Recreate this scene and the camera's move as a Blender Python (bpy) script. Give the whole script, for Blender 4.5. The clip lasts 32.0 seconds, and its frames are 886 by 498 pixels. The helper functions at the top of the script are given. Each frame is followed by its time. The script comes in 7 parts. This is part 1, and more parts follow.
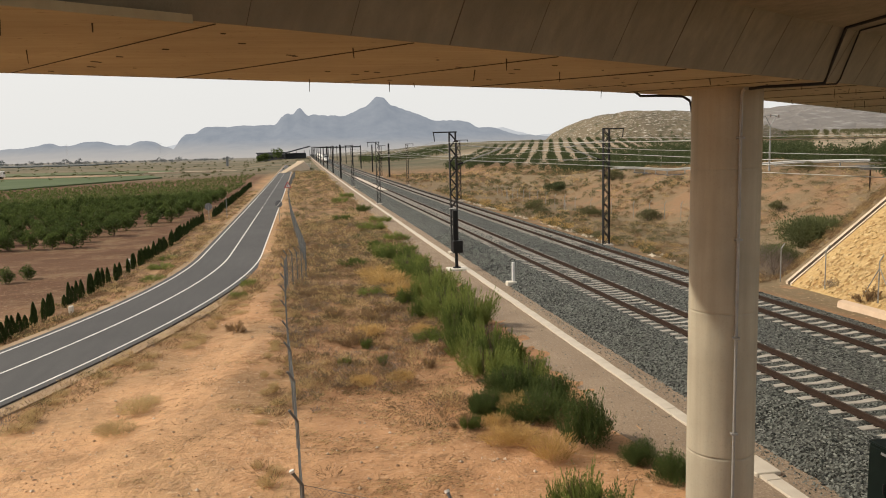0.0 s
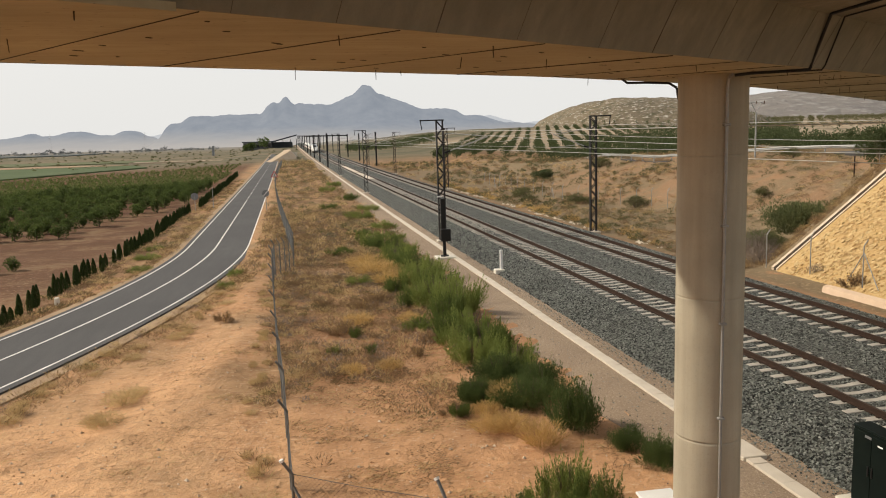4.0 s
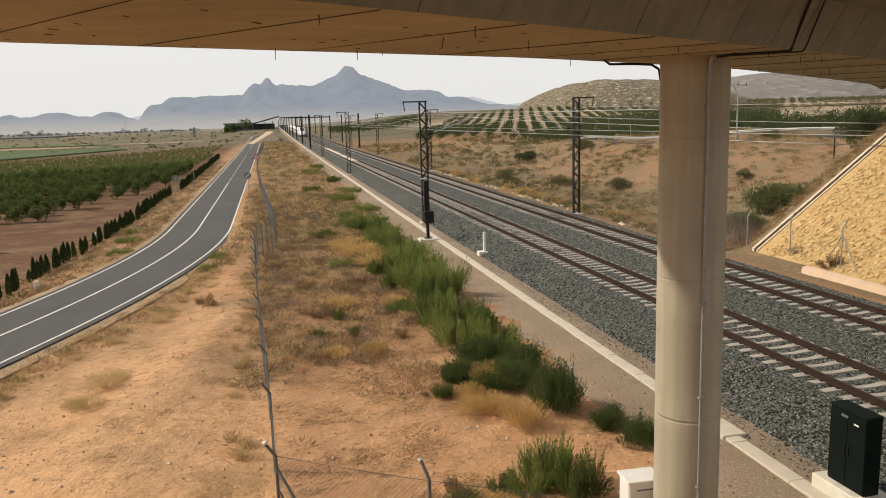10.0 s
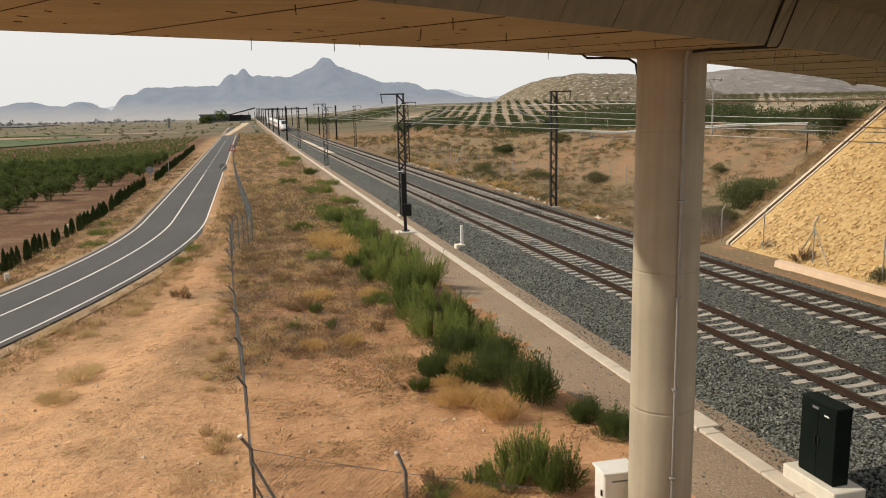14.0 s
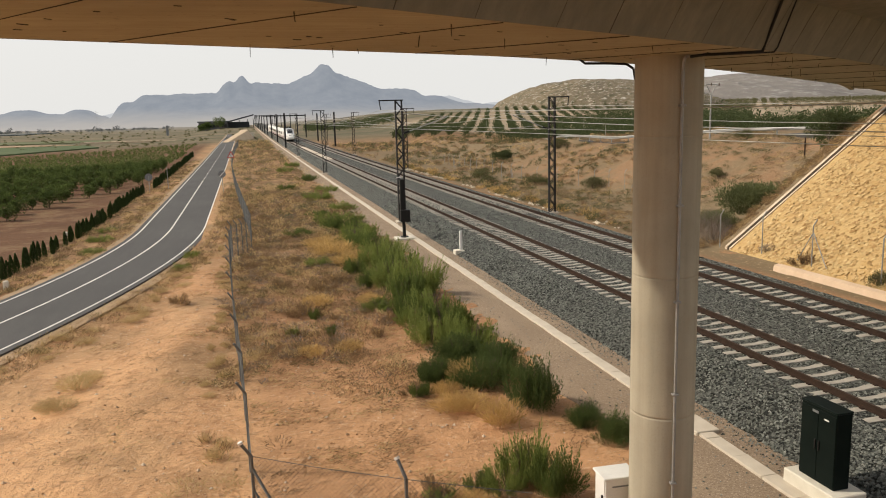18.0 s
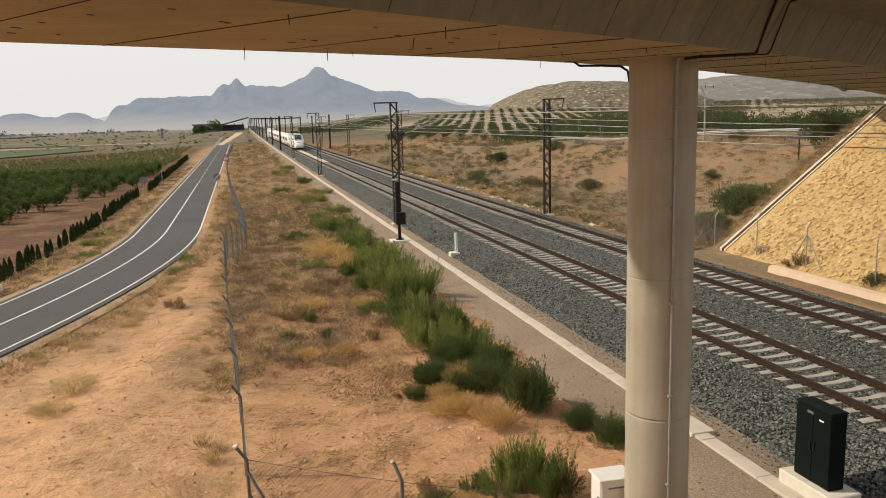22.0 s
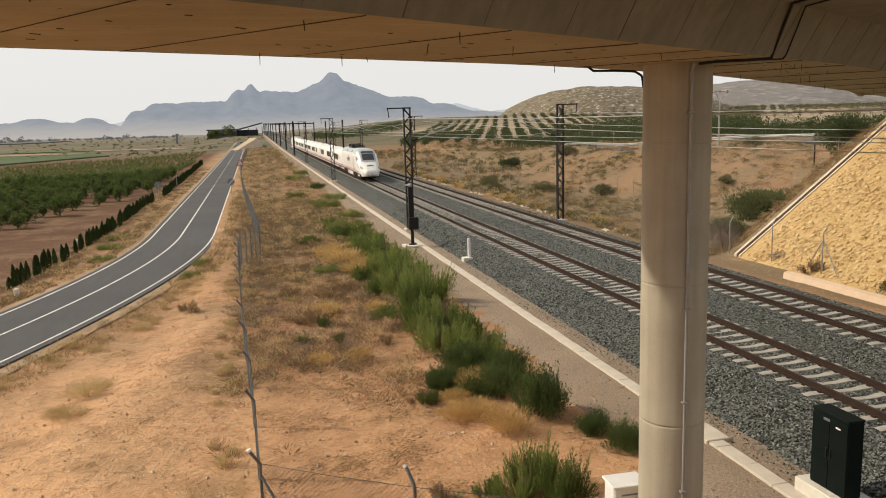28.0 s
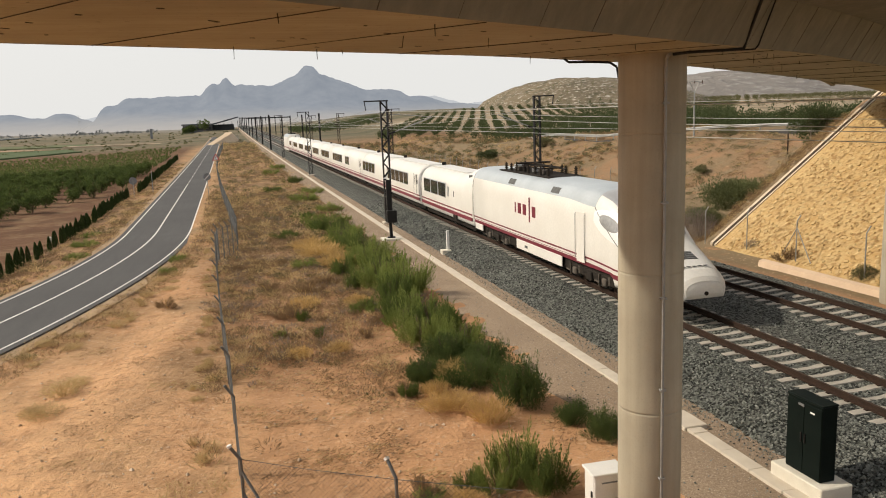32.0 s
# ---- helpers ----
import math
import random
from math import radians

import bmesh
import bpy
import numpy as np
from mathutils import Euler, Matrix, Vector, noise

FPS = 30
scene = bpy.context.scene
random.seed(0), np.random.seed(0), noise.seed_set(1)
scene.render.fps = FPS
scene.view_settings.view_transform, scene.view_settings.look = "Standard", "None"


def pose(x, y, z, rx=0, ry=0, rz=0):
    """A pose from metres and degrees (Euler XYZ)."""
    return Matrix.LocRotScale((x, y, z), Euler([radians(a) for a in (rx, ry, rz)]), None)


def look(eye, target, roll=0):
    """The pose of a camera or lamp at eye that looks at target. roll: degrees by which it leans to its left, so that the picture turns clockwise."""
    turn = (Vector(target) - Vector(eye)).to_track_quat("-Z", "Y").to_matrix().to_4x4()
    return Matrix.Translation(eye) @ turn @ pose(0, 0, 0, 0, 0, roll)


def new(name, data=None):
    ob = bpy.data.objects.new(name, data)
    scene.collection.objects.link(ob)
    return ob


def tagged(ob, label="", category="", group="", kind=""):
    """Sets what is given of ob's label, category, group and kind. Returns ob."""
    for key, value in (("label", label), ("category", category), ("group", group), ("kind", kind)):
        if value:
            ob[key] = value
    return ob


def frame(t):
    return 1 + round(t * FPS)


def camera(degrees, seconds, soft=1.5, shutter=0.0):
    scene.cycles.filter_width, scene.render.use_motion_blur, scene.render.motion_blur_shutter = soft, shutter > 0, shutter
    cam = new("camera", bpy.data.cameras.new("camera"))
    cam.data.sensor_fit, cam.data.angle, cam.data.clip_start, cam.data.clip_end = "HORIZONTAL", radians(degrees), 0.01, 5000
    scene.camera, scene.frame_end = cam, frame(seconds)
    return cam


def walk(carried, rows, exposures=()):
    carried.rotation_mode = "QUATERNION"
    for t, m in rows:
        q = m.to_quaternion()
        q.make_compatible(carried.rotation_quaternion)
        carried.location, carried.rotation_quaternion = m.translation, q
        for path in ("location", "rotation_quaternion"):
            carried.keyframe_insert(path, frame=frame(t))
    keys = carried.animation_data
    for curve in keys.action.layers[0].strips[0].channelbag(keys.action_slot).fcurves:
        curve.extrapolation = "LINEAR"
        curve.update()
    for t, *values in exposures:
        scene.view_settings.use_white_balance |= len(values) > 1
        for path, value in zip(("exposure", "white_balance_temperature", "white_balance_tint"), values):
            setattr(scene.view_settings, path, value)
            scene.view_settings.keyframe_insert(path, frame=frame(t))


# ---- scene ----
# ---- camera ----
EYE = Vector((0.0, 0.0, 6.917))


def aim(yaw, pitch, roll, dx=0.0, dy=0.0, dz=0.0):
    """Camera pose: yaw to the right of +Y, pitch downwards, roll, and a small sway of the holder."""
    e = EYE + Vector((dx, dy, dz))
    a, b = radians(yaw), radians(pitch)
    way = Vector((math.sin(a) * math.cos(b), math.cos(a) * math.cos(b), -math.sin(b)))
    return look(e, e + way, roll)


cam = camera(59.571, 32.0, soft=1.0)
walk(cam, [
    (0, aim(10.267, 7.274, -1.475, -0.015, -0.015, 0.012)),
    (0.5, aim(10.930, 7.979, -1.532, -0.026, -0.020, 0.014)),
    (1, aim(11.035, 8.246, -1.681, -0.022, -0.010, 0.020)),
    (1.5, aim(10.830, 8.095, -1.747, -0.024, -0.005, 0.013)),
    (2, aim(11.061, 8.159, -1.796, -0.007, -0.010, 0.010)),
    (2.5, aim(11.179, 8.254, -1.798, -0.021, -0.015, 0.016)),
    (3, aim(11.194, 8.267, -1.806, -0.014, -0.004, 0.014)),
    (3.5, aim(11.093, 8.168, -1.787, -0.014, -0.006, 0.011)),
    (5.5, aim(11.533, 8.208, -1.925, -0.011, -0.011, 0.013)),
    (6, aim(11.659, 8.269, -1.964, -0.009, -0.009, 0.015)),
    (6.5, aim(11.942, 8.376, -1.894, -0.009, -0.004, 0.009)),
    (7, aim(12.229, 8.571, -1.860, -0.008, -0.014, 0.008)),
    (7.5, aim(12.468, 8.715, -1.845, -0.003, 0.001, 0.009)),
    (8, aim(12.522, 8.726, -1.803, -0.006, -0.002, 0.007)),
    (8.5, aim(12.284, 8.841, -1.724, -0.004, -0.008, -0.000)),
    (9, aim(12.339, 9.082, -1.779, -0.004, -0.006, 0.001)),
    (9.5, aim(12.344, 9.397, -1.786, -0.011, -0.019, 0.002)),
    (10, aim(12.334, 9.518, -1.733, 0.001, -0.004, 0.004)),
    (10.5, aim(12.283, 9.392, -1.695, -0.002, -0.001, 0.004)),
    (11, aim(12.298, 9.328, -1.664, -0.000, -0.003, 0.002)),
    (11.5, aim(12.315, 9.331, -1.762, -0.001, -0.009, 0.003)),
    (12, aim(12.451, 9.363, -1.702, -0.001, -0.011, 0.000)),
    (12.5, aim(13.912, 9.651, -1.256, 0.003, -0.013, -0.004)),
    (13, aim(13.830, 9.856, -1.087, 0.003, -0.001, -0.002)),
    (13.5, aim(14.105, 10.096, -1.062, 0.005, 0.009, -0.009)),
    (14, aim(14.016, 10.081, -1.289, 0.007, 0.010, 0.000)),
    (14.5, aim(14.122, 9.872, -1.179, 0.004, 0.004, -0.005)),
    (16.5, aim(14.058, 9.684, -1.321, 0.007, 0.000, -0.002)),
    (17, aim(13.993, 9.656, -1.321, -0.005, -0.007, -0.005)),
    (17.5, aim(14.045, 9.637, -1.460, 0.001, -0.006, -0.001)),
    (18, aim(14.108, 9.650, -1.545, 0.000, 0.000, -0.003)),
    (18.5, aim(14.207, 9.625, -1.548, 0.005, -0.004, 0.001)),
    (19, aim(14.336, 9.569, -1.560, 0.000, -0.000, 0.000)),
    (19.5, aim(14.440, 9.697, -1.579, 0.000, -0.003, -0.003)),
    (20, aim(14.447, 9.709, -1.604, 0.003, 0.002, -0.004)),
    (20.5, aim(14.510, 9.649, -1.627, 0.011, 0.000, -0.003)),
    (21, aim(14.501, 9.610, -1.717, 0.003, -0.007, -0.002)),
    (21.5, aim(14.501, 9.632, -1.719, 0.009, 0.001, -0.000)),
    (22, aim(14.454, 9.493, -1.662, 0.003, -0.003, -0.001)),
    (22.5, aim(14.397, 9.415, -1.672, 0.002, -0.008, -0.004)),
    (23, aim(14.336, 9.421, -1.729, 0.005, -0.003, -0.001)),
    (23.5, aim(14.271, 9.400, -1.771, 0.005, -0.001, -0.004)),
    (24, aim(14.182, 9.444, -1.815, -0.001, -0.001, 0.001)),
    (24.5, aim(14.103, 9.508, -1.881, 0.004, 0.006, -0.003)),
    (25, aim(14.001, 9.484, -1.945, 0.003, -0.008, -0.001)),
    (25.5, aim(13.927, 9.438, -1.823, -0.004, -0.002, -0.008)),
    (27.5, aim(13.546, 9.084, -1.703, -0.008, -0.004, 0.000)),
    (28, aim(13.510, 9.083, -1.676, -0.008, -0.007, -0.003)),
    (28.5, aim(13.436, 9.100, -1.760, -0.003, -0.001, -0.001)),
    (29, aim(13.425, 9.231, -1.826, -0.003, -0.007, -0.003)),
    (29.5, aim(13.542, 9.301, -1.902, 0.001, -0.006, -0.005)),
    (30, aim(13.690, 9.345, -1.987, -0.000, -0.004, -0.009)),
    (30.5, aim(13.858, 9.402, -2.054, -0.002, -0.004, -0.008)),
    (31, aim(14.078, 9.410, -2.094, 0.003, 0.001, -0.006)),
    (31.5, aim(14.386, 9.477, -2.072, -0.003, -0.011, -0.008)),
    (32, aim(15.071, 9.672, -2.166, -0.002, -0.024, -0.006)),])

# ---- world, sun, exposure ----
SUN_TO = Vector((-0.943, 0.335, 0.76)).normalized()
world = bpy.data.worlds.new("hazy_sky")
scene.world = world
world.use_nodes = True
wn = world.node_tree.nodes
sky = wn.new("ShaderNodeTexSky")
sky.sky_type = 'NISHITA'
sky.sun_disc = False
sky.sun_elevation = math.asin(SUN_TO.z)
sky.sun_rotation = math.atan2(SUN_TO.x, SUN_TO.y)
sky.dust_density, sky.air_density, sky.ozone_density = 6.0, 1.0, 1.0
haze = wn.new("ShaderNodeMixRGB")
# haze whitens the sky near the horizon and thins out overhead
way = wn.new("ShaderNodeTexCoord")
parts = wn.new("ShaderNodeSeparateXYZ")
world.node_tree.links.new(way.outputs["Generated"], parts.inputs[0])
thin = wn.new("ShaderNodeMapRange")
thin.inputs[1].default_value, thin.inputs[2].default_value = 0.12, 0.75
thin.inputs[3].default_value, thin.inputs[4].default_value = 0.90, 0.40
world.node_tree.links.new(parts.outputs[2], thin.inputs[0])
world.node_tree.links.new(thin.outputs[0], haze.inputs[0])
haze.inputs[2].default_value = (9.25, 9.15, 8.85, 1)
world.node_tree.links.new(sky.outputs[0], haze.inputs[1])
world.node_tree.links.new(haze.outputs[0], wn["Background"].inputs[0])
wn["Background"].inputs[1].default_value = 0.097
sun = new("sun", bpy.data.lights.new("sun", 'SUN'))
sun.data.energy, sun.data.angle, sun.data.color = 3.5, radians(1.5), (1.0, 0.90, 0.74)
sun.matrix_basis = look(SUN_TO * 50, (0, 0, 0))
scene.view_settings.exposure = 0.0

# ---- mesh building ----


class Geo:
    """Collects vertices and faces for one mesh."""

    def __init__(self):
        self.v, self.f = [], []

    def add(self, verts, faces):
        n = len(self.v)
        self.v.extend(verts)
        self.f.extend([tuple(i + n for i in f) for f in faces])
        return self

    def box(self, x, y, z, sx, sy, sz, rz=0.0, c=0.0):
        """A box by centre and size, with edges chamfered by c."""
        hx, hy, hz = sx / 2, sy / 2, sz / 2
        if c <= 0:
            vs = [(i * hx, j * hy, k * hz) for i in (-1, 1) for j in (-1, 1) for k in (-1, 1)]
            fs = [(0, 1, 3, 2), (4, 6, 7, 5), (0, 4, 5, 1), (2, 3, 7, 6), (0, 2, 6, 4), (1, 5, 7, 3)]
        else:
            bm = bmesh.new()
            bmesh.ops.create_cube(bm, size=1.0, matrix=Matrix.Diagonal((sx, sy, sz, 1)))
            bmesh.ops.bevel(bm, geom=bm.edges[:], offset=c, segments=1, affect='EDGES', profile=0.5)
            bm.verts.index_update()
            vs = [tuple(v.co) for v in bm.verts]
            fs = [tuple(v.index for v in f.verts) for f in bm.faces]
            bm.free()
        ca, sa = math.cos(rz), math.sin(rz)
        return self.add([(x + a * ca - b * sa, y + a * sa + b * ca, z + d) for a, b, d in vs], fs)

    def tube(self, p0, p1, r0, r1=None, n=8, caps=True):
        p0, p1 = Vector(p0), Vector(p1)
        r1 = r0 if r1 is None else r1
        d = (p1 - p0)
        q = d.to_track_quat('Z', 'Y')
        vs = []
        for p, r in ((p0, r0), (p1, r1)):
            for i in range(n):
                a = 2 * math.pi * i / n
                vs.append(tuple(p + q @ Vector((r * math.cos(a), r * math.sin(a), 0))))
        fs = [(i, (i + 1) % n, n + (i + 1) % n, n + i) for i in range(n)]
        if caps:
            fs += [tuple(range(n - 1, -1, -1)), tuple(range(n, 2 * n))]
        return self.add(vs, fs)

    def pipe(self, pts, r, n=8):
        for a, b in zip(pts[:-1], pts[1:]):
            self.tube(a, b, r, n=n)
        return self

    def rings(self, rings, closed=True, caps=True):
        """Skins rings of equal length."""
        n = len(rings[0])
        vs = [tuple(p) for r in rings for p in r]
        fs = []
        for k in range(len(rings) - 1):
            for i in range(n if closed else n - 1):
                j = (i + 1) % n
                fs.append((k * n + i, k * n + j, (k + 1) * n + j, (k + 1) * n + i))
        if caps and closed:
            fs += [tuple(range(n - 1, -1, -1)), tuple(range((len(rings) - 1) * n, len(rings) * n))]
        return self.add(vs, fs)

    def mesh(self, name, smooth=False):
        me = bpy.data.meshes.new(name)
        me.from_pydata(self.v, [], self.f)
        me.update()
        if smooth:
            me.shade_smooth()
        return me


def part(name, geo, material, parent=None, label="", smooth=False, kind="", m=None):
    """Links one mesh object, under a thing when a parent is given."""
    me = geo.mesh(name, smooth) if type(geo) is Geo else geo
    if material and not me.materials:
        me.materials.append(material)
    ob = new(name, me)
    if parent:
        ob.parent = parent
    if m is not None:
        ob.matrix_basis = m
    return tagged(ob, label, kind=kind)


def thing(name, label, category, group="", m=None, kind=""):
    """An Empty at a thing's base, to carry its parts."""
    ob = new(name)
    ob.empty_display_size = 0.1
    if m is not None:
        ob.matrix_basis = m
    return tagged(ob, label, category, group, kind)


def piece(name, me, parent, m):
    """One of many alike pieces on a shared mesh."""
    ob = new(name, me)
    ob.parent = parent
    ob.matrix_basis = m
    return ob


# ---- materials ----


class Mat:
    def __init__(self, name, rough=0.8, metal=0.0, spec=0.3):
        self.m = bpy.data.materials.new(name)
        self.m.use_nodes = True
        self.t = self.m.node_tree
        self.b = self.t.nodes["Principled BSDF"]
        self.b.inputs["Roughness"].default_value = rough
        self.b.inputs["Metallic"].default_value = metal
        self.b.inputs["Specular IOR Level"].default_value = spec
        self.co = self.t.nodes.new("ShaderNodeTexCoord").outputs["Object"]

    def n(self, kind, **ins):
        nd = self.t.nodes.new(kind)
        for k, v in ins.items():
            k = int(k[1:]) if k[0] == "i" and k[1:].isdigit() else k
            self.put(nd.inputs[k], v)
        return nd

    def put(self, socket, v):
        if isinstance(v, bpy.types.NodeSocket):
            self.t.links.new(v, socket)
        else:
            socket.default_value = v

    def _mul(self, s):
        nd = self.t.nodes.new("ShaderNodeVectorMath")
        nd.operation = 'MULTIPLY'
        self.put(nd.inputs[0], self.co)
        nd.inputs[1].default_value = s
        return nd.outputs[0]

    def noise(self, scale, detail=4.0, vec=None, rough=0.55, contrast=(0.3, 0.7)):
        nd = self.n("ShaderNodeTexNoise", Scale=scale, Detail=detail, Roughness=rough, Vector=vec or self.co)
        mr = self.n("ShaderNodeMapRange", i0=nd.outputs[0], i1=contrast[0], i2=contrast[1])
        return mr.outputs[0]

    def mix(self, fac, a, b, mode='MIX'):
        nd = self.t.nodes.new("ShaderNodeMixRGB")
        nd.blend_type = mode
        self.put(nd.inputs[0], fac)
        self.put(nd.inputs[1], a if isinstance(a, bpy.types.NodeSocket) else (*a, 1))
        self.put(nd.inputs[2], b if isinstance(b, bpy.types.NodeSocket) else (*b, 1))
        return nd.outputs[0]

    def math(self, op, a, b=0.0, c=0.0):
        nd = self.t.nodes.new("ShaderNodeMath")
        nd.operation = op
        for i, v in enumerate((a, b, c)):
            self.put(nd.inputs[i], v)
        return nd.outputs[0]

    def xyz(self):
        nd = self.n("ShaderNodeSeparateXYZ", i0=self.co)
        return nd.outputs

    def step(self, v, lo, hi):
        nd = self.n("ShaderNodeMapRange", i0=v, i1=lo, i2=hi)
        nd.interpolation_type = 'SMOOTHSTEP'
        return nd.outputs[0]

    def random(self):
        return self.t.nodes.new("ShaderNodeObjectInfo").outputs["Random"]

    def island(self):
        return self.t.nodes.new("ShaderNodeNewGeometry").outputs["Random Per Island"]

    def color(self, c):
        self.put(self.b.inputs["Base Color"], c if isinstance(c, bpy.types.NodeSocket) else (*c, 1))
        return self

    def bump(self, h, strength=0.4, dist=0.02):
        nd = self.n("ShaderNodeBump", Strength=strength, Distance=dist, Height=h)
        self.put(self.b.inputs["Normal"], nd.outputs[0])
        return self


def plain(name, a, b, s1=3.0, s2=40.0, rough=0.8, metal=0.0, bump=0.25, dist=0.01, spec=0.3):
    """Two colours mixed at two scales, with fine relief."""
    k = Mat(name, rough, metal, spec)
    c = k.mix(k.noise(s1), a, b)
    fine = k.noise(s2, 3.0)
    c = k.mix(k.math('MULTIPLY', fine, 0.35), c, tuple(v * 0.72 for v in a))
    k.color(c)
    if bump:
        k.bump(fine, bump, dist)
    return k.m


def leafy(name, a, b, dry=None, s=1.2):
    """Leaves: colour varies from clump to clump and over the plant."""
    k = Mat(name, 0.75, 0.0, 0.2)
    c = k.mix(k.island(), a, b)
    c = k.mix(k.noise(s, 2.0), c, dry or tuple(v * 0.6 for v in a))
    c = k.mix(k.math('MULTIPLY', k.random(), 0.35), c, tuple(v * 1.25 for v in b))
    k.color(c)
    # thin leaves let some light through
    thin = k.n("ShaderNodeBsdfTranslucent", Color=k.mix(0.25, c, tuple(v * 1.6 for v in b)))
    both = k.n("ShaderNodeMixShader", i0=0.36, i1=k.b.outputs[0], i2=thin.outputs[0])
    k.t.links.new(both.outputs[0], k.t.nodes["Material Output"].inputs[0])
    return k.m


def smooth(v, lo, hi):
    t = min(1.0, max(0.0, (v - lo) / (hi - lo)))
    return t * t * (3 - 2 * t)


def fbm(x, y, s, seed=0.0, octaves=4):
    return noise.fractal(Vector((x / s, y / s, seed)), 1.0, 2.0, octaves)



def concrete_mat(name, a, b, streak=0.35):
    k = Mat(name, 0.85, 0.0, 0.25)
    c = k.mix(k.noise(0.7, 5.0), a, b)
    st = k.noise(1.0, 4.0, k._mul((6.0, 6.0, 0.35)))
    c = k.mix(k.math('MULTIPLY', st, streak), c, tuple(v * 0.55 for v in a))
    spots = k.noise(30.0, 4.0, None, 0.6, (0.55, 0.75))
    c = k.mix(k.math('MULTIPLY', spots, 0.3), c, tuple(v * 0.5 for v in a))
    k.color(c)
    k.bump(k.noise(55.0, 4.0), 0.25, 0.006)
    return k.m


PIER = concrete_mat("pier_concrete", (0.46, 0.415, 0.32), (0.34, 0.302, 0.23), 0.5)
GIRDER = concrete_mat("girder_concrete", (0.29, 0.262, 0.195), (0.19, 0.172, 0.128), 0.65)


def board_mat():
    """Soffit concrete that kept the grain and joints of its boards."""
    k = Mat("board_marked_concrete", 0.85, 0.0, 0.2)
    c = k.mix(k.noise(0.8, 5.0), (0.43, 0.375, 0.245), (0.325, 0.28, 0.185))
    grain = k.noise(2.0, 5.0, k._mul((0.6, 7.0, 1.0)))
    c = k.mix(k.math('MULTIPLY', grain, 0.35), c, (0.22, 0.18, 0.115))
    spots = k.noise(9.0, 3.0, k._mul((1.0, 3.0, 1.0)), 0.5, (0.66, 0.72))
    c = k.mix(k.math('MULTIPLY', spots, 0.6), c, (0.10, 0.065, 0.04))
    k.color(c)
    k.bump(grain, 0.3, 0.01)
    return k.m


SOFFIT = board_mat()
STAIN_AND_SHADE = plain("dark_stain_and_shade", (0.05, 0.035, 0.025), (0.08, 0.055, 0.035), 6, 60)
PALE = plain("pale_precast_concrete", (0.62, 0.55, 0.45), (0.52, 0.45, 0.36), 2.0, 50.0)
WHITECON = plain("white_concrete", (0.72, 0.68, 0.58), (0.62, 0.57, 0.48), 3.0, 60.0)
SLEEPER = plain("sleeper_concrete", (0.46, 0.42, 0.36), (0.35, 0.32, 0.275), 4.0, 60.0)
RAILRUST = plain("rusty_rail", (0.05, 0.031, 0.022), (0.034, 0.022, 0.017), 5.0, 60.0, 0.85, 0.0, 0.2, 0.01, 0.1)
RAILTOP = plain("worn_rail_head", (0.075, 0.052, 0.040), (0.055, 0.04, 0.032), 5.0, 60.0, 0.8, 0.0, 0.2, 0.01, 0.1)
BLACK = plain("black_painted_steel", (0.013, 0.013, 0.014), (0.022, 0.02, 0.019), 4.0, 50.0, 0.55, 0.3)
RUSTBLACK = plain("weathered_black_steel", (0.03, 0.022, 0.018), (0.055, 0.035, 0.025), 4.0, 50.0, 0.7, 0.3)
GALV = plain("galvanised_steel", (0.36, 0.36, 0.345), (0.27, 0.27, 0.26), 6.0, 60.0, 0.5, 0.3)
WIRE = plain("wire_copper", (0.56, 0.54, 0.49), (0.46, 0.44, 0.40), 6.0, 60.0, 0.5, 0.2, 0)


def asphalt_mat():
    k = Mat("worn_asphalt", 0.85, 0.0, 0.3)
    c = k.mix(k.noise(0.12, 4.0), (0.060, 0.057, 0.056), (0.088, 0.084, 0.081))
    c = k.mix(k.math('MULTIPLY', k.noise(1.3, 5.0, k._mul((2.0, 0.25, 1.0))), 0.5), c, (0.046, 0.045, 0.045))
    c = k.mix(k.math('MULTIPLY', k.noise(60.0, 3.0), 0.4), c, (0.11, 0.105, 0.10))
    k.color(c).bump(k.noise(90.0, 3.0), 0.3, 0.004)
    return k.m


ASPHALT = asphalt_mat()
ROADPAINT = plain("road_paint", (0.78, 0.76, 0.72), (0.62, 0.60, 0.56), 1.5, 30.0, 0.7)


def ballast_mat():
    k = Mat("ballast_stone", 0.85, 0.0, 0.3)
    vor = k.n("ShaderNodeTexVoronoi", Scale=17.0, Vector=k.co)
    bw = k.n("ShaderNodeRGBToBW", i0=vor.outputs["Color"])
    c = k.mix(k.step(bw.outputs[0], 0.2, 0.8), (0.012, 0.014, 0.012), (0.180, 0.187, 0.166))
    c = k.mix(k.math('MULTIPLY', k.noise(0.35, 4.0), 0.3), c, (0.06, 0.053, 0.043))
    k.color(c).bump(vor.outputs["Distance"], 1.0, 0.09)
    return k.m


BALLAST = ballast_mat()


def stones_mat(name, a, b):
    k = Mat(name, 0.85, 0.0, 0.3)
    k.color(k.mix(k.island(), a, b)).bump(k.noise(40.0, 3.0), 0.3, 0.01)
    return k.m


STONES = stones_mat("loose_ballast", (0.008, 0.010, 0.009), (0.255, 0.265, 0.235))
RUBBLE = stones_mat("loose_rubble", (0.42, 0.28, 0.17), (0.62, 0.50, 0.38))


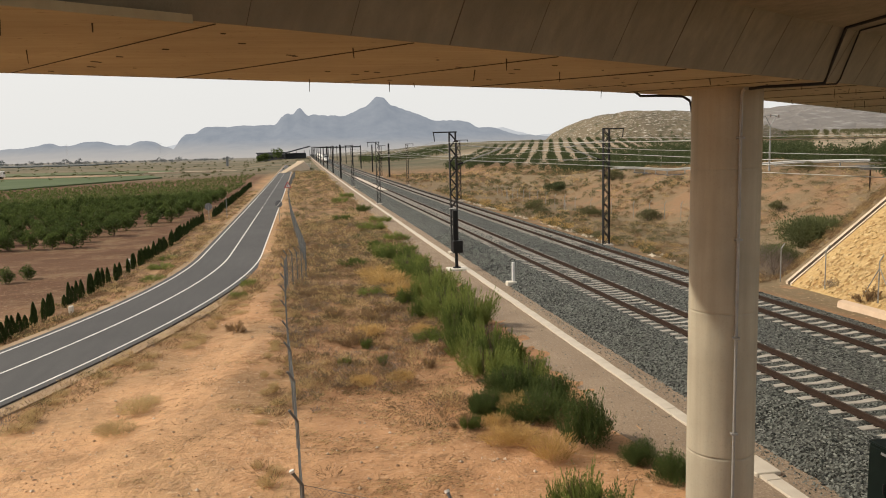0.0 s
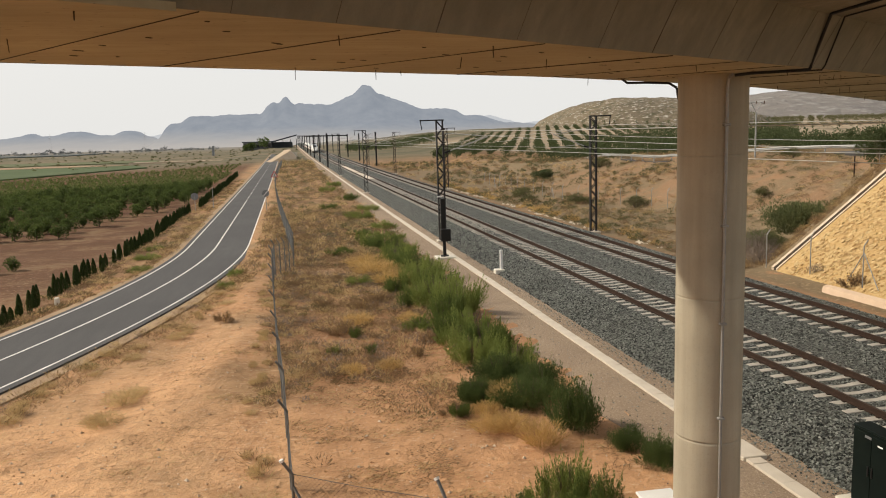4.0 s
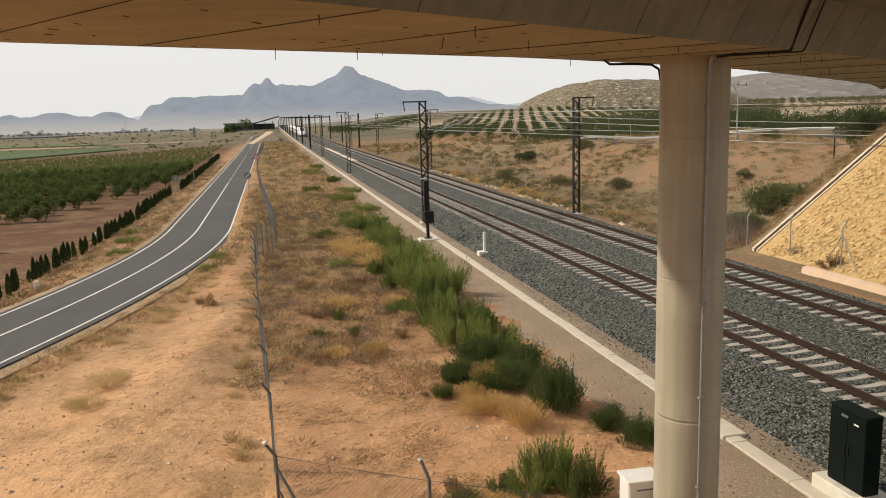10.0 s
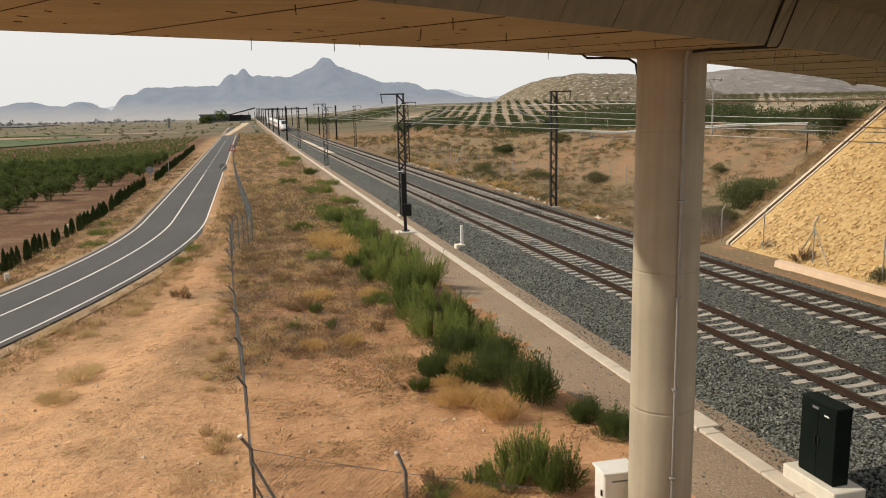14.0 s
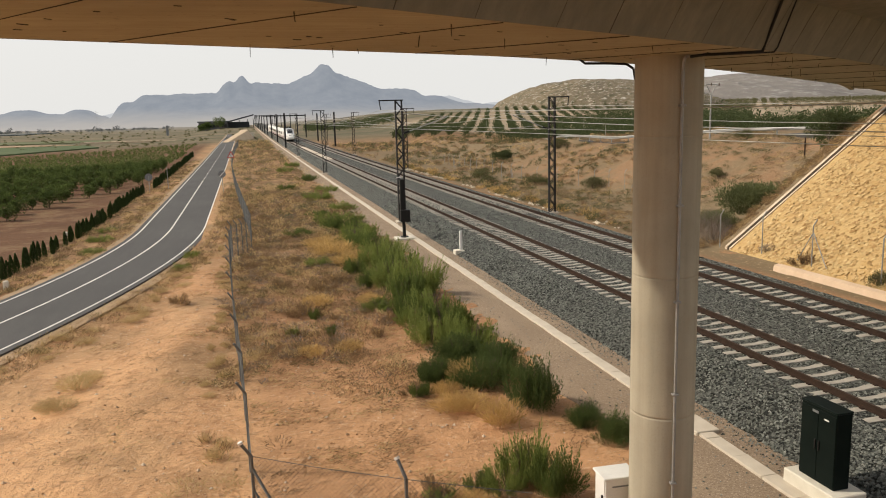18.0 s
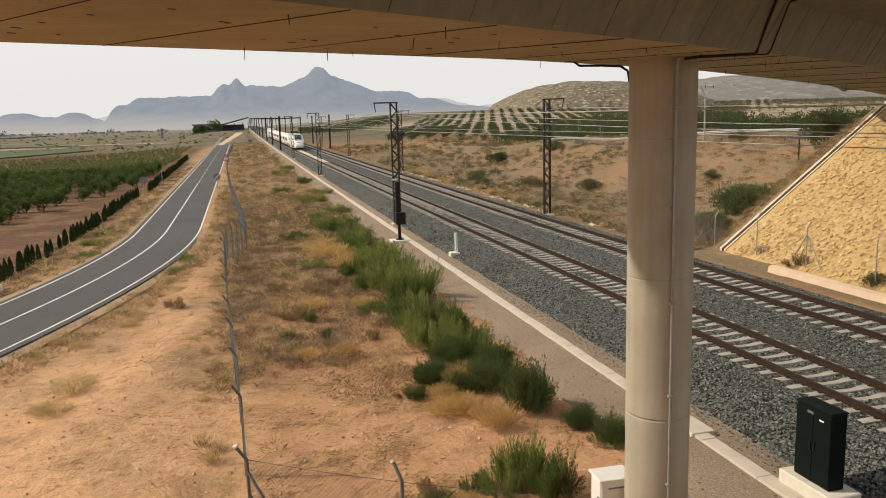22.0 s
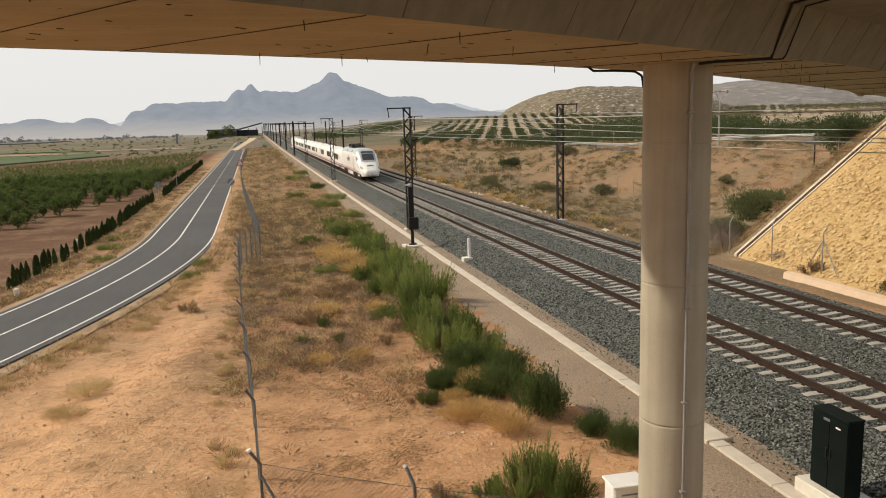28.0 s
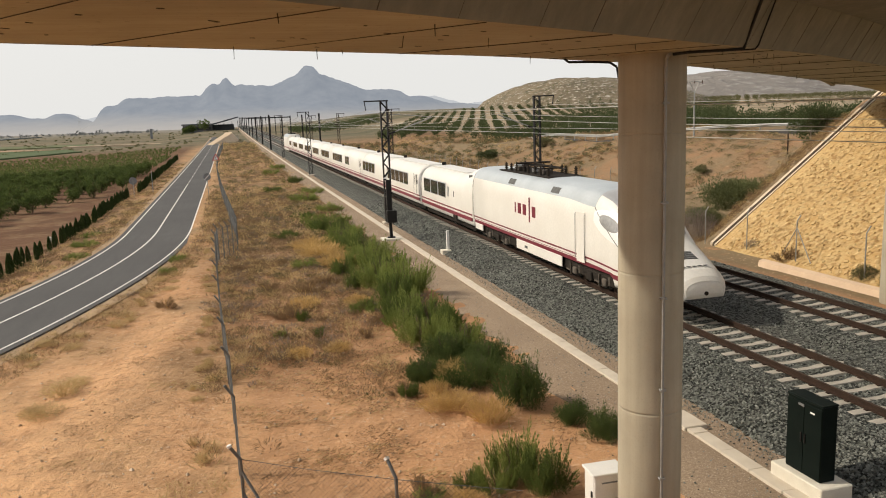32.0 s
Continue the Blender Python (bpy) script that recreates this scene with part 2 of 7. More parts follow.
def ground_mat():
    """Reddish-tan dirt, dry straw, and the fields of the plain beyond."""
    k = Mat("dry_earth", 0.95, 0.0, 0.12)
    x, y, z = k.xyz()
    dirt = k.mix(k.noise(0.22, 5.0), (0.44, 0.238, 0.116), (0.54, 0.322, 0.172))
    # dark noise varies the clod tone and also paints shade into crevices
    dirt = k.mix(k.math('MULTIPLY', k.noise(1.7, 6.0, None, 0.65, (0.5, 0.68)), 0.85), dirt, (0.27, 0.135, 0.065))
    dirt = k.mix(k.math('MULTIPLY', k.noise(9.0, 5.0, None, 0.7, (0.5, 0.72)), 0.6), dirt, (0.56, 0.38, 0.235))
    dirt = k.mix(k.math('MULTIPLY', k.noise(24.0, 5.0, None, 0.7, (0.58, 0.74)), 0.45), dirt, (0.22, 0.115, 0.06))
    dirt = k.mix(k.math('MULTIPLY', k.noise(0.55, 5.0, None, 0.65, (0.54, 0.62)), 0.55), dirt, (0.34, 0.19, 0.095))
    straw = k.mix(k.noise(0.8, 5.0), (0.25, 0.165, 0.092), (0.34, 0.24, 0.135))
    straw = k.mix(k.math('MULTIPLY', k.noise(5.0, 6.0, None, 0.7), 0.6), straw, (0.17, 0.115, 0.06))
    # straw grows along the verge, the railway bank and the far side
    verge = k.noise(0.28, 4.0, None, 0.6, (0.42, 0.58))
    far = k.step(y, 34.0, 60.0)
    straw_f = k.math('MAXIMUM', k.math('MULTIPLY', verge, 0.55), k.math('MULTIPLY', far, k.noise(0.16, 6.0, None, 0.65, (0.38, 0.6))))
    c = k.mix(straw_f, dirt, straw)
    strip = k.math('MULTIPLY', k.step(x, -1.4, -0.2), k.math('MULTIPLY', k.step(y, 20.0, 32.0), k.noise(0.45, 6.0, None, 0.7, (0.36, 0.6))))
    c = k.mix(k.math('MULTIPLY', strip, 0.9), c, (0.155, 0.093, 0.05))
    bare = k.math('MULTIPLY', k.step(x, -1.2, -3.0), k.math('MULTIPLY', k.step(y, 36.0, 15.0), k.noise(0.4, 6.0, None, 0.65, (0.28, 0.56))))
    bare = k.math('MAXIMUM', bare, k.math('MULTIPLY', k.step(x, -1.5, 0.0), k.math('MULTIPLY', k.step(y, 29.0, 18.0), k.noise(0.5, 6.0, None, 0.7, (0.32, 0.54)))))
    c = k.mix(k.math('MULTIPLY', bare, 0.8), c, (0.69, 0.41, 0.215))
    # redder, trodden earth inside the fence
    inside = k.math('MULTIPLY', k.step(x, -0.8, 0.6), k.step(y, 44.0, 30.0))
    c = k.mix(k.math('MULTIPLY', inside, 0.45), c, (0.37, 0.185, 0.092))
    crumb = k.math('MULTIPLY', k.step(y, 60.0, 40.0), k.noise(1.1, 7.0, None, 0.75, (0.55, 0.63)))
    c = k.mix(k.math('MULTIPLY', crumb, 0.4), c, (0.34, 0.185, 0.09))
    east = k.math('MULTIPLY', k.step(x, 22.6, 23.8), k.step(y, 240.0, 150.0))
    c = k.mix(k.math('MULTIPLY', east, k.noise(0.3, 6.0, None, 0.68, (0.12, 0.42))), c, (0.20, 0.148, 0.088))
    c = k.mix(k.math('MULTIPLY', east, k.noise(0.9, 5.0, k._mul((1.0, 0.5, 1.0)), 0.7, (0.58, 0.70))), c, (0.34, 0.185, 0.095))
    red = k.math('MULTIPLY', k.math('MULTIPLY', k.step(x, 33.0, 35.5), k.step(x, 58.0, 42.0)), k.math('MULTIPLY', k.step(y, 130.0, 95.0), k.noise(0.35, 6.0, None, 0.68, (0.4, 0.6))))
    c = k.mix(k.math('MULTIPLY', red, 0.55), c, (0.31, 0.17, 0.092))
    # red ploughed soil west of the road
    plough = k.math('MULTIPLY', k.step(x, -9.0, -13.0), k.step(y, 30.0, 50.0))
    soil = k.mix(k.noise(0.06, 4.0), (0.10, 0.052, 0.03), (0.155, 0.086, 0.049))
    soil = k.mix(k.noise(0.28, 6.0, k._mul((0.9, 1.1, 1.0)), 0.68, (0.47, 0.62)), soil, (0.20, 0.127, 0.072))
    soil = k.mix(k.math('MULTIPLY', k.noise(1.6, 6.0, k._mul((0.9, 1.1, 1.0)), 0.72, (0.48, 0.6)), 0.7), soil, (0.13, 0.062, 0.034))
    c = k.mix(plough, c, soil)
    # scrub plain
    plain_f = k.step(y, 230.0, 330.0)
    scrub = k.mix(k.noise(0.006, 6.0, k._mul((0.35, 1.6, 1.0)), 0.6, (0.4, 0.6)), (0.20, 0.16, 0.105), (0.13, 0.118, 0.076))
    scrub = k.mix(k.noise(0.012, 5.0, k._mul((0.25, 2.2, 1.0)), 0.6, (0.5, 0.62)), scrub, (0.105, 0.10, 0.062))
    scrub = k.mix(k.noise(0.09, 5.0, None, 0.65, (0.5, 0.7)), scrub, (0.12, 0.10, 0.06))
    c = k.mix(plain_f, c, scrub)
    grove = k.math('MULTIPLY', k.math('MULTIPLY', k.step(x, 66.0, 84.0), k.step(y, 190.0, 220.0)), k.step(y, 470.0, 400.0))
    c = k.mix(k.math('MULTIPLY', grove, k.noise(0.05, 5.0, None, 0.6, (0.3, 0.5))), c, (0.34, 0.268, 0.185))
    # distance haze over the far plain, mixed into the ground colour as grey
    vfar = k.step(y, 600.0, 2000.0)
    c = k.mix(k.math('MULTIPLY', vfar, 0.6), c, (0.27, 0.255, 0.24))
    # crumbs, wisps and pale crust, drawn out across the slope
    near = k.step(y, 75.0, 45.0)
    wisp = k.noise(2.6, 7.0, k._mul((1.0, 2.4, 1.0)), 0.72, (0.56, 0.62))
    c = k.mix(k.math('MULTIPLY', k.math('MULTIPLY', near, wisp), 0.5), c, (0.21, 0.125, 0.065))
    crust = k.noise(3.4, 7.0, k._mul((1.0, 2.0, 1.4)), 0.7, (0.57, 0.64))
    c = k.mix(k.math('MULTIPLY', k.math('MULTIPLY', near, crust), 0.45), c, (0.66, 0.46, 0.29))
    grit = k.noise(21.0, 4.0, k._mul((1.0, 1.7, 1.0)), 0.7, (0.60, 0.66))
    c = k.mix(k.math('MULTIPLY', k.math('MULTIPLY', near, grit), 0.55), c, (0.17, 0.095, 0.05))
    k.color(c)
    h = k.math('ADD', k.noise(2.2, 6.0, None, 0.62), k.math('MULTIPLY', k.noise(14.0, 5.0, None, 0.65, (0.5, 0.8)), 0.25))
    k.bump(h, 0.8, 0.08)
    return k.m


EARTH = ground_mat()

# ---- plan ----
# rails run along +Y, rail heads at z = 0
TRACK_NEAR, TRACK_FAR, GAUGE = 14.63, 19.52, 1.435
FLOOR = -0.70
AX = Vector((0.8496, 0.5274, 0))     # along the overpass
ON = Vector((-0.5274, 0.8496, 0))    # across the overpass, away from the viewer


def rise(y):
    """Gentle climb of the line towards the station."""
    if y <= 0:
        return 0.0
    return 1.0e-5 * y * y if y < 460 else 1.0e-5 * 460 * (2 * y - 460)


def fill_plane(x):
    """Face of the overpass fill east of the line."""
    return 0.2 + 0.62 * (x - 25.0)


def bank(x, y):
    """Height above the flat of the cut and the fill east of the railway."""
    if x < 24.5:
        return 0.0
    high = 4.9 - 3.6 * smooth(y, 75, 170) + 0.05 * max(0.0, 60 - y)
    up = (x - 31.0 - 0.1 * max(0.0, y - 45)) * 0.36
    b = max(0.0, min(high, up)) * smooth(x, 30.5, 33.0)
    f = min(8.0, fill_plane(x) - 0.15) - 0.66 * max(0.0, y - 37.2 - 0.15 * (x - 25))
    return max(b, f, 0.0)


def gap_edge(x):
    """Line behind which the bank is bare earth, not fill."""
    return 38.5 + 0.165 * (x - 25.0)


def ground_z(x, y):
    z = FLOOR + rise(min(y, 700)) * smooth(x, -45, -12) * (1 - smooth(y, 700, 1600))
    o = x * ON.x + y * ON.y
    # fill that the viewer stands on
    z += 5.7 * (1 - smooth(o, 0.5, 9.0)) * (1 - smooth(x, 0.5, 4.5))
    # the bank between fence and road
    z += 0.25 * math.exp(-((x + 2.0 + max(0.0, 30 - y) * 0.25) / 1.3) ** 2) * smooth(y, 14, 24)
    if x > 24:
        up = bank(x, y)
        z += up + 0.4 * smooth(up, 0.3, 1.2) * fbm(x, y, 4.5, 6.0) * (1 if y > gap_edge(x) else 0)
        z += 9.0 * smooth(x, 34, 170) * smooth(y, 185, 480)
    if x < -10:
        z -= 0.5 * smooth(-x, 10, 14) * (1 - smooth(y, 60, 120))
    d = max(abs(x), y)
    if -10.5 < x < 9 and y < 140 and not on_road(x, y, 0.5):
        z += 0.06 * fbm(x, y, 2.2) + 0.02 * fbm(x, y, 0.5, 3.0, 2)
    elif d > 30 and not on_road(x, y, 1.0) and not 8 < x < 24:
        z += 0.15 * fbm(x, y, 9.0)
    return z


def road_mid(y):
    """Middle of the lane by the railway: straight far off, bending west towards the viewer."""
    bend = max(0.0, 60.0 - y)
    return -5.35 - 0.00567 * bend * bend


def road_slope(y):
    return 0.01134 * max(0.0, 60.0 - y)


def on_road(x, y, extra=0.0):
    if y < 8 or y > 420:
        return False
    slope = road_slope(y)
    return abs(x - road_mid(y)) < (2.55 + extra) * math.sqrt(1 + slope * slope)


def axis_values(cuts):
    """Grid lines from (start, end, step) runs."""
    vals = []
    for a, b, s in cuts:
        n = max(1, round((b - a) / s))
        vals += [a + (b - a) * i / n for i in range(n)]
    return vals + [cuts[-1][1]]


def build_ground():
    xs = axis_values([(-4600, -1000, 450), (-1000, -200, 100), (-200, -60, 14), (-60, -16, 2.2), (-16, 9, 0.3), (9, 24, 3.0), (24, 60, 1.2),
                      (60, 200, 10), (200, 1000, 60), (1000, 4600, 450)])
    ys = axis_values([(-300, -40, 60), (-40, 8, 3.0), (8, 62, 0.3), (62, 140, 1.2), (140, 400, 7), (400, 1000, 40), (1000, 4700, 300)])
    g = Geo()
    g.v = [(x, y, ground_z(x, y)) for y in ys for x in xs]
    n = len(xs)
    g.f = [(j * n + i, j * n + i + 1, (j + 1) * n + i + 1, (j + 1) * n + i) for j in range(len(ys) - 1) for i in range(n - 1)]
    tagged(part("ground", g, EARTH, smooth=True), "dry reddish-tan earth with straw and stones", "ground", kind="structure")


build_ground()


def build_road():
    ys = axis_values([(10, 70, 1.5), (70, 420, 12)])

    def edge(y, off):
        slope = road_slope(y)
        ln = math.sqrt(1 + slope * slope)
        return Vector((road_mid(y) + off / ln, y - off * slope / ln, 0))

    def strip(o0, o1, z0, y_list, drop=0.0):
        g = Geo()
        rs = []
        for y in y_list:
            a, b = edge(y, o0), edge(y, o1)
            h = z0 + rise(y)
            rs.append([(a.x, a.y, h - drop), (a.x, a.y, h), (b.x, b.y, h), (b.x, b.y, h - drop)])
        return g.rings(rs, closed=False)

    road = part("road", strip(-2.55, 2.55, FLOOR + 0.12, ys, 0.3), ASPHALT, kind="structure")
    tagged(road, "two-lane grey asphalt road bending along the railway", "road")
    for o in (-2.2, 2.2):
        part("edge_line", strip(o - 0.048, o + 0.048, FLOOR + 0.128, ys, 0.004), ROADPAINT, road, "white painted edge line")
    part("centre_line", strip(-0.20, -0.10, FLOOR + 0.128, [y for y in ys if y <= 108], 0.004), ROADPAINT, road, "white solid centre line")
    for k in range(30):
        y0 = 110 + k * 9.0
        part("centre_dash", strip(-0.20, -0.10, FLOOR + 0.128, [y0, y0 + 3.5], 0.004), ROADPAINT, road)
    shoulder = plain("gravel_shoulder", (0.42, 0.295, 0.18), (0.30, 0.20, 0.115), 1.0, 25.0, 0.95)
    for name, a, b in (("road_shoulder", -3.1, -2.55), ("road_shoulder", 2.55, 3.2)):
        tagged(part(name, strip(a, b, FLOOR + 0.06, ys, 0.25), shoulder, kind="structure"), "pale gravel shoulder beside the asphalt", "shoulder")


build_road()

# ---- railway ----


def build_track():
    y0, y1 = -60.0, 900.0
    bed = Geo()
    ys = axis_values([(y0, 8, 8), (8, 60, 0.35), (60, 160, 4), (160, y1, 20)])
    prof = [(10.98, FLOOR - 0.05), (11.3, -0.60), (11.72, -0.45), (12.2, -0.3), (12.75, -0.19), (13.2, -0.182), (14.63, -0.205), (16.0, -0.182), (16.6, -0.22), (17.05, -0.27), (17.5, -0.22),
            (18.1, -0.182), (19.52, -0.205), (20.9, -0.182), (21.4, -0.22), (22.0, -0.45), (22.6, -0.62), (23.0, FLOOR - 0.05)]
    rs = []
    for y in ys:
        rs.append([(x, y, z + rise(y) + (0.035 * fbm(x, y, 0.45, 5.0, 3) + 0.02 * fbm(x, y, 1.6, 1.0, 2) if 8 < y < 60 else 0)) for x, z in prof])
    bed.rings(rs, closed=False)
    tagged(part("ballast_bed", bed, BALLAST, smooth=True, kind="structure"), "grey crushed-stone ballast under both tracks", "ballast")

    head = [(-0.036, 0.0), (0.036, 0.0), (0.036, -0.035), (0.012, -0.05), (0.01, -0.13), (0.07, -0.145), (0.07, -0.165), (-0.07, -0.165), (-0.07, -0.145), (-0.01, -0.13), (-0.012, -0.05), (-0.036, -0.035)]

    ry = axis_values([(y0, 0, 20), (0, y1, 20)])
    sl = Geo()
    # a monobloc sleeper: lower in the middle, higher under the rails
    secs = [(-1.3, 0.11, -0.175), (-1.05, 0.12, -0.165), (-0.45, 0.12, -0.165), (-0.2, 0.095, -0.195), (0.2, 0.095, -0.195), (0.45, 0.12, -0.165), (1.05, 0.12, -0.165), (1.3, 0.11, -0.175)]
    sl.rings([[(x, -w - 0.03, -0.33), (x, -w, z), (x, w, z), (x, w + 0.03, -0.33)] for x, w, z in secs])
    sleeper = sl.mesh("sleeper")
    sleeper.materials.append(SLEEPER)
    for cx, off in ((TRACK_NEAR, 0.1), (TRACK_FAR, 0.3)):
        tr = thing("railway_track", "ballasted track with rusty rails on pale concrete sleepers", "track", "two tracks", pose(cx, 0, 0), kind="structure")
        for s in (-1, 1):
            g = Geo()
            g.rings([[(s * (GAUGE / 2 + 0.036) + a, y, b + rise(y)) for a, b in head] for y in ry])
            part("rail", g, RAILRUST, tr, "rusty steel rail")
            t = Geo().rings([[(s * (GAUGE / 2 + 0.036) + a, y, b + rise(y)) for a, b in ((-0.028, 0.0005), (-0.028, 0.003), (0.028, 0.003), (0.028, 0.0005))] for y in ry])
            part("running_surface", t, RAILTOP, tr, "worn brownish rail head")
        for i in range(150):
            piece("sleeper", sleeper, tr, pose(0, 9.0 + off + 0.6 * i, rise(9.0 + 0.6 * i)))
        far = Geo()
        for i in range(150, 900):
            y = 9.0 + off + 0.6 * i
            far.rings([[(x, y - w - 0.03, -0.33 + rise(y)), (x, y - w, z + rise(y)), (x, y + w, z + rise(y)), (x, y + w + 0.03, -0.33 + rise(y))] for x, w, z in secs[::7]])
        part("far_sleepers", far, SLEEPER, tr, kind="stuff")
        clip = Geo()
        for s in (-1, 1):
            for e in (-1, 1):
                clip.box(s * (GAUGE / 2 + 0.036) + e * 0.105, 0, -0.15, 0.07, 0.1, 0.035)
        cm = clip.mesh("rail_fastening")
        cm.materials.append(RAILRUST)
        for i in range(75):
            piece("rail_fastening", cm, tr, pose(0, 9.0 + off + 0.6 * i, 0))


build_track()


def build_kerb():
    """Precast cable-duct covers along the service path."""
    line = thing("cable_duct", "pale precast concrete cable-duct covers along the track", "cable duct", kind="structure")
    g = Geo().box(0, 0, 0, 0.38, 0.985, 0.12, c=0.012)
    me = g.mesh("cover_slab")
    me.materials.append(PALE)
    rnd = random.Random(4)
    for i in range(90):
        y = 8.5 + i
        piece("cover_slab", me, line, pose(10.15 + rnd.uniform(-.008, .008), y, FLOOR + 0.03 + rise(y) + rnd.uniform(-.006, .006), rnd.uniform(-.4, .4), rnd.uniform(-.6, .6), rnd.uniform(-.5, .5)))
    part("far_covers", Geo().rings([[(9.96, y, FLOOR - .03 + rise(y)), (9.96, y, FLOOR + .09 + rise(y)), (10.34, y, FLOOR + .09 + rise(y)), (10.34, y, FLOOR - .03 + rise(y))] for y in range(98, 800, 20)]), PALE, line)
    part("far_covers", Geo().rings([[(9.96, y, FLOOR - .03), (9.96, y, FLOOR + .09), (10.34, y, FLOOR + .09), (10.34, y, FLOOR - .03)] for y in (-40, 8.0)]), PALE, line)
    gravel = Mat("service_path_gravel", 0.95, 0.0, 0.15)
    c = gravel.mix(gravel.noise(0.5, 5.0), (0.33, 0.25, 0.172), (0.25, 0.185, 0.128))
    c = gravel.mix(gravel.math('MULTIPLY', gravel.noise(15.0, 6.0, None, 0.75, (0.45, 0.62)), 0.75), c, (0.17, 0.12, 0.085))
    c = gravel.mix(gravel.noise(32.0, 4.0, None, 0.65, (0.58, 0.68)), c, (0.54, 0.44, 0.345))
    gravel.color(c).bump(gravel.noise(35.0, 4.0), 0.5, 0.02)
    ys = axis_values([(-40, 8, 8), (8, 90, 1.0), (90, 800, 20)])
    path = Geo()
    rs = []
    for y in ys:
        w = 0.25 * fbm(3.0, y, 3.0) if y < 90 else 0
        h = FLOOR + rise(y)
        rs.append([(8.0 + w, y, h - 0.12), (8.25 + w, y, h + 0.012), (9.2, y, h + 0.03), (9.99, y, h + 0.03), (11.4, y, h + 0.02)])
    path.rings(rs, closed=False)
    tagged(part("service_path", path, gravel.m, kind="structure", smooth=True), "pinkish gravel service path beside the track", "path")


build_kerb()

# ---- overpass ----


CURVE = 150.0
BEND = 15.08
HEAD = math.atan2(0.5274, 0.8496)


def deck_z(s):
    """Soffit height along the bridge, falling gently past the pier."""
    d = max(0.0, s - 14.5)
    return 7.79 - (0.005 * d * d if d < 2 else 0.02 * d - 0.02)


def at_deck(s, o, z):
    """A point by its way along the bridge, which bends past the pier, and across it."""
    if s < BEND:
        # the deck widens towards the abutment
        o += 0.14 * max(0.0, 9.4 - s) * min(1.3, max(0.0, (o - 4.8) / 2.75))
        p = AX * s + ON * o
        return (p.x, p.y, z)
    a = HEAD + (s - BEND) / CURVE
    c = AX * BEND + ON * 6.19
    x = c.x + CURVE * (math.sin(a) - math.sin(HEAD)) - (o - 6.19) * math.sin(a)
    y = c.y - CURVE * (math.cos(a) - math.cos(HEAD)) + (o - 6.19) * math.cos(a)
    return (x, y, z)


def build_overpass():
    over = thing("road_overpass", "concrete box-girder overpass on a round pier", "bridge", kind="structure")
    ss = axis_values([(-12, 52, 1.0)])

    def run(sec, name, material, label=""):
        rs = [[at_deck(s, o, deck_z(s) + z) for o, z in sec] for s in ss]
        return part(name, Geo().rings(rs), material, over, label)

    run([(4.80, 0.0), (7.55, 0.0), (7.55, 0.06), (4.80, 0.06)], "soffit", SOFFIT, "board-marked tan soffit of the girder")
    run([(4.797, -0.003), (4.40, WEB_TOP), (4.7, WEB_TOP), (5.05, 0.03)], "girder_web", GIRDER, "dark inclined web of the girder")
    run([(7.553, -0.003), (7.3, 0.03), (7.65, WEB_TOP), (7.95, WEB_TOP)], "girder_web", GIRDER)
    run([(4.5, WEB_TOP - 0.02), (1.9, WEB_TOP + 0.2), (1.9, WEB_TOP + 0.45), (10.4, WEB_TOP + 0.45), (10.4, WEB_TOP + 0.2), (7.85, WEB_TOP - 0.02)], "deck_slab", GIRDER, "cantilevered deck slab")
    for o in (1.8, 10.5):
        run([(o - .12, WEB_TOP + 0.12), (o - .12, WEB_TOP + 0.85), (o + .12, WEB_TOP + 0.85), (o + .12, WEB_TOP + 0.12)], "parapet", GIRDER)
    return over


WEB_TOP = 0.70
OVERPASS = build_overpass()
COL = Vector((6.86, 11.71, 0))


def build_column(x, y, top, conduit):
    pier = thing("bridge_pier", "round pale concrete pier carrying the overpass", "pier", "bridge piers", pose(x, y, 0), kind="structure")
    r = 0.552
    zs, rr = [FLOOR - 0.3], [r]
    for zj, dent in ((1.735, 0.020), (4.175, 0.012), (6.515, 0.010)):
        zs += [zj - 0.04, zj - 0.010, zj, zj + 0.010, zj + 0.04]
        rr += [r, r, r - dent, r, r]
    zs += [top]
    rr += [r]
    g = Geo().rings([[(q * math.cos(a), q * math.sin(a), z) for a in [2 * math.pi * i / 72 for i in range(72)]] for z, q in zip(zs, rr)], caps=False)
    part("shaft", g, PIER, pier, smooth=True)
    if conduit:
        a = math.atan2(-y, -x) + 0.37
        ca, sa = math.cos(a), math.sin(a)
        q = r + 0.03
        run = [(q * ca, q * sa, FLOOR + .2), (q * ca, q * sa, top - 0.22)]
        for out, drop in ((0.015, 0.15), (0.05, 0.09), (0.11, 0.06), (0.18, 0.055)):
            run.append(((q + out) * ca, (q + out) * sa, top - drop))
        part("conduit", Geo().pipe(run, 0.026), GALV, pier, "grey cable conduit")
        for z in (0.6, 2.2, 3.8, 5.4, 7.0):
            part("conduit_clamp", Geo().box((r + .02) * ca, (r + .02) * sa, z, 0.11, 0.11, 0.04, a, 0.008), GALV, pier)
    return pier


build_column(COL.x, COL.y, 7.80, True)
build_column(23.97, 23.12, deck_z(32.3) + 0.01, False)


WEBJOINT = plain("web_joint_shadow", (0.14, 0.115, 0.085), (0.10, 0.082, 0.06), 3, 40)


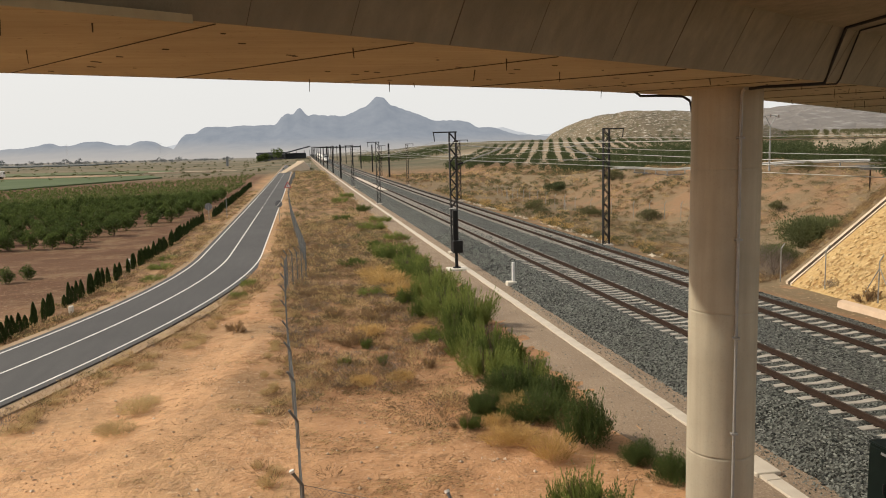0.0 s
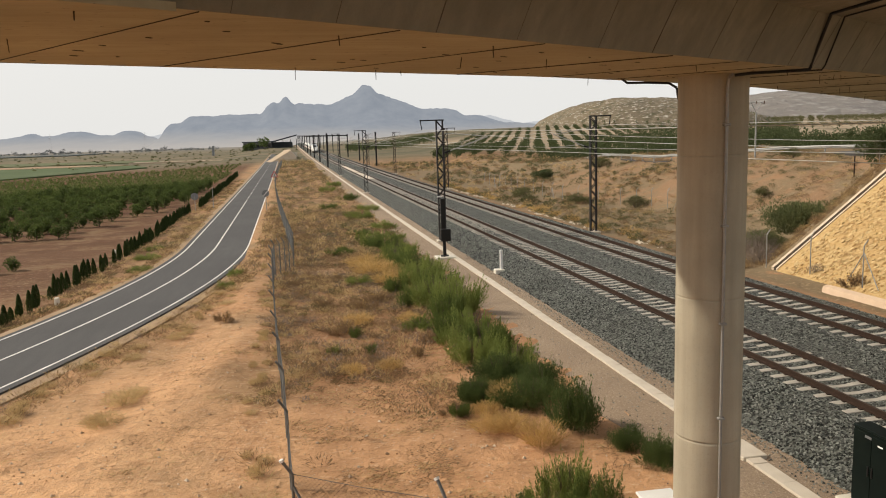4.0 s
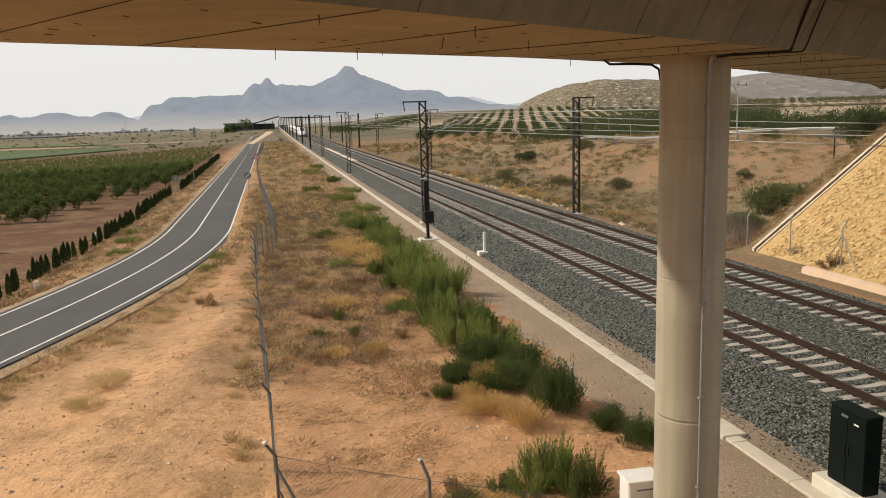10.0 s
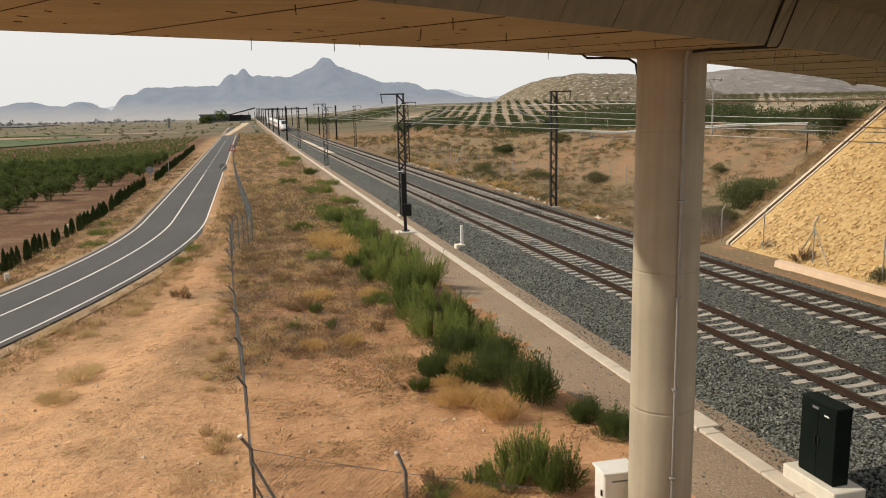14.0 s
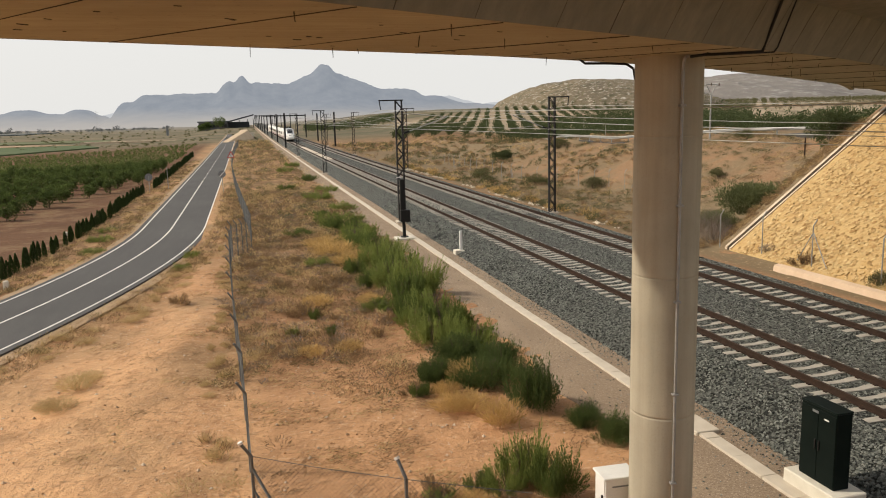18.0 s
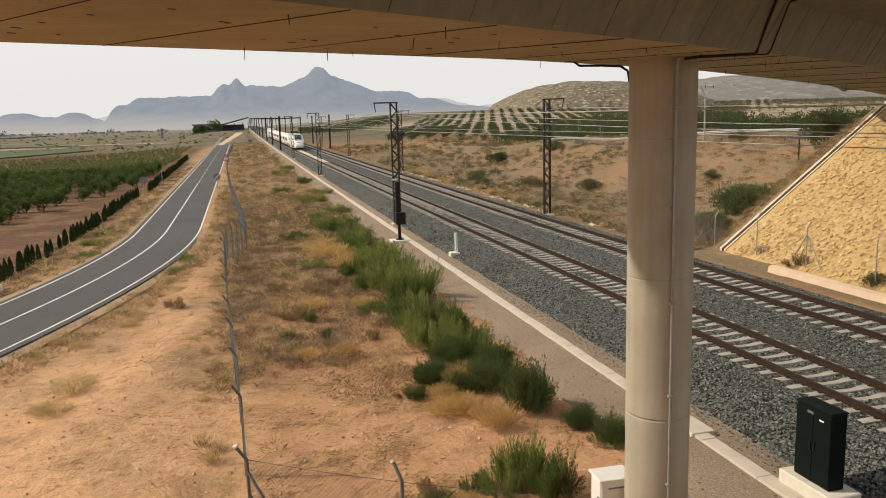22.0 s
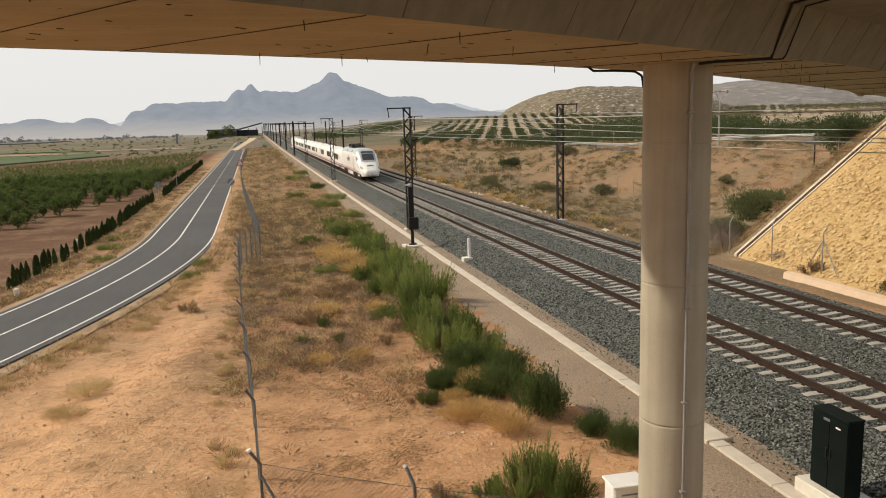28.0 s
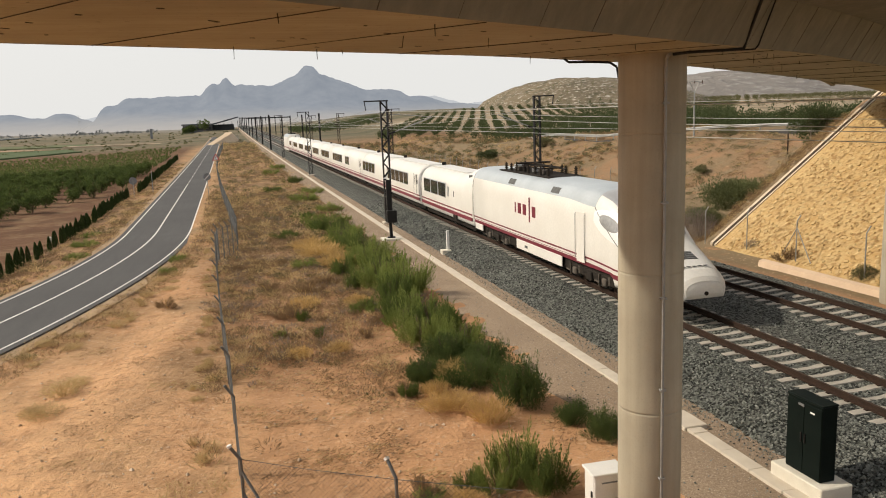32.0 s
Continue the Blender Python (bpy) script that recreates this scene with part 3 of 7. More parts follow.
def build_fittings():
    """Cables, joints, drip marks and bits of wire left in the formwork."""
    rnd = random.Random(21)
    cab = thing("cable_run", "black cables clipped along the girder", "cable", kind="structure")
    z = deck_z(12.0)
    pa = [at_deck(10.4, 1.95, z + WEB_TOP + 0.15), at_deck(11.55, 4.36, z + WEB_TOP - 0.02), at_deck(11.95, 4.76, z + 0.07), at_deck(11.95, 4.79, z - 0.03), at_deck(11.78, 5.0, z - 0.04), at_deck(11.55, 5.5, z - 0.04), at_deck(11.56, 5.74, z - 0.05)]
    part("cable", Geo().pipe(pa, 0.023), UNDER_BLACK, cab, "black cable")
    pb = [at_deck(11.0, 1.95, z + WEB_TOP + 0.15), at_deck(12.05, 4.36, z + WEB_TOP - 0.02), at_deck(12.45, 4.76, z + 0.05), at_deck(12.4, 4.79, z - 0.02), at_deck(12.0, 5.4, z - 0.025)]
    part("cable", Geo().pipe(pb, 0.012), UNDER_BLACK, cab, "thin black cable")
    pc = [at_deck(11.80, 6.84, z - 0.34), at_deck(11.78, 6.86, z - 0.16), at_deck(11.72, 6.96, z - 0.08), at_deck(11.5, 7.18, z - 0.06), at_deck(11.12, 7.38, z - 0.06), at_deck(11.02, 7.44, z + 0.02)]
    part("cable", Geo().pipe(pc, 0.02), UNDER_BLACK, cab, "black cable")
    # board joints across the soffit and bolt marks
    for s0 in (-4.2, -2.0, 0.6, 2.4, 4.1, 5.9, 8.2, 9.8, 11.2, 13.3, 15.4, 17.6, 20.0, 22.5, 25.0, 28.0, 31.0):
        g = Geo()
        skew = rnd.uniform(0.25, 0.6)
        a = at_deck(s0, 4.83, deck_z(s0) - 0.004)
        b = at_deck(s0 - skew, 7.53, deck_z(s0) - 0.004)
        g.tube(a, b, rnd.uniform(0.004, 0.010), rnd.uniform(0.002, 0.006), 5)
        part("board_joint", g, STAIN_AND_SHADE, OVERPASS, "dark board joint")
    for i in range(150):
        s0, o = rnd.uniform(-6, 26), rnd.uniform(4.95, 7.45)
        p = at_deck(s0, o, deck_z(s0))
        g = Geo()
        if i % 4 == 0:
            g.tube((p[0], p[1], p[2] + 0.01), (p[0] + rnd.uniform(-.02, .02), p[1] + rnd.uniform(-.02, .02), p[2] - rnd.uniform(0.06, 0.16)), 0.006, 0.004, 4)
            part("tie_wire", g, STAIN_AND_SHADE, OVERPASS)
        else:
            g.box(p[0], p[1], p[2] - 0.002, rnd.uniform(.03, .10), rnd.uniform(.012, .03), 0.006, rnd.uniform(0.3, 0.9))
            part("bolt_mark", g, STAIN_AND_SHADE, OVERPASS)
    # panel joints up the web
    s0 = -3.0
    while s0 < 30:
        a = at_deck(s0, 4.795, deck_z(s0) + 0.0)
        b = at_deck(s0, 4.395, deck_z(s0) + WEB_TOP)
        part("panel_joint", Geo().tube(a, b, 0.003 if rnd.random() < 0.8 else 0.007, n=4), WEBJOINT, OVERPASS)
        s0 += rnd.choice((0.85, 1.0, 1.25))
    # thicker soffit over the abutment
    blk = [[at_deck(s, 4.72, deck_z(s) - 0.035), at_deck(s - 0.75 * f, 7.55, deck_z(s) - 0.035), at_deck(s - 0.75 * f, 7.55, deck_z(s) + 0.02), at_deck(s, 4.72, deck_z(s) + 0.02)] for s, f in ((-14.0, 0), (2.19, 1))]
    part("end_slab", Geo().rings(blk), SOFFIT, OVERPASS, "thicker slab over the abutment")


UNDER_BLACK = plain("black_cable_sheath", (0.012, 0.012, 0.012), (0.02, 0.02, 0.02), 4, 40, 0.6)
build_fittings()

# ---- train ----
CREAM = plain("cream_white_paint", (0.77, 0.75, 0.70), (0.71, 0.685, 0.63), 0.6, 12.0, 0.35, 0.0, 0.03, 0.004, 0.5)
TRAINROOF = plain("blue_grey_roof_paint", (0.46, 0.50, 0.53), (0.38, 0.42, 0.45), 0.8, 10.0, 0.45, 0.0, 0.03, 0.004, 0.5)
SILVER = plain("silver_grey_paint", (0.42, 0.42, 0.42), (0.36, 0.36, 0.365), 1.0, 20.0, 0.35, 0.3, 0.02, 0.003, 0.5)
PURE = plain("clean_white_paint", (0.86, 0.86, 0.85), (0.82, 0.82, 0.81), 1.0, 20.0, 0.3, 0.0, 0.02, 0.003, 0.5)
BURGUNDY = plain("burgundy_paint", (0.20, 0.025, 0.045), (0.16, 0.02, 0.035), 1.0, 20.0, 0.4, 0.0, 0.02, 0.003, 0.5)
DARKGLASS = plain("dark_tinted_glass", (0.025, 0.028, 0.03), (0.04, 0.043, 0.045), 1.0, 20.0, 0.08, 0.0, 0.0, 0.0, 0.6)
LAMPGLASS = plain("headlight_lens", (0.30, 0.30, 0.30), (0.42, 0.42, 0.41), 8.0, 30.0, 0.15, 0.2, 0.0, 0.0, 0.6)
UNDER = plain("dirty_underframe", (0.018, 0.016, 0.014), (0.04, 0.033, 0.027), 3.0, 25.0, 0.85, 0.0, 0.25, 0.01, 0.1)
DUSTY = plain("dusty_running_gear", (0.13, 0.11, 0.09), (0.07, 0.06, 0.05), 4.0, 30.0, 0.85)
RUBBER = plain("ribbed_rubber", (0.06, 0.052, 0.045), (0.11, 0.095, 0.078), 2.0, 25.0, 0.8)
GRILLE = plain("dark_grille", (0.09, 0.09, 0.088), (0.13, 0.13, 0.125), 6.0, 40.0, 0.6, 0.3)


def table(rows, x):
    """Smooth interpolation in a short table."""
    if x <= rows[0][0]:
        return rows[0][1]
    for (a, p), (b, q) in zip(rows[:-1], rows[1:]):
        if x <= b:
            return p + (q - p) * (x - a) / (b - a)
    return rows[-1][1]


TOP = ((0.0, 1.18), (0.06, 1.31), (0.2, 1.45), (0.5, 1.61), (1.0, 1.80), (1.7, 2.06), (2.4, 2.36), (2.8, 2.66), (3.3, 3.10), (3.8, 3.46), (4.4, 3.76), (5.0, 3.90), (5.8, 3.98), (6.6, 4.0))
WIDE = ((0.0, 0.54), (0.05, 0.69), (0.15, 0.81), (0.35, 0.94), (0.7, 1.06), (1.3, 1.18), (2.2, 1.31), (3.6, 1.42), (5.5, 1.48))
LOW = ((0.0, 0.88), (0.15, 0.72), (0.5, 0.62), (1.2, 0.54), (3.7, 0.50), (3.9, 0.90))
POW = ((0.0, 2.3), (1.2, 2.6), (2.6, 3.1), (4.0, 3.7), (6.0, 4.1))
MID = ((0.0, 0.98), (1.0, 1.15), (3.0, 1.55), (5.5, 1.9))


def hull(y, v, out=0.0):
    """Skin of the power car: y metres behind the nose, v from -1 (low left) over the roof to 1."""
    w, t, l, n, mid = table(WIDE, y) + out, table(TOP, y) + out, table(LOW, y), table(POW, y), table(MID, y)
    s = 1 if v >= 0 else -1
    a = 1 - abs(v)
    if a < 0.35:
        u = a / 0.35
        x, z = w * (0.94 + 0.06 * math.sin(u * math.pi / 2)), l + (mid - l) * u
    else:
        f = (a - 0.35) / 0.65 * math.pi / 2
        x, z = w * max(0.0, math.cos(f)) ** (2 / n), mid + (t - mid) * math.sin(f) ** (2 / n)
    return (s * x, y, z)


def v_at(y, z):
    """The v on the left side at which the skin has height z."""
    lo, hi = -1.0, 0.0
    for _ in range(30):
        m = (lo + hi) / 2
        if hull(y, m)[2] < z:
            lo = m
        else:
            hi = m
    return (lo + hi) / 2


def v_x(y, x):
    """The v on the roof at which the skin is x from the middle."""
    lo, hi = -0.65, 0.0
    for _ in range(30):
        m = (lo + hi) / 2
        if hull(y, m)[0] < -abs(x):
            lo = m
        else:
            hi = m
    v = (lo + hi) / 2
    return v if x < 0 else -v


def patch(ys, va, vb, n=10, out=0.006, deep=0.03):
    """A thin shell on the skin between two edges va(y) and vb(y)."""
    g = Geo()
    rs = []
    for y in ys:
        a, b = va(y), vb(y)
        up = [hull(y, a + (b - a) * i / n, out) for i in range(n + 1)]
        dn = [hull(y, a + (b - a) * i / n, out - deep) for i in range(n, -1, -1)]
        rs.append(up + dn)
    return g.rings(rs)


def steps(a, b, n):
    return [a + (b - a) * i / n for i in range(n + 1)]


def build_bogie(parent, yc, wheelbase=2.6):
    bog = part("bogie", Geo().box(-1.2, yc, 0.62, 0.14, wheelbase + 0.9, 0.22, c=0.03).box(1.2, yc, 0.62, 0.14, wheelbase + 0.9, 0.22, c=0.03).box(0, yc, 0.6, 2.0, 0.5, 0.2, c=0.03)
               .box(-1.27, yc, 0.5, 0.16, 0.5, 0.34, c=0.03).box(1.27, yc, 0.5, 0.16, 0.5, 0.34, c=0.03), UNDER, parent, "dark dirty bogie frame")
    prof = [(0.0, -0.06), (0.40, -0.06), (0.46, -0.065), (0.46, 0.03), (0.48, 0.06), (0.0, 0.07)]
    for dy in (-wheelbase / 2, wheelbase / 2):
        for s in (-1, 1):
            g = Geo()
            n = 20
            g.rings([[(s * (0.74 - t), yc + dy + r * math.cos(2 * math.pi * i / n), 0.475 + r * math.sin(2 * math.pi * i / n)) for i in range(n)] for r, t in prof[1:5]])
            part("wheel", g, RAILRUST, bog, "rusty steel wheel")
            part("axle_box", Geo().box(s * 1.25, yc + dy, 0.475, 0.22, 0.34, 0.3, c=0.04), DUSTY, bog, "dusty axle box")
            part("spring", Geo().tube((s * 1.22, yc + dy - 0.3, 0.42), (s * 1.22, yc + dy - 0.3, 0.72), 0.07), DUSTY, bog)
            part("brake_hanger", Geo().box(s * 1.3, yc + dy + 0.42, 0.5, 0.06, 0.05, 0.5).box(s * 1.3, yc + dy + 0.62, 0.42, 0.05, 0.4, 0.05), DUSTY, bog)
    return bog


def build_power_car(parent, length):
    """Power car with its nose at y = 0 and its rear at y = length."""
    car = parent
    n = 40
    ys = sorted(set([0.0, 0.03, 0.08, 0.15, 0.25, 0.35, 0.5, 0.7, 0.9] + steps(1.1, 6.6, 25) + [3.7, 3.9] + steps(6.6, length, 6)))
    g = Geo().rings([[hull(y, -1 + 2 * i / n) for i in range(n + 1)] for y in ys])
    part("body_shell", g, CREAM, car, "cream-white curved body shell", smooth=True)
    # roof and windscreen surround
    part("roof_panel", patch(steps(5.2, 8.0, 24) + steps(8.5, length - 0.02, 10), lambda y: v_at(y, 3.30 + 0.12 * smooth(y, 5.2, 8)), lambda y: -v_at(y, 3.30 + 0.12 * smooth(y, 5.2, 8)), 18, 0.006, 0.03), TRAINROOF, car, "blue-grey roof panel", smooth=False)
    part("windscreen_surround", patch(steps(2.35, 5.22, 48), lambda y: v_x(y, -(0.55 + 0.42 * smooth(y, 2.35, 2.75) + 0.12 * smooth(y, 2.75, 5.2))), lambda y: v_x(y, 0.55 + 0.42 * smooth(y, 2.35, 2.75) + 0.12 * smooth(y, 2.75, 5.2)), 18, 0.009, 0.03), SILVER, car, "silver-grey windscreen surround")
    part("windscreen", patch(steps(2.72, 3.72, 8), lambda y: v_x(y, -(0.74 + 0.04 * smooth(y, 2.7, 3.7))), lambda y: v_x(y, 0.74 + 0.04 * smooth(y, 2.7, 3.7)), 14, 0.018, 0.03), DARKGLASS, car, "dark raked windscreen")
    part("upper_window", patch(steps(3.82, 4.30, 4), lambda y: v_x(y, -0.80), lambda y: v_x(y, 0.80), 14, 0.018, 0.03), DARKGLASS, car, "dark band above the windscreen")
    part("wiper", Geo().pipe([(0.1, 2.62, 2.5), (0.15, 2.72, 2.62), (0.55, 3.0, 2.78)], 0.012), UNDER, car)
    for s in (-1, 1):
        if s < 0:
            side = lambda f0, f1, ys_, nn, out: patch(ys_, f0, f1, nn, out, 0.03)
        else:
            side = lambda f0, f1, ys_, nn, out: patch(ys_, lambda y: -f0(y), lambda y: -f1(y), nn, out, 0.03)
        # white teardrop with the cab's side window
        def mid_z(y):
            return 2.40 + 0.55 * (y - 2.5) / 2.7
        def half(y):
            return 0.50 * math.sqrt(max(0.0, 1 - ((y - 3.75) / 1.5) ** 2)) + 0.02
        part("cab_flank", side(lambda y: v_at(y, min(table(TOP, y) - 0.25, mid_z(y) - half(y))), lambda y: v_at(y, min(table(TOP, y) - 0.16, mid_z(y) + half(y))), steps(2.4, 5.2, 40), 6, 0.007), PURE, car, "white flank panel of the cab")
        def hw(y):
            return 0.24 * math.sqrt(max(0.0, 1 - ((y - 4.1) / 0.66) ** 2)) + 0.01
        part("cab_side_window", side(lambda y: v_at(y, mid_z(y) + 0.06 - hw(y)), lambda y: v_at(y, mid_z(y) + 0.06 + hw(y)), steps(3.46, 4.74, 24), 5, 0.014), LAMPGLASS, car, "pale reflecting cab window")
        def hh(y):
            return 0.15 * math.sqrt(max(0.0, 1 - ((y - 1.5) / 0.62) ** 2)) * (0.45 + 0.5 * (y - 0.88)) + 0.008
        part("headlight", side(lambda y: v_at(y, 1.50 + 0.24 * (y - 0.9) - hh(y)), lambda y: v_at(y, 1.50 + 0.24 * (y - 0.9) + hh(y)), steps(0.9, 2.1, 20), 4, 0.010), LAMPGLASS, car, "almond-shaped grey headlight")
        # stripes that dip towards the nose
        def low(y):
            return 0.98 if y > 6 else 0.98 - 0.14 * smooth(6 - y, 0, 3.5)
        part("stripe", side(lambda y: v_at(y, low(y) - 0.10), lambda y: v_at(y, low(y) + 0.09), steps(2.2, 6.0, 10) + steps(6.5, length - 0.02, 8), 2, 0.006), BURGUNDY, car, "broad burgundy stripe")
        part("stripe", side(lambda y: v_at(y, low(y) + 0.24), lambda y: v_at(y, low(y) + 0.31), steps(2.2, 6.0, 10) + steps(6.5, length - 0.02, 8), 2, 0.006), BURGUNDY, car, "narrow burgundy stripe")
        part("pinstripe", side(lambda y: v_at(y, low(y) + 0.13), lambda y: v_at(y, low(y) + 0.15), steps(6.5, length - 0.02, 8), 2, 0.006), BURGUNDY, car)
        # seam between nose and body
        part("seam", side(lambda y: v_at(y, 1.35 + 2.0 * ((y - 1.9) / 3.4) ** 1.25 - 0.02), lambda y: v_at(y, 1.35 + 2.0 * ((y - 1.9) / 3.4) ** 1.25 + 0.02), steps(1.92, 5.25, 12), 1, 0.008), GRILLE, car)
        # cab door with handrails
        part("cab_door", Geo().box(s * 1.474, 6.3, 2.0, 0.02, 0.72, 2.0, c=0.004), CREAM, car, "flush cream cab door")
        for dy in (-0.42, 0.42):
            part("handrail", Geo().pipe([(s * 1.49, 6.3 + dy, 1.15), (s * 1.52, 6.3 + dy, 1.2), (s * 1.52, 6.3 + dy, 2.9), (s * 1.49, 6.3 + dy, 2.95)], 0.016), SILVER, car, "grey vertical handrail")
        for yc in (9.1, 14.4):
            part("roof_vent", side(lambda y: v_at(y, 3.50), lambda y: v_at(y, 3.74), [yc - 0.42, yc, yc + 0.42], 3, 0.014), GRILLE, car, "dark square vent")
        # side mark: plain bars in the operator's colour
        for i, (yy, hgt, wid) in enumerate(((0.0, 0.50, 0.14), (0.55, 0.50, 0.42), (1.2, 0.50, 0.42), (1.82, 1.15, 0.14), (2.35, 0.50, 0.42))):
            yb = 13.55 - yy if s < 0 else 11.2 + yy
            part("side_mark", Geo().box(s * 1.484, yb, 2.45 + (0.05 if i == 3 else 0), 0.012, wid, hgt, c=0.004), BURGUNDY, car, "burgundy bars of the side mark")
        part("skirt", Geo().box(s * 1.375, 11.0, 0.66, 0.06, 5.4, 0.46, c=0.02), CREAM, car, "cream skirt between the bogies")
        part("end_skirt", Geo().box(s * 1.375, length - 0.7, 0.72, 0.06, 1.3, 0.34, c=0.02), CREAM, car, "short cream skirt")
        part("rail_guard", Geo().box(s * 0.75, 2.6, 0.34, 0.2, 0.3, 0.3, c=0.05), UNDER, car)
        part("small_plate", Geo().box(s * 1.407, 12.4, 0.66, 0.02, 0.35, 0.12), GRILLE, car)
    part("bonnet_grille", patch(steps(1.15, 1.62, 4), lambda y: v_x(y, -0.42), lambda y: v_x(y, 0.42), 6, 0.012, 0.03), GRILLE, car, "dark grille on the bonnet")
    for i in range(4):
        y = 1.2 + i * 0.12
        z = table(TOP, y) + 0.02
        part("grille_slat", Geo().tube((-0.40, y, z - 0.01), (0.40, y, z - 0.01), 0.014, n=6), SILVER, car)
    part("nose_hatch", patch(steps(0.06, 0.62, 8), lambda y: v_at(y, 0.76), lambda y: -v_at(y, 0.76), 20, 0.012, 0.02), CREAM, car, "cream hatch over the coupler")
    part("hatch_seam", patch([0.62, 0.64], lambda y: v_at(y, 0.76), lambda y: -v_at(y, 0.76), 20, 0.010, 0.02), GRILLE, car)
    part("towing_hole", Geo().tube((0, -0.03, 0.92), (0, 0.1, 0.92), 0.07, n=10), UNDER, car)
    for i in range(5):
        part("bonnet_mark", Geo().box(-0.42 + i * 0.21, 0.72, table(TOP, 0.72) + 0.004, 0.13, 0.10, 0.012), GRILLE, car, "dark bars of the bonnet mark")
    part("floor_pan", Geo().box(0, length / 2 + 0.6, 0.62, 2.5, length - 2.0, 0.5, c=0.05), UNDER, car, "dark underframe")
    for yc in (5.9, length - 3.6):
        build_bogie(car, yc)
    # roof gear
    gear = part("roof_well", Geo().box(0, 14.2, 4.0, 1.7, 6.6, 0.06, c=0.02), UNDER, car, "dark well for roof equipment")
    rnd = random.Random(8)
    for i in range(8):
        y = 11.4 + i * 0.8
        for x in (rnd.uniform(-0.75, -0.3), rnd.uniform(0.2, 0.75)):
            g = Geo()
            for q in range(4):
                g.tube((x, y, 4.03 + q * 0.09), (x, y, 4.08 + q * 0.09), 0.11, 0.07)
            part("insulator", g.tube((x, y, 4.0), (x, y, 4.42), 0.04), UNDER, gear, "ribbed dark insulator")
        if i % 2:
            part("roof_box", Geo().box(rnd.uniform(-0.3, 0.3), y + 0.35, 4.14, 0.5, 0.4, 0.22, c=0.03), RUBBER if i % 4 == 1 else SILVER, gear, "small equipment box")
    part("pantograph_frame", Geo().pipe([(-0.55, 12.6, 4.30), (0.55, 12.6, 4.30), (0.45, 15.2, 4.34), (-0.45, 15.2, 4.34), (-0.55, 12.6, 4.30)], 0.035), UNDER, gear, "folded pantograph")
    part("pantograph_arm", Geo().pipe([(0.0, 15.2, 4.3), (0.0, 12.9, 4.40), (0.0, 15.0, 4.46)], 0.045), UNDER, gear)
    part("pantograph_head", Geo().tube((-0.85, 15.0, 4.46), (0.85, 15.0, 4.46), 0.04).tube((-0.85, 14.7, 4.46), (0.85, 14.7, 4.46), 0.04), UNDER, gear)
    part("bus_bar", Geo().pipe([(0.3, 11.5, 4.3), (0.3, 16.8, 4.3)], 0.03), UNDER, gear)
    part("gangway_bellows", Geo().rings([[(x * 0.97, y, 0.75 + (z - 0.75) * 0.985) for x, yy, z in [hull(12.0, -0.95 + 1.9 * i / 24) for i in range(25)]] for y in (length - 0.01, length + 0.24)]), RUBBER, car, "ribbed brown bellows")


COACH_H, COACH_W = 3.42, 1.48


def coach_ring(y, h, grow=0.0, w=COACH_W, low=0.62, n=28):
    pts = []
    for i in range(n + 1):
        v = -1 + 2 * i / n
        s = 1 if v >= 0 else -1
        a = 1 - abs(v)
        if a < 0.45:
            u = a / 0.45
            x, z = (w + grow) * (0.93 + 0.07 * math.sin(u * math.pi / 2)), low + (1.7 - low) * u
        else:
            f = (a - 0.45) / 0.55 * math.pi / 2
            x, z = (w + grow) * max(0.0, math.cos(f)) ** 0.62, 1.7 + (h + grow - 1.7) * math.sin(f) ** 0.62
        pts.append((s * x, y, z))
    return pts


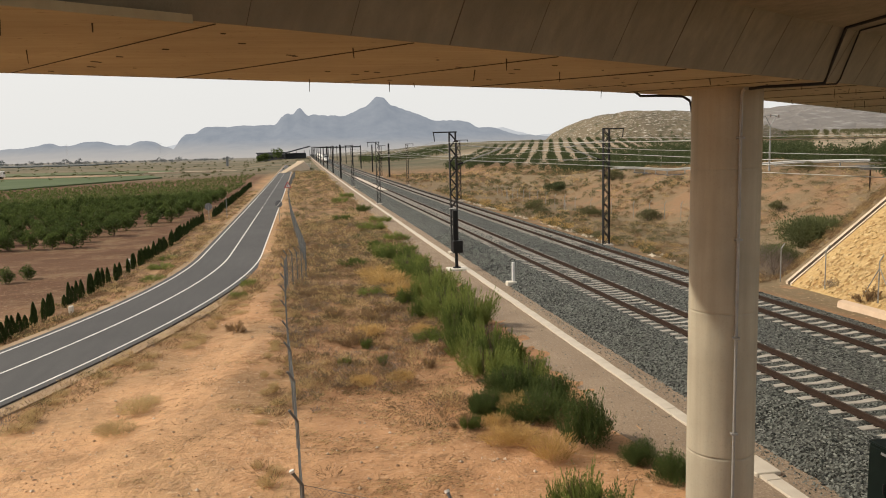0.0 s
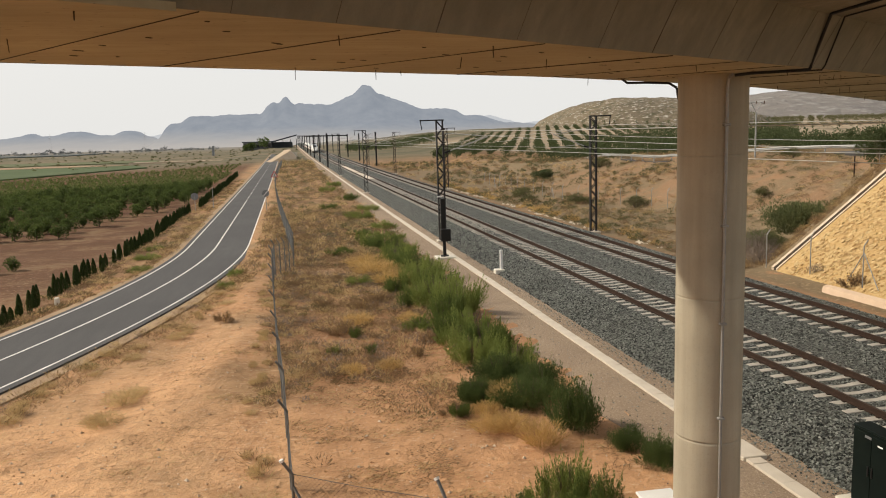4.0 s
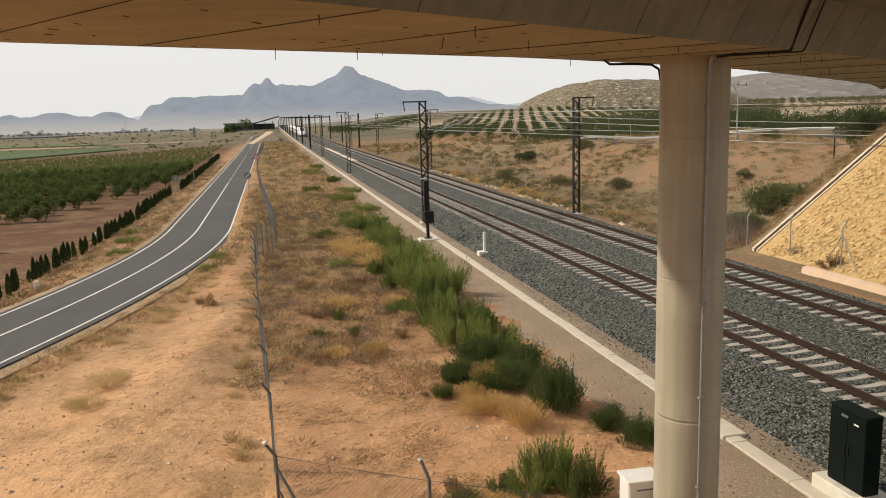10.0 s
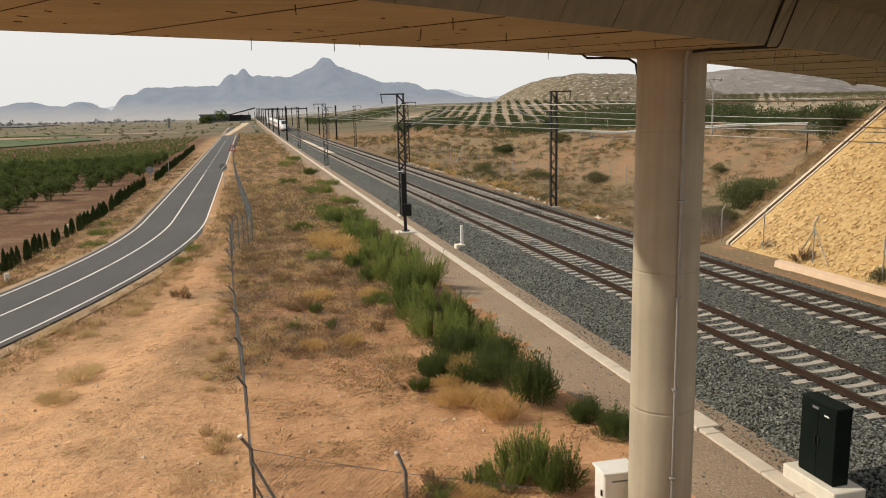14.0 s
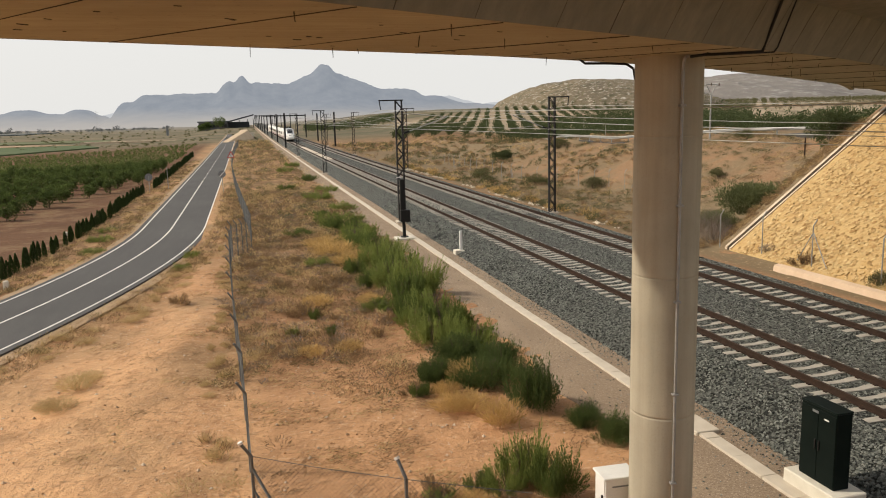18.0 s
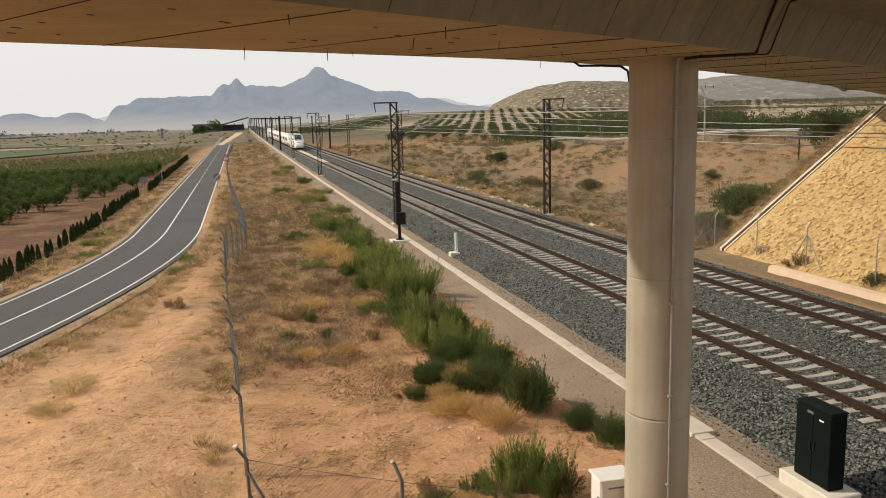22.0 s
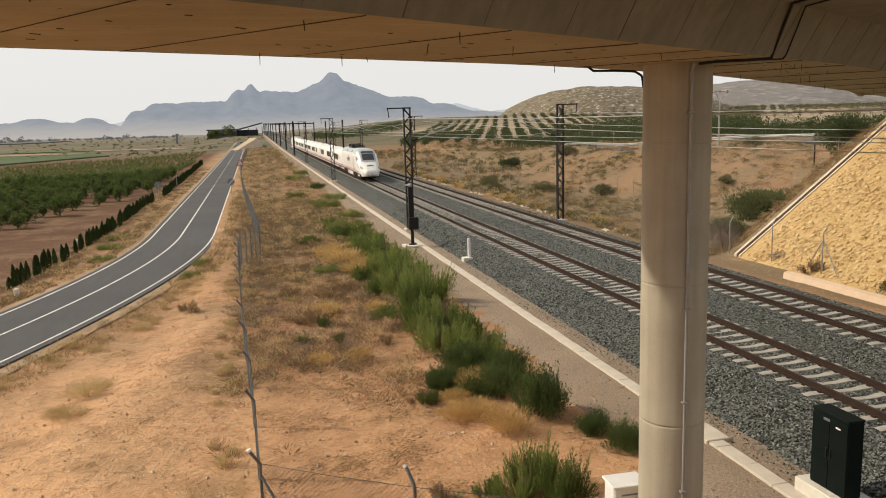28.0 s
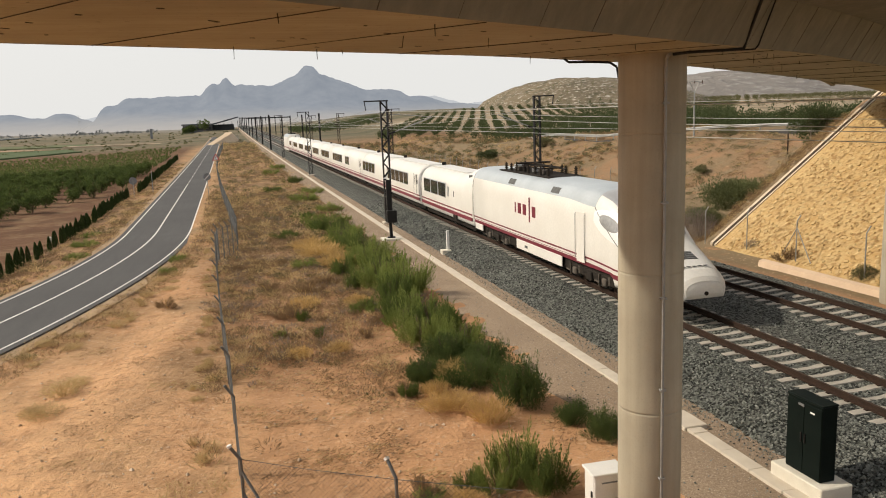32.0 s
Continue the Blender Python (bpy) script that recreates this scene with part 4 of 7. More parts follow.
def build_coach(parent, y0, length, windows, first=False, door=0.0):
    """One short articulated coach from y0 backwards."""
    c = part("coach", Geo().rings(([coach_ring(y0 + a, h) for a, h in ((0.0, 3.90), (0.12, 3.96), (0.7, 3.93), (1.3, 3.80), (2.0, 3.58), (2.6, 3.46), (3.2, COACH_H))] if first else [coach_ring(y0 + 0.0, COACH_H - 0.05, -0.05), coach_ring(y0 + 0.12, COACH_H)]) + [coach_ring(y0 + length - 0.12, COACH_H), coach_ring(y0 + length, COACH_H - 0.05, -0.05)]), CREAM, parent, "cream-white coach body", smooth=False)
    c.data.shade_smooth()
    part("roof_strip", Geo().box(0, y0 + length / 2 + (1.6 if first else 0), COACH_H + 0.005, 1.3, length - (4.0 if first else 0.8), 0.05, c=0.02), CREAM, c)
    if first:
        # the roof rises to the taller power car
        for s in (-1, 1):
            part("fairing_grille", Geo().box(s * 1.22, y0 + 0.9, 3.33, 0.06, 0.6, 0.3, c=0.01), GRILLE, c, "dark louvred grille")
    for s in (-1, 1):
        for z, h in ((0.98, 0.19), (1.255, 0.07)):
            part("stripe", Geo().box(s * (COACH_W - 0.012), y0 + length / 2, z, 0.05, length - 0.3, h), BURGUNDY, c, "burgundy stripe")
        at, count, wide = windows
        for i in range(count):
            yy = y0 + at + wide * (i + 0.5)
            win = part("window", Geo().box(s * (COACH_W - 0.004), yy, 2.22, 0.045, wide - 0.22, 0.88, c=0.018), DARKGLASS, c, "dark tinted window")
            part("window_frame", Geo().box(s * (COACH_W - 0.018), yy, 2.22, 0.05, wide - 0.12, 0.97, c=0.015), SILVER, win)
        if door:
            dy = y0 + door
            for e in (-0.42, 0.42):
                part("door_seam", Geo().box(s * (COACH_W - 0.001), dy + e, 1.9, 0.02, 0.03, 1.75), GRILLE, c)
            dr = part("door", Geo().box(s * (COACH_W - 0.012), dy, 1.9, 0.03, 0.80, 1.72, c=0.01), CREAM, c, "cream plug door")
            part("door_window", Geo().box(s * (COACH_W + 0.0), dy, 2.25, 0.02, 0.16, 0.66, c=0.008), DARKGLASS, dr)
            part("door_button", Geo().box(s * (COACH_W - 0.004), dy - 0.62, 2.2, 0.03, 0.28, 0.26), GRILLE, c, "small dark display beside the door")
        if first:
            part("service_hatch", Geo().box(s * (COACH_W - 0.006), y0 + 5.1, 2.2, 0.03, 0.34, 0.62, c=0.008), SILVER, c, "pale grey hatch")
            part("hatch_handle", Geo().box(s * (COACH_W - 0.002), y0 + 3.8, 2.15, 0.03, 0.10, 0.34, c=0.008), GRILLE, c)
            part("step_recess", Geo().box(s * (COACH_W - 0.03), y0 + 3.7, 0.72, 0.06, 0.75, 0.34, c=0.02), UNDER, c, "dark step recess")
    part("underframe", Geo().box(0, y0 + length / 2, 0.42, 2.3, length - 1.0, 0.36, c=0.05), UNDER, c, "dark underframe")
    part("bellows", Geo().rings([coach_ring(y0 + length - 0.02, COACH_H - 0.12, -0.09), coach_ring(y0 + length + 0.36, COACH_H - 0.12, -0.09)]), RUBBER, c, "dark rubber bellows")
    for s in (-1, 1):
        g = Geo()
        n = 18
        g.rings([[(s * (0.74 + t), y0 + length + 0.17 + r * math.cos(2 * math.pi * i / n), 0.44 + r * math.sin(2 * math.pi * i / n)) for i in range(n)] for r, t in ((0.40, 0.06), (0.44, 0.06), (0.44, -0.05), (0.47, -0.07))])
        part("wheel", g, RAILRUST, c)
        part("wheel_guard", Geo().box(s * 1.2, y0 + length + 0.17, 0.55, 0.18, 0.9, 0.5, c=0.05), UNDER, c)
    part("antenna", Geo().box(0.2, y0 + length - 0.4, COACH_H + 0.12, 0.25, 0.3, 0.25, c=0.03), UNDER, c)


PC_LEN, PITCH = 20.3, 12.6


def build_train():
    tr = thing("train", "cream-white passenger train with burgundy stripes and a duck-billed nose", "train", m=pose(TRACK_NEAR, 21.4, 0))
    build_power_car(tr, PC_LEN)
    y = PC_LEN + 0.2
    # start of the windows behind the coach's front end, their number and spacing, and the door
    plan = [((5.6, 3, 1.92), 0.0), ((3.8, 5, 1.62), 1.5), ((5.4, 4, 1.66), 0.0), ((9.0, 2, 1.5), 1.5)] + [((2.0, 5, 1.7), 11.2 if i % 2 else 0.0) for i in range(6)] + [((4.0, 3, 1.7), 1.5)]
    for i, (w, d) in enumerate(plan):
        build_coach(tr, y, PITCH - 0.35, w, first=(i == 0), door=d)
        y += PITCH
    # trailing power car, nose at the far end
    ys = sorted(set([0.0, 0.08, 0.25, 0.5, 0.9] + steps(1.1, 6.6, 12) + [PC_LEN]))
    n = 24
    tail = y + PC_LEN
    part("rear_body_shell", Geo().rings([[(-x, tail - yy, z) for x, yy, z in [hull(q, -1 + 2 * i / n) for i in range(n + 1)]] for q in ys]), CREAM, tr, "cream-white trailing power car", smooth=True)
    part("rear_roof", Geo().rings([[(-x, tail - yy, z) for x, yy, z in [hull(q, -0.45 + 0.9 * i / n, 0.008) for i in range(n + 1)]] for q in (6.0, 12.0, PC_LEN)], closed=False), TRAINROOF, tr)
    for s in (-1, 1):
        part("stripe", Geo().box(s * 1.475, y + 7.5, 0.98, 0.04, 14.5, 0.19), BURGUNDY, tr)
        part("skirt", Geo().box(s * 1.38, y + 9.0, 0.5, 0.06, 16, 0.45, c=0.02), CREAM, tr)
    part("rear_roof_gear", Geo().box(0, y + 6.5, 4.12, 1.4, 5.5, 0.25, c=0.08), UNDER, tr, "dark roof equipment")
    return tr


TRAIN = build_train()

# ---- electrification ----


def lattice(g, h, w, d, legs=0.07, pitch=0.52):
    """Two channel legs with zigzag lacing on both faces."""
    for s in (-1, 1):
        g.box(s * w / 2, 0, h / 2, legs, d, h)
    n = int(h / pitch)
    p = h / n
    for k in range(n):
        for yy in (-d / 2, d / 2):
            s = 1 if k % 2 else -1
            g.tube((s * w / 2, yy, k * p), (-s * w / 2, yy, (k + 1) * p), 0.032, n=4, caps=False)
    return g


def wire_sag(a, b, sag, r=0.012, n=8):
    a, b = Vector(a), Vector(b)
    pts = []
    for i in range(n + 1):
        t = i / n
        p = a.lerp(b, t)
        p.z -= 4 * sag * t * (1 - t)
        pts.append(p)
    g = Geo()
    q = (b - a).to_track_quat('Z', 'Y')
    rs = [[tuple(p + q @ Vector((r * math.cos(k * 2.0944), r * math.sin(k * 2.0944), 0))) for k in range(3)] for p in pts]
    return g.rings(rs)


MAST_Y = (-1.0, 55.6, 111.0, 166.0)
NEAR_X, FAR_X = 10.95, 22.75


def build_mast(x, y, s, h=8.75, material=BLACK, label="black lattice catenary mast on a concrete foot"):
    """A mast whose bracket reaches to the track on side s."""
    b = rise(y) - 0.6
    m = thing("catenary_mast", label, "mast", "masts along the line", pose(x, y, b))
    part("lattice_shaft", lattice(Geo(), h, 0.46, 0.30), material, m)
    part("footing", Geo().box(0, 0, -0.1, 0.9, 0.8, 0.35, c=0.04), PALE, m, "pale concrete footing")
    part("crossarm", Geo().box(-s * 0.55, 0, h + 0.03, 1.75, 0.12, 0.09), material, m, "steel crossarm")
    part("feeder_insulator", Geo().tube((-s * 1.38, 0, h), (-s * 1.30, 0, h - 0.62), 0.035, n=6), material, m)
    reach = abs((TRACK_NEAR if s > 0 else TRACK_FAR) - x)
    part("bracket_tube", Geo().tube((s * 0.25, 0, h - 2.35), (s * (reach - 0.1), 0, h - 1.25), 0.04), GALV, m, "grey inclined bracket tube")
    part("stay_tube", Geo().tube((s * 0.25, 0, h - 0.9), (s * (reach - 0.2), 0, h - 1.22), 0.022), GALV, m)
    part("registration_arm", Geo().tube((s * 1.0, 0, h - 2.05), (s * (reach + 0.2), 0, h - 2.25), 0.025), GALV, m)
    part("bracket_insulator", Geo().tube((s * 0.30, 0, h - 2.33), (s * 0.75, 0, h - 2.19), 0.075, n=8), material, m)
    return m


def build_panels():
    """Pale panels laid in the near track by the station throat."""
    w = thing("track_panels", "pale concrete panels laid between the rails", "track panels", kind="structure")
    for y0, y1 in ((138, 160), (166, 205)):
        y = y0
        while y < y1:
            part("panel", Geo().box(TRACK_NEAR, y + 1.1, rise(y) - 0.1, 1.15, 2.15, 0.12, c=0.02), PALE, w)
            y += 2.2


build_panels()


def build_line():
    for y in MAST_Y[1:]:
        build_mast(NEAR_X, y, 1)
    for y in MAST_Y[1:] + (221.0,):
        build_mast(FAR_X, y, -1, material=BLACK if y < 60 else RUSTBLACK, label="weathered lattice catenary mast across the tracks")
    # station throat: plain steel posts joined by portal beams
    for i in range(11):
        y = 214.0 + i * 50.0
        b = rise(y) - 0.5
        p = thing("portal_mast", "black steel portal over the station tracks", "gantry", "portals at the station", pose(0, y, b))
        for x in (NEAR_X, FAR_X + 1.5):
            part("post", Geo().box(x, 0, 4.6, 0.42, 0.42, 9.2, c=0.03), BLACK, p)
        if i > 1:
            part("portal_beam", Geo().box((NEAR_X + FAR_X + 1.5) / 2, 0, 8.7, FAR_X + 1.5 - NEAR_X, 0.3, 0.4, c=0.03), BLACK, p)
    # wires
    runs = [(-60.0, 55.6), (55.6, 111.0), (111.0, 166.0), (166.0, 214.0), (214.0, 264.0), (264.0, 314.0), (314.0, 364.0)]
    for name, x, h, sag in (("contact_wire", TRACK_NEAR, 5.95, 0.02), ("messenger_wire", TRACK_NEAR, 6.95, 0.75), ("contact_wire", TRACK_FAR, 5.95, 0.02), ("messenger_wire", TRACK_FAR, 6.95, 0.75),
                            ("feeder_wire", NEAR_X - 1.32, 7.5, 0.6), ("feeder_wire", FAR_X + 1.32, 7.5, 0.6)):
        w = thing(name, "thin overhead line strung between masts", "overhead wire", "overhead wires")
        for a, b in runs:
            part("span", wire_sag((x, a, h + rise(a)), (x, b, h + rise(b)), sag, 0.014 if a < 60 else 0.02), WIRE, w)
        if name == "messenger_wire":
            for a, b in runs[:4]:
                for i in range(1, 9):
                    t = i / 9
                    yy = a + (b - a) * t
                    zz = h + rise(yy) - 4 * sag * t * (1 - t)
                    part("dropper", Geo().tube((x, yy, 5.95 + rise(yy)), (x, yy, zz), 0.006, n=3), WIRE, w)


build_line()

# ---- plants ----
GREEN = leafy("shrub_green", (0.095, 0.135, 0.03), (0.15, 0.185, 0.05), (0.07, 0.095, 0.025))
GREENB = leafy("bright_shrub_green", (0.165, 0.225, 0.048), (0.26, 0.29, 0.085), (0.11, 0.145, 0.034))
OLIVE = leafy("olive_scrub", (0.085, 0.095, 0.04), (0.14, 0.14, 0.06), (0.10, 0.085, 0.042))
DARKLEAF = leafy("orchard_leaf", (0.042, 0.070, 0.018), (0.125, 0.16, 0.044), (0.034, 0.056, 0.016))
CYPRESS = leafy("cypress_leaf", (0.036, 0.062, 0.018), (0.062, 0.092, 0.028))
GROVE = leafy("grove_leaf", (0.042, 0.062, 0.022), (0.085, 0.105, 0.04), (0.05, 0.062, 0.026))
STRAW = leafy("dry_straw", (0.46, 0.33, 0.15), (0.56, 0.42, 0.215), (0.33, 0.225, 0.11))
BROWN = leafy("brown_dry_weed", (0.20, 0.13, 0.07), (0.30, 0.20, 0.105), (0.13, 0.085, 0.05))
PALEGRASS = leafy("pale_dry_grass", (0.46, 0.33, 0.16), (0.54, 0.42, 0.215), (0.34, 0.25, 0.12))
GREYTWIG = leafy("grey_twigs", (0.20, 0.16, 0.13), (0.28, 0.23, 0.19), (0.14, 0.11, 0.09))
BARK = plain("tree_bark", (0.11, 0.08, 0.055), (0.16, 0.12, 0.085), 5.0, 40.0, 0.9, 0.0, 0.5, 0.02)


def leaf(g, p, d, length, width, rnd):
    """One pointed leaf or spray from p along d."""
    side = Vector((rnd.uniform(-1, 1), rnd.uniform(-1, 1), rnd.uniform(-1, 1))).cross(d)
    if side.length < 1e-4:
        side = Vector((1, 0, 0))
    side = side.normalized() * width
    mid = p + d * length * 0.55
    g.add([tuple(p), tuple(mid + side), tuple(p + d * length), tuple(mid - side)], [(0, 1, 2, 3)])


def cloud(g, c, rx, ry, rz, n, length, width, rnd, up=0.5, shell=0.5, lumps=6):
    """Leaves gathered in lumps within an ellipsoid round c, so that its outline is uneven."""
    c = Vector(c)
    hubs = []
    for _ in range(lumps):
        v = Vector((rnd.gauss(0, 1), rnd.gauss(0, 1), rnd.gauss(0, 1))).normalized() * rnd.uniform(0.35, 0.8)
        hubs.append((v, rnd.uniform(0.32, 0.55)))
    for _ in range(n):
        h, r = rnd.choice(hubs)
        v = Vector((rnd.gauss(0, 1), rnd.gauss(0, 1), rnd.gauss(0, 1))).normalized()
        q = h + v * r * (shell + (1 - shell) * rnd.random())
        p = c + Vector((q.x * rx, q.y * ry, q.z * rz))
        if p.z < 0.01:
            p.z = rnd.uniform(0.01, 0.1)
        d = (v + Vector((0, 0, up)) + Vector((rnd.uniform(-.4, .4), rnd.uniform(-.4, .4), rnd.uniform(-.3, .3)))).normalized()
        leaf(g, p, d, length * rnd.uniform(0.6, 1.3), width * rnd.uniform(0.7, 1.3), rnd)
    return g


def spray(g, r, h, n, length, width, rnd, x=0.0, y=0.0, z=0.0, lean=0.5):
    """Upright stems that fan out from the root and carry slim leaves, like broom or saltbush."""
    for _ in range(n):
        a = rnd.uniform(0, 2 * math.pi)
        q = math.sqrt(rnd.random())
        f = rnd.random() ** 0.7
        top = h * (1 - 0.5 * q * q) * (0.8 + 0.5 * noise.noise(Vector((2.2 * math.cos(a) + q, 2.2 * math.sin(a), x + y + n))))
        p = Vector((x + r * q * (0.35 + 0.65 * f) * math.cos(a), y + r * q * (0.35 + 0.65 * f) * math.sin(a), z + top * f))
        d = Vector((math.cos(a) * q * lean, math.sin(a) * q * lean, 0.8)) + Vector((rnd.uniform(-.7, .7), rnd.uniform(-.7, .7), rnd.uniform(-.3, .3)))
        leaf(g, p, d.normalized(), length * rnd.uniform(0.5, 1.3), width * rnd.uniform(0.6, 1.3), rnd)
    return g


def sprigs(g, r, h, twigs, n, length, width, rnd):
    """A bush of several plumes, each a sheaf of slim stems set with small leaves, with a feathery outline."""
    plumes = max(4, twigs // 17)
    for k in range(plumes):
        a0 = rnd.uniform(0, 6.283)
        q0 = math.sqrt(rnd.random()) * 0.72 * r
        c = Vector((q0 * math.cos(a0), q0 * math.sin(a0), 0))
        high = h * rnd.uniform(0.55, 1.12) * (1.0 - 0.35 * (q0 / r) ** 2)
        wide = rnd.uniform(0.22, 0.42) * r
        lean = Vector((c.x * 0.35 + rnd.uniform(-.1, .1), c.y * 0.35 + rnd.uniform(-.1, .1), 0))
        for _ in range(17):
            a = rnd.uniform(0, 6.283)
            q = math.sqrt(rnd.random())
            hh = high * rnd.uniform(0.6, 1.12) * (1 - 0.3 * q * q)
            root = c + Vector((0.3 * wide * q * math.cos(a), 0.3 * wide * q * math.sin(a), 0))
            tip = c + lean + Vector((wide * q * math.cos(a), wide * q * math.sin(a), hh))
            axis = (tip - root).normalized()
            for _ in range(n):
                f = 0.03 + 0.97 * rnd.random() ** 0.75
                p = root.lerp(tip, f)
                p.z = hh * f ** 0.85
                w = 0.055 * (1.15 - f)
                p += Vector((rnd.gauss(0, w), rnd.gauss(0, w), rnd.gauss(0, w * 0.5)))
                p.z = max(0.01, p.z)
                d = axis * 1.1 + Vector((rnd.uniform(-.7, .7), rnd.uniform(-.7, .7), rnd.uniform(-.2, .6)))
                leaf(g, p, d.normalized(), length * rnd.uniform(0.6, 1.5), width * rnd.uniform(0.6, 1.4), rnd)
    return g


RB = random.Random(11)


def sprig_mesh(twigs, n, length, width, material):
    me = sprigs(Geo(), 1.0, 1.0, twigs, n, length, width, RB).mesh("foliage")
    me.materials.append(material)
    return me



def shrub_mesh(name, r, h, n, length, width, material, lean=0.5):
    me = spray(Geo(), r, h, n, length, width, RB, lean=lean).mesh(name)
    me.materials.append(material)
    return me


def stem_mesh(r, h, n=14):
    g = Geo()
    for i in range(n):
        a = RB.uniform(0, 6.28)
        q = RB.uniform(0.3, 0.9)
        g.tube((0.05 * math.cos(a), 0.05 * math.sin(a), -0.05), (r * q * 0.6 * math.cos(a), r * q * 0.6 * math.sin(a), h * 0.75), 0.014, 0.005, 4, False)
    me = g.mesh("stem")
    me.materials.append(BARK)
    return me


def straw_stems(material):
    me = stem_mesh(1.0, 1.0, 10).copy()
    me.materials.clear()
    me.materials.append(material)
    return me


def put_shrub(name, label, group, leaves, stems, x, y, scale, high, turn):
    t = new(name)
    t.empty_display_size = 0.1
    t.matrix_basis = pose(x, y, ground_z(x, y) - 0.02, 0, 0, turn)
    tagged(t, label, "shrub", group)
    for nm, me in (("foliage", leaves), ("stem", stems)):
        o = new(nm, me)
        o.parent = t
        o.scale = (scale, scale, high)
    return t


GREENS = [sprig_mesh(255, 62, 0.060, 0.0075, GREENB if i % 3 else GREEN) for i in range(6)]
DEEPGREEN = leafy("deep_shrub_green", (0.062, 0.092, 0.026), (0.115, 0.15, 0.045), (0.05, 0.07, 0.022))
ROUNDS = []
for i in range(3):
    g_ = sprigs(Geo(), 0.95, 0.92, 408, 30, 0.05, 0.008, RB)
    cloud(g_, (0, 0, 0.42), 0.95, 0.95, 0.46, 6000, 0.055, 0.009, RB, 0.9, 0.3, 22)
    m_ = g_.mesh("foliage")
    m_.materials.append(DEEPGREEN)
    ROUNDS.append(m_)
STEMS = [stem_mesh(1.0, 1.0) for _ in range(2)]
belt = [(6.9, 18.3, .78, 1.55), (6.3, 20.2, .75, 1.25), (7.0, 21.3, .7, 1.25), (6.1, 22.6, .8, 1.3), (6.9, 23.6, .75, 1.25), (5.8, 24.9, .8, 1.25), (6.5, 25.9, .9, 1.4), (5.8, 27.4, .8, 1.2),
        (6.6, 28.7, .9, 1.45), (6.0, 30.5, .9, 1.3), (6.8, 32.0, .95, 1.5), (6.3, 34.2, .95, 1.35), (6.9, 36.2, .95, 1.4), (6.4, 38.6, 1.0, 1.3), (7.0, 41.2, 1.1, 1.3), (6.7, 44.2, 1.1, 1.3),
        (6.3, 47.3, 1.1, 1.2), (7.0, 50.4, 1.2, 1.25), (6.2, 54.0, 1.2, 1.1), (7.0, 57.5, 1.2, 1.0), (5.3, 14.5, .62, 1.35), (5.7, 13.7, .6, 1.15), (4.8, 14.1, .42, .7), (7.75, 16.9, .48, .62), (8.0, 15.6, .5, .72), (5.05, 21.3, .42, .55)]
rb_ = random.Random(2)
belt += [(rb_.uniform(4.9, 7.3), rb_.uniform(20, 60), rb_.uniform(.35, .75), rb_.uniform(.5, 1.1)) for _ in range(34)]
for i, (x, y, r, h) in enumerate(belt):
    put_shrub("green_shrub", "bushy green shrub on the dirt beside the service path", "green shrubs by the path", (ROUNDS[i % 3] if 15 < y < 23 else GREENS[i % 6]), STEMS[i % 2], x, y, r * rb_.uniform(1.0, 1.35), h * rb_.uniform(0.8, 1.3), i * 77)
for x, y, r, h in ((7.9, 66, 1.2, .9), (6.6, 75, 1.3, 1.0), (8.3, 84, 1.2, .8), (5.2, 62, 1.0, .7), (4.4, 88, 1.2, .8), (7.4, 100, 1.4, .9), (5.4, 118, 1.5, 1.0), (7.6, 132, 1.5, .9), (3.6, 41, .9, .55), (3.1, 52, 1.0, .6), (-3.6, 41.8, .5, .5), (-3.3, 45.4, .6, .5), (-9.6, 55, .9, .5), (-10, 60, .8, .45), (-9.3, 50.0, .9, .4), (4.3, 20.1, .35, .45), (1.25, 27.4, .28, .4), (2.6, 27.1, .25, .45), (2.25, 29.6, .3, .45), (3.35, 14.2, .4, .3), (4.3, 14.5, .4, .4), (-0.9, 13.9, .35, .3), (5.2, 20.7, .45, .5)):
    put_shrub("low_shrub", "low dull-green shrub growing on dry earth", "low shrubs", GREENS[int(x * 7) % 6], STEMS[0], x, y, r, h, x * 90)

GOLD = leafy("golden_straw", (0.44, 0.27, 0.085), (0.68, 0.47, 0.19), (0.26, 0.165, 0.065))
GOLDSTEM = straw_stems(GOLD)
STRAWS = [shrub_mesh("foliage", 1.0, 1.0, 1500, 0.30, 0.010, GOLD, 1.1) for _ in range(2)] + [sprig_mesh(110, 30, 0.10, 0.010, BROWN)]
for i, (x, y, r, h, k) in enumerate(((5.75, 17.4, .6, .75, 0), (5.3, 18.6, .7, .5, 1), (5.75, 20.6, .55, .8, 0), (4.75, 18.7, .6, .5, 1), (4.6, 43.5, 1.5, 1.0, 0), (5.1, 40.0, 1.2, .9, 1), (4.3, 46.5, 1.3, .9, 0), (1.9, 30.3, .8, .65, 2), (2.5, 31.5, .7, .6, 1),
                                          (2.9, 34.5, .9, .6, 2), (3.8, 36.0, .9, .55, 2), (1.3, 35.5, .8, .5, 2), (-2.95, 33.2, .55, .55, 2), (3.0, 25.0, .5, .4, 1), (1.7, 24.7, .45, .45, 1), (4.7, 31.5, .6, .5, 0), (5.0, 28.2, .5, .45, 2), (4.2, 26.4, .4, .4, 2), (4.4, 12.9, .5, .4, 1), (2.8, 13.9, .5, .35, 2), (3.3, 14.6, .45, .35, 2), (3.9, 13.6, .5, .4, 1), (4.1, 20.4, .5, .35, 2), (5.0, 20.0, .5, .4, 1))):
    put_shrub("dry_shrub", "straw-coloured dry shrub on bare earth", "dry shrubs", STRAWS[k], GOLDSTEM, x, y, r, h, i * 61)
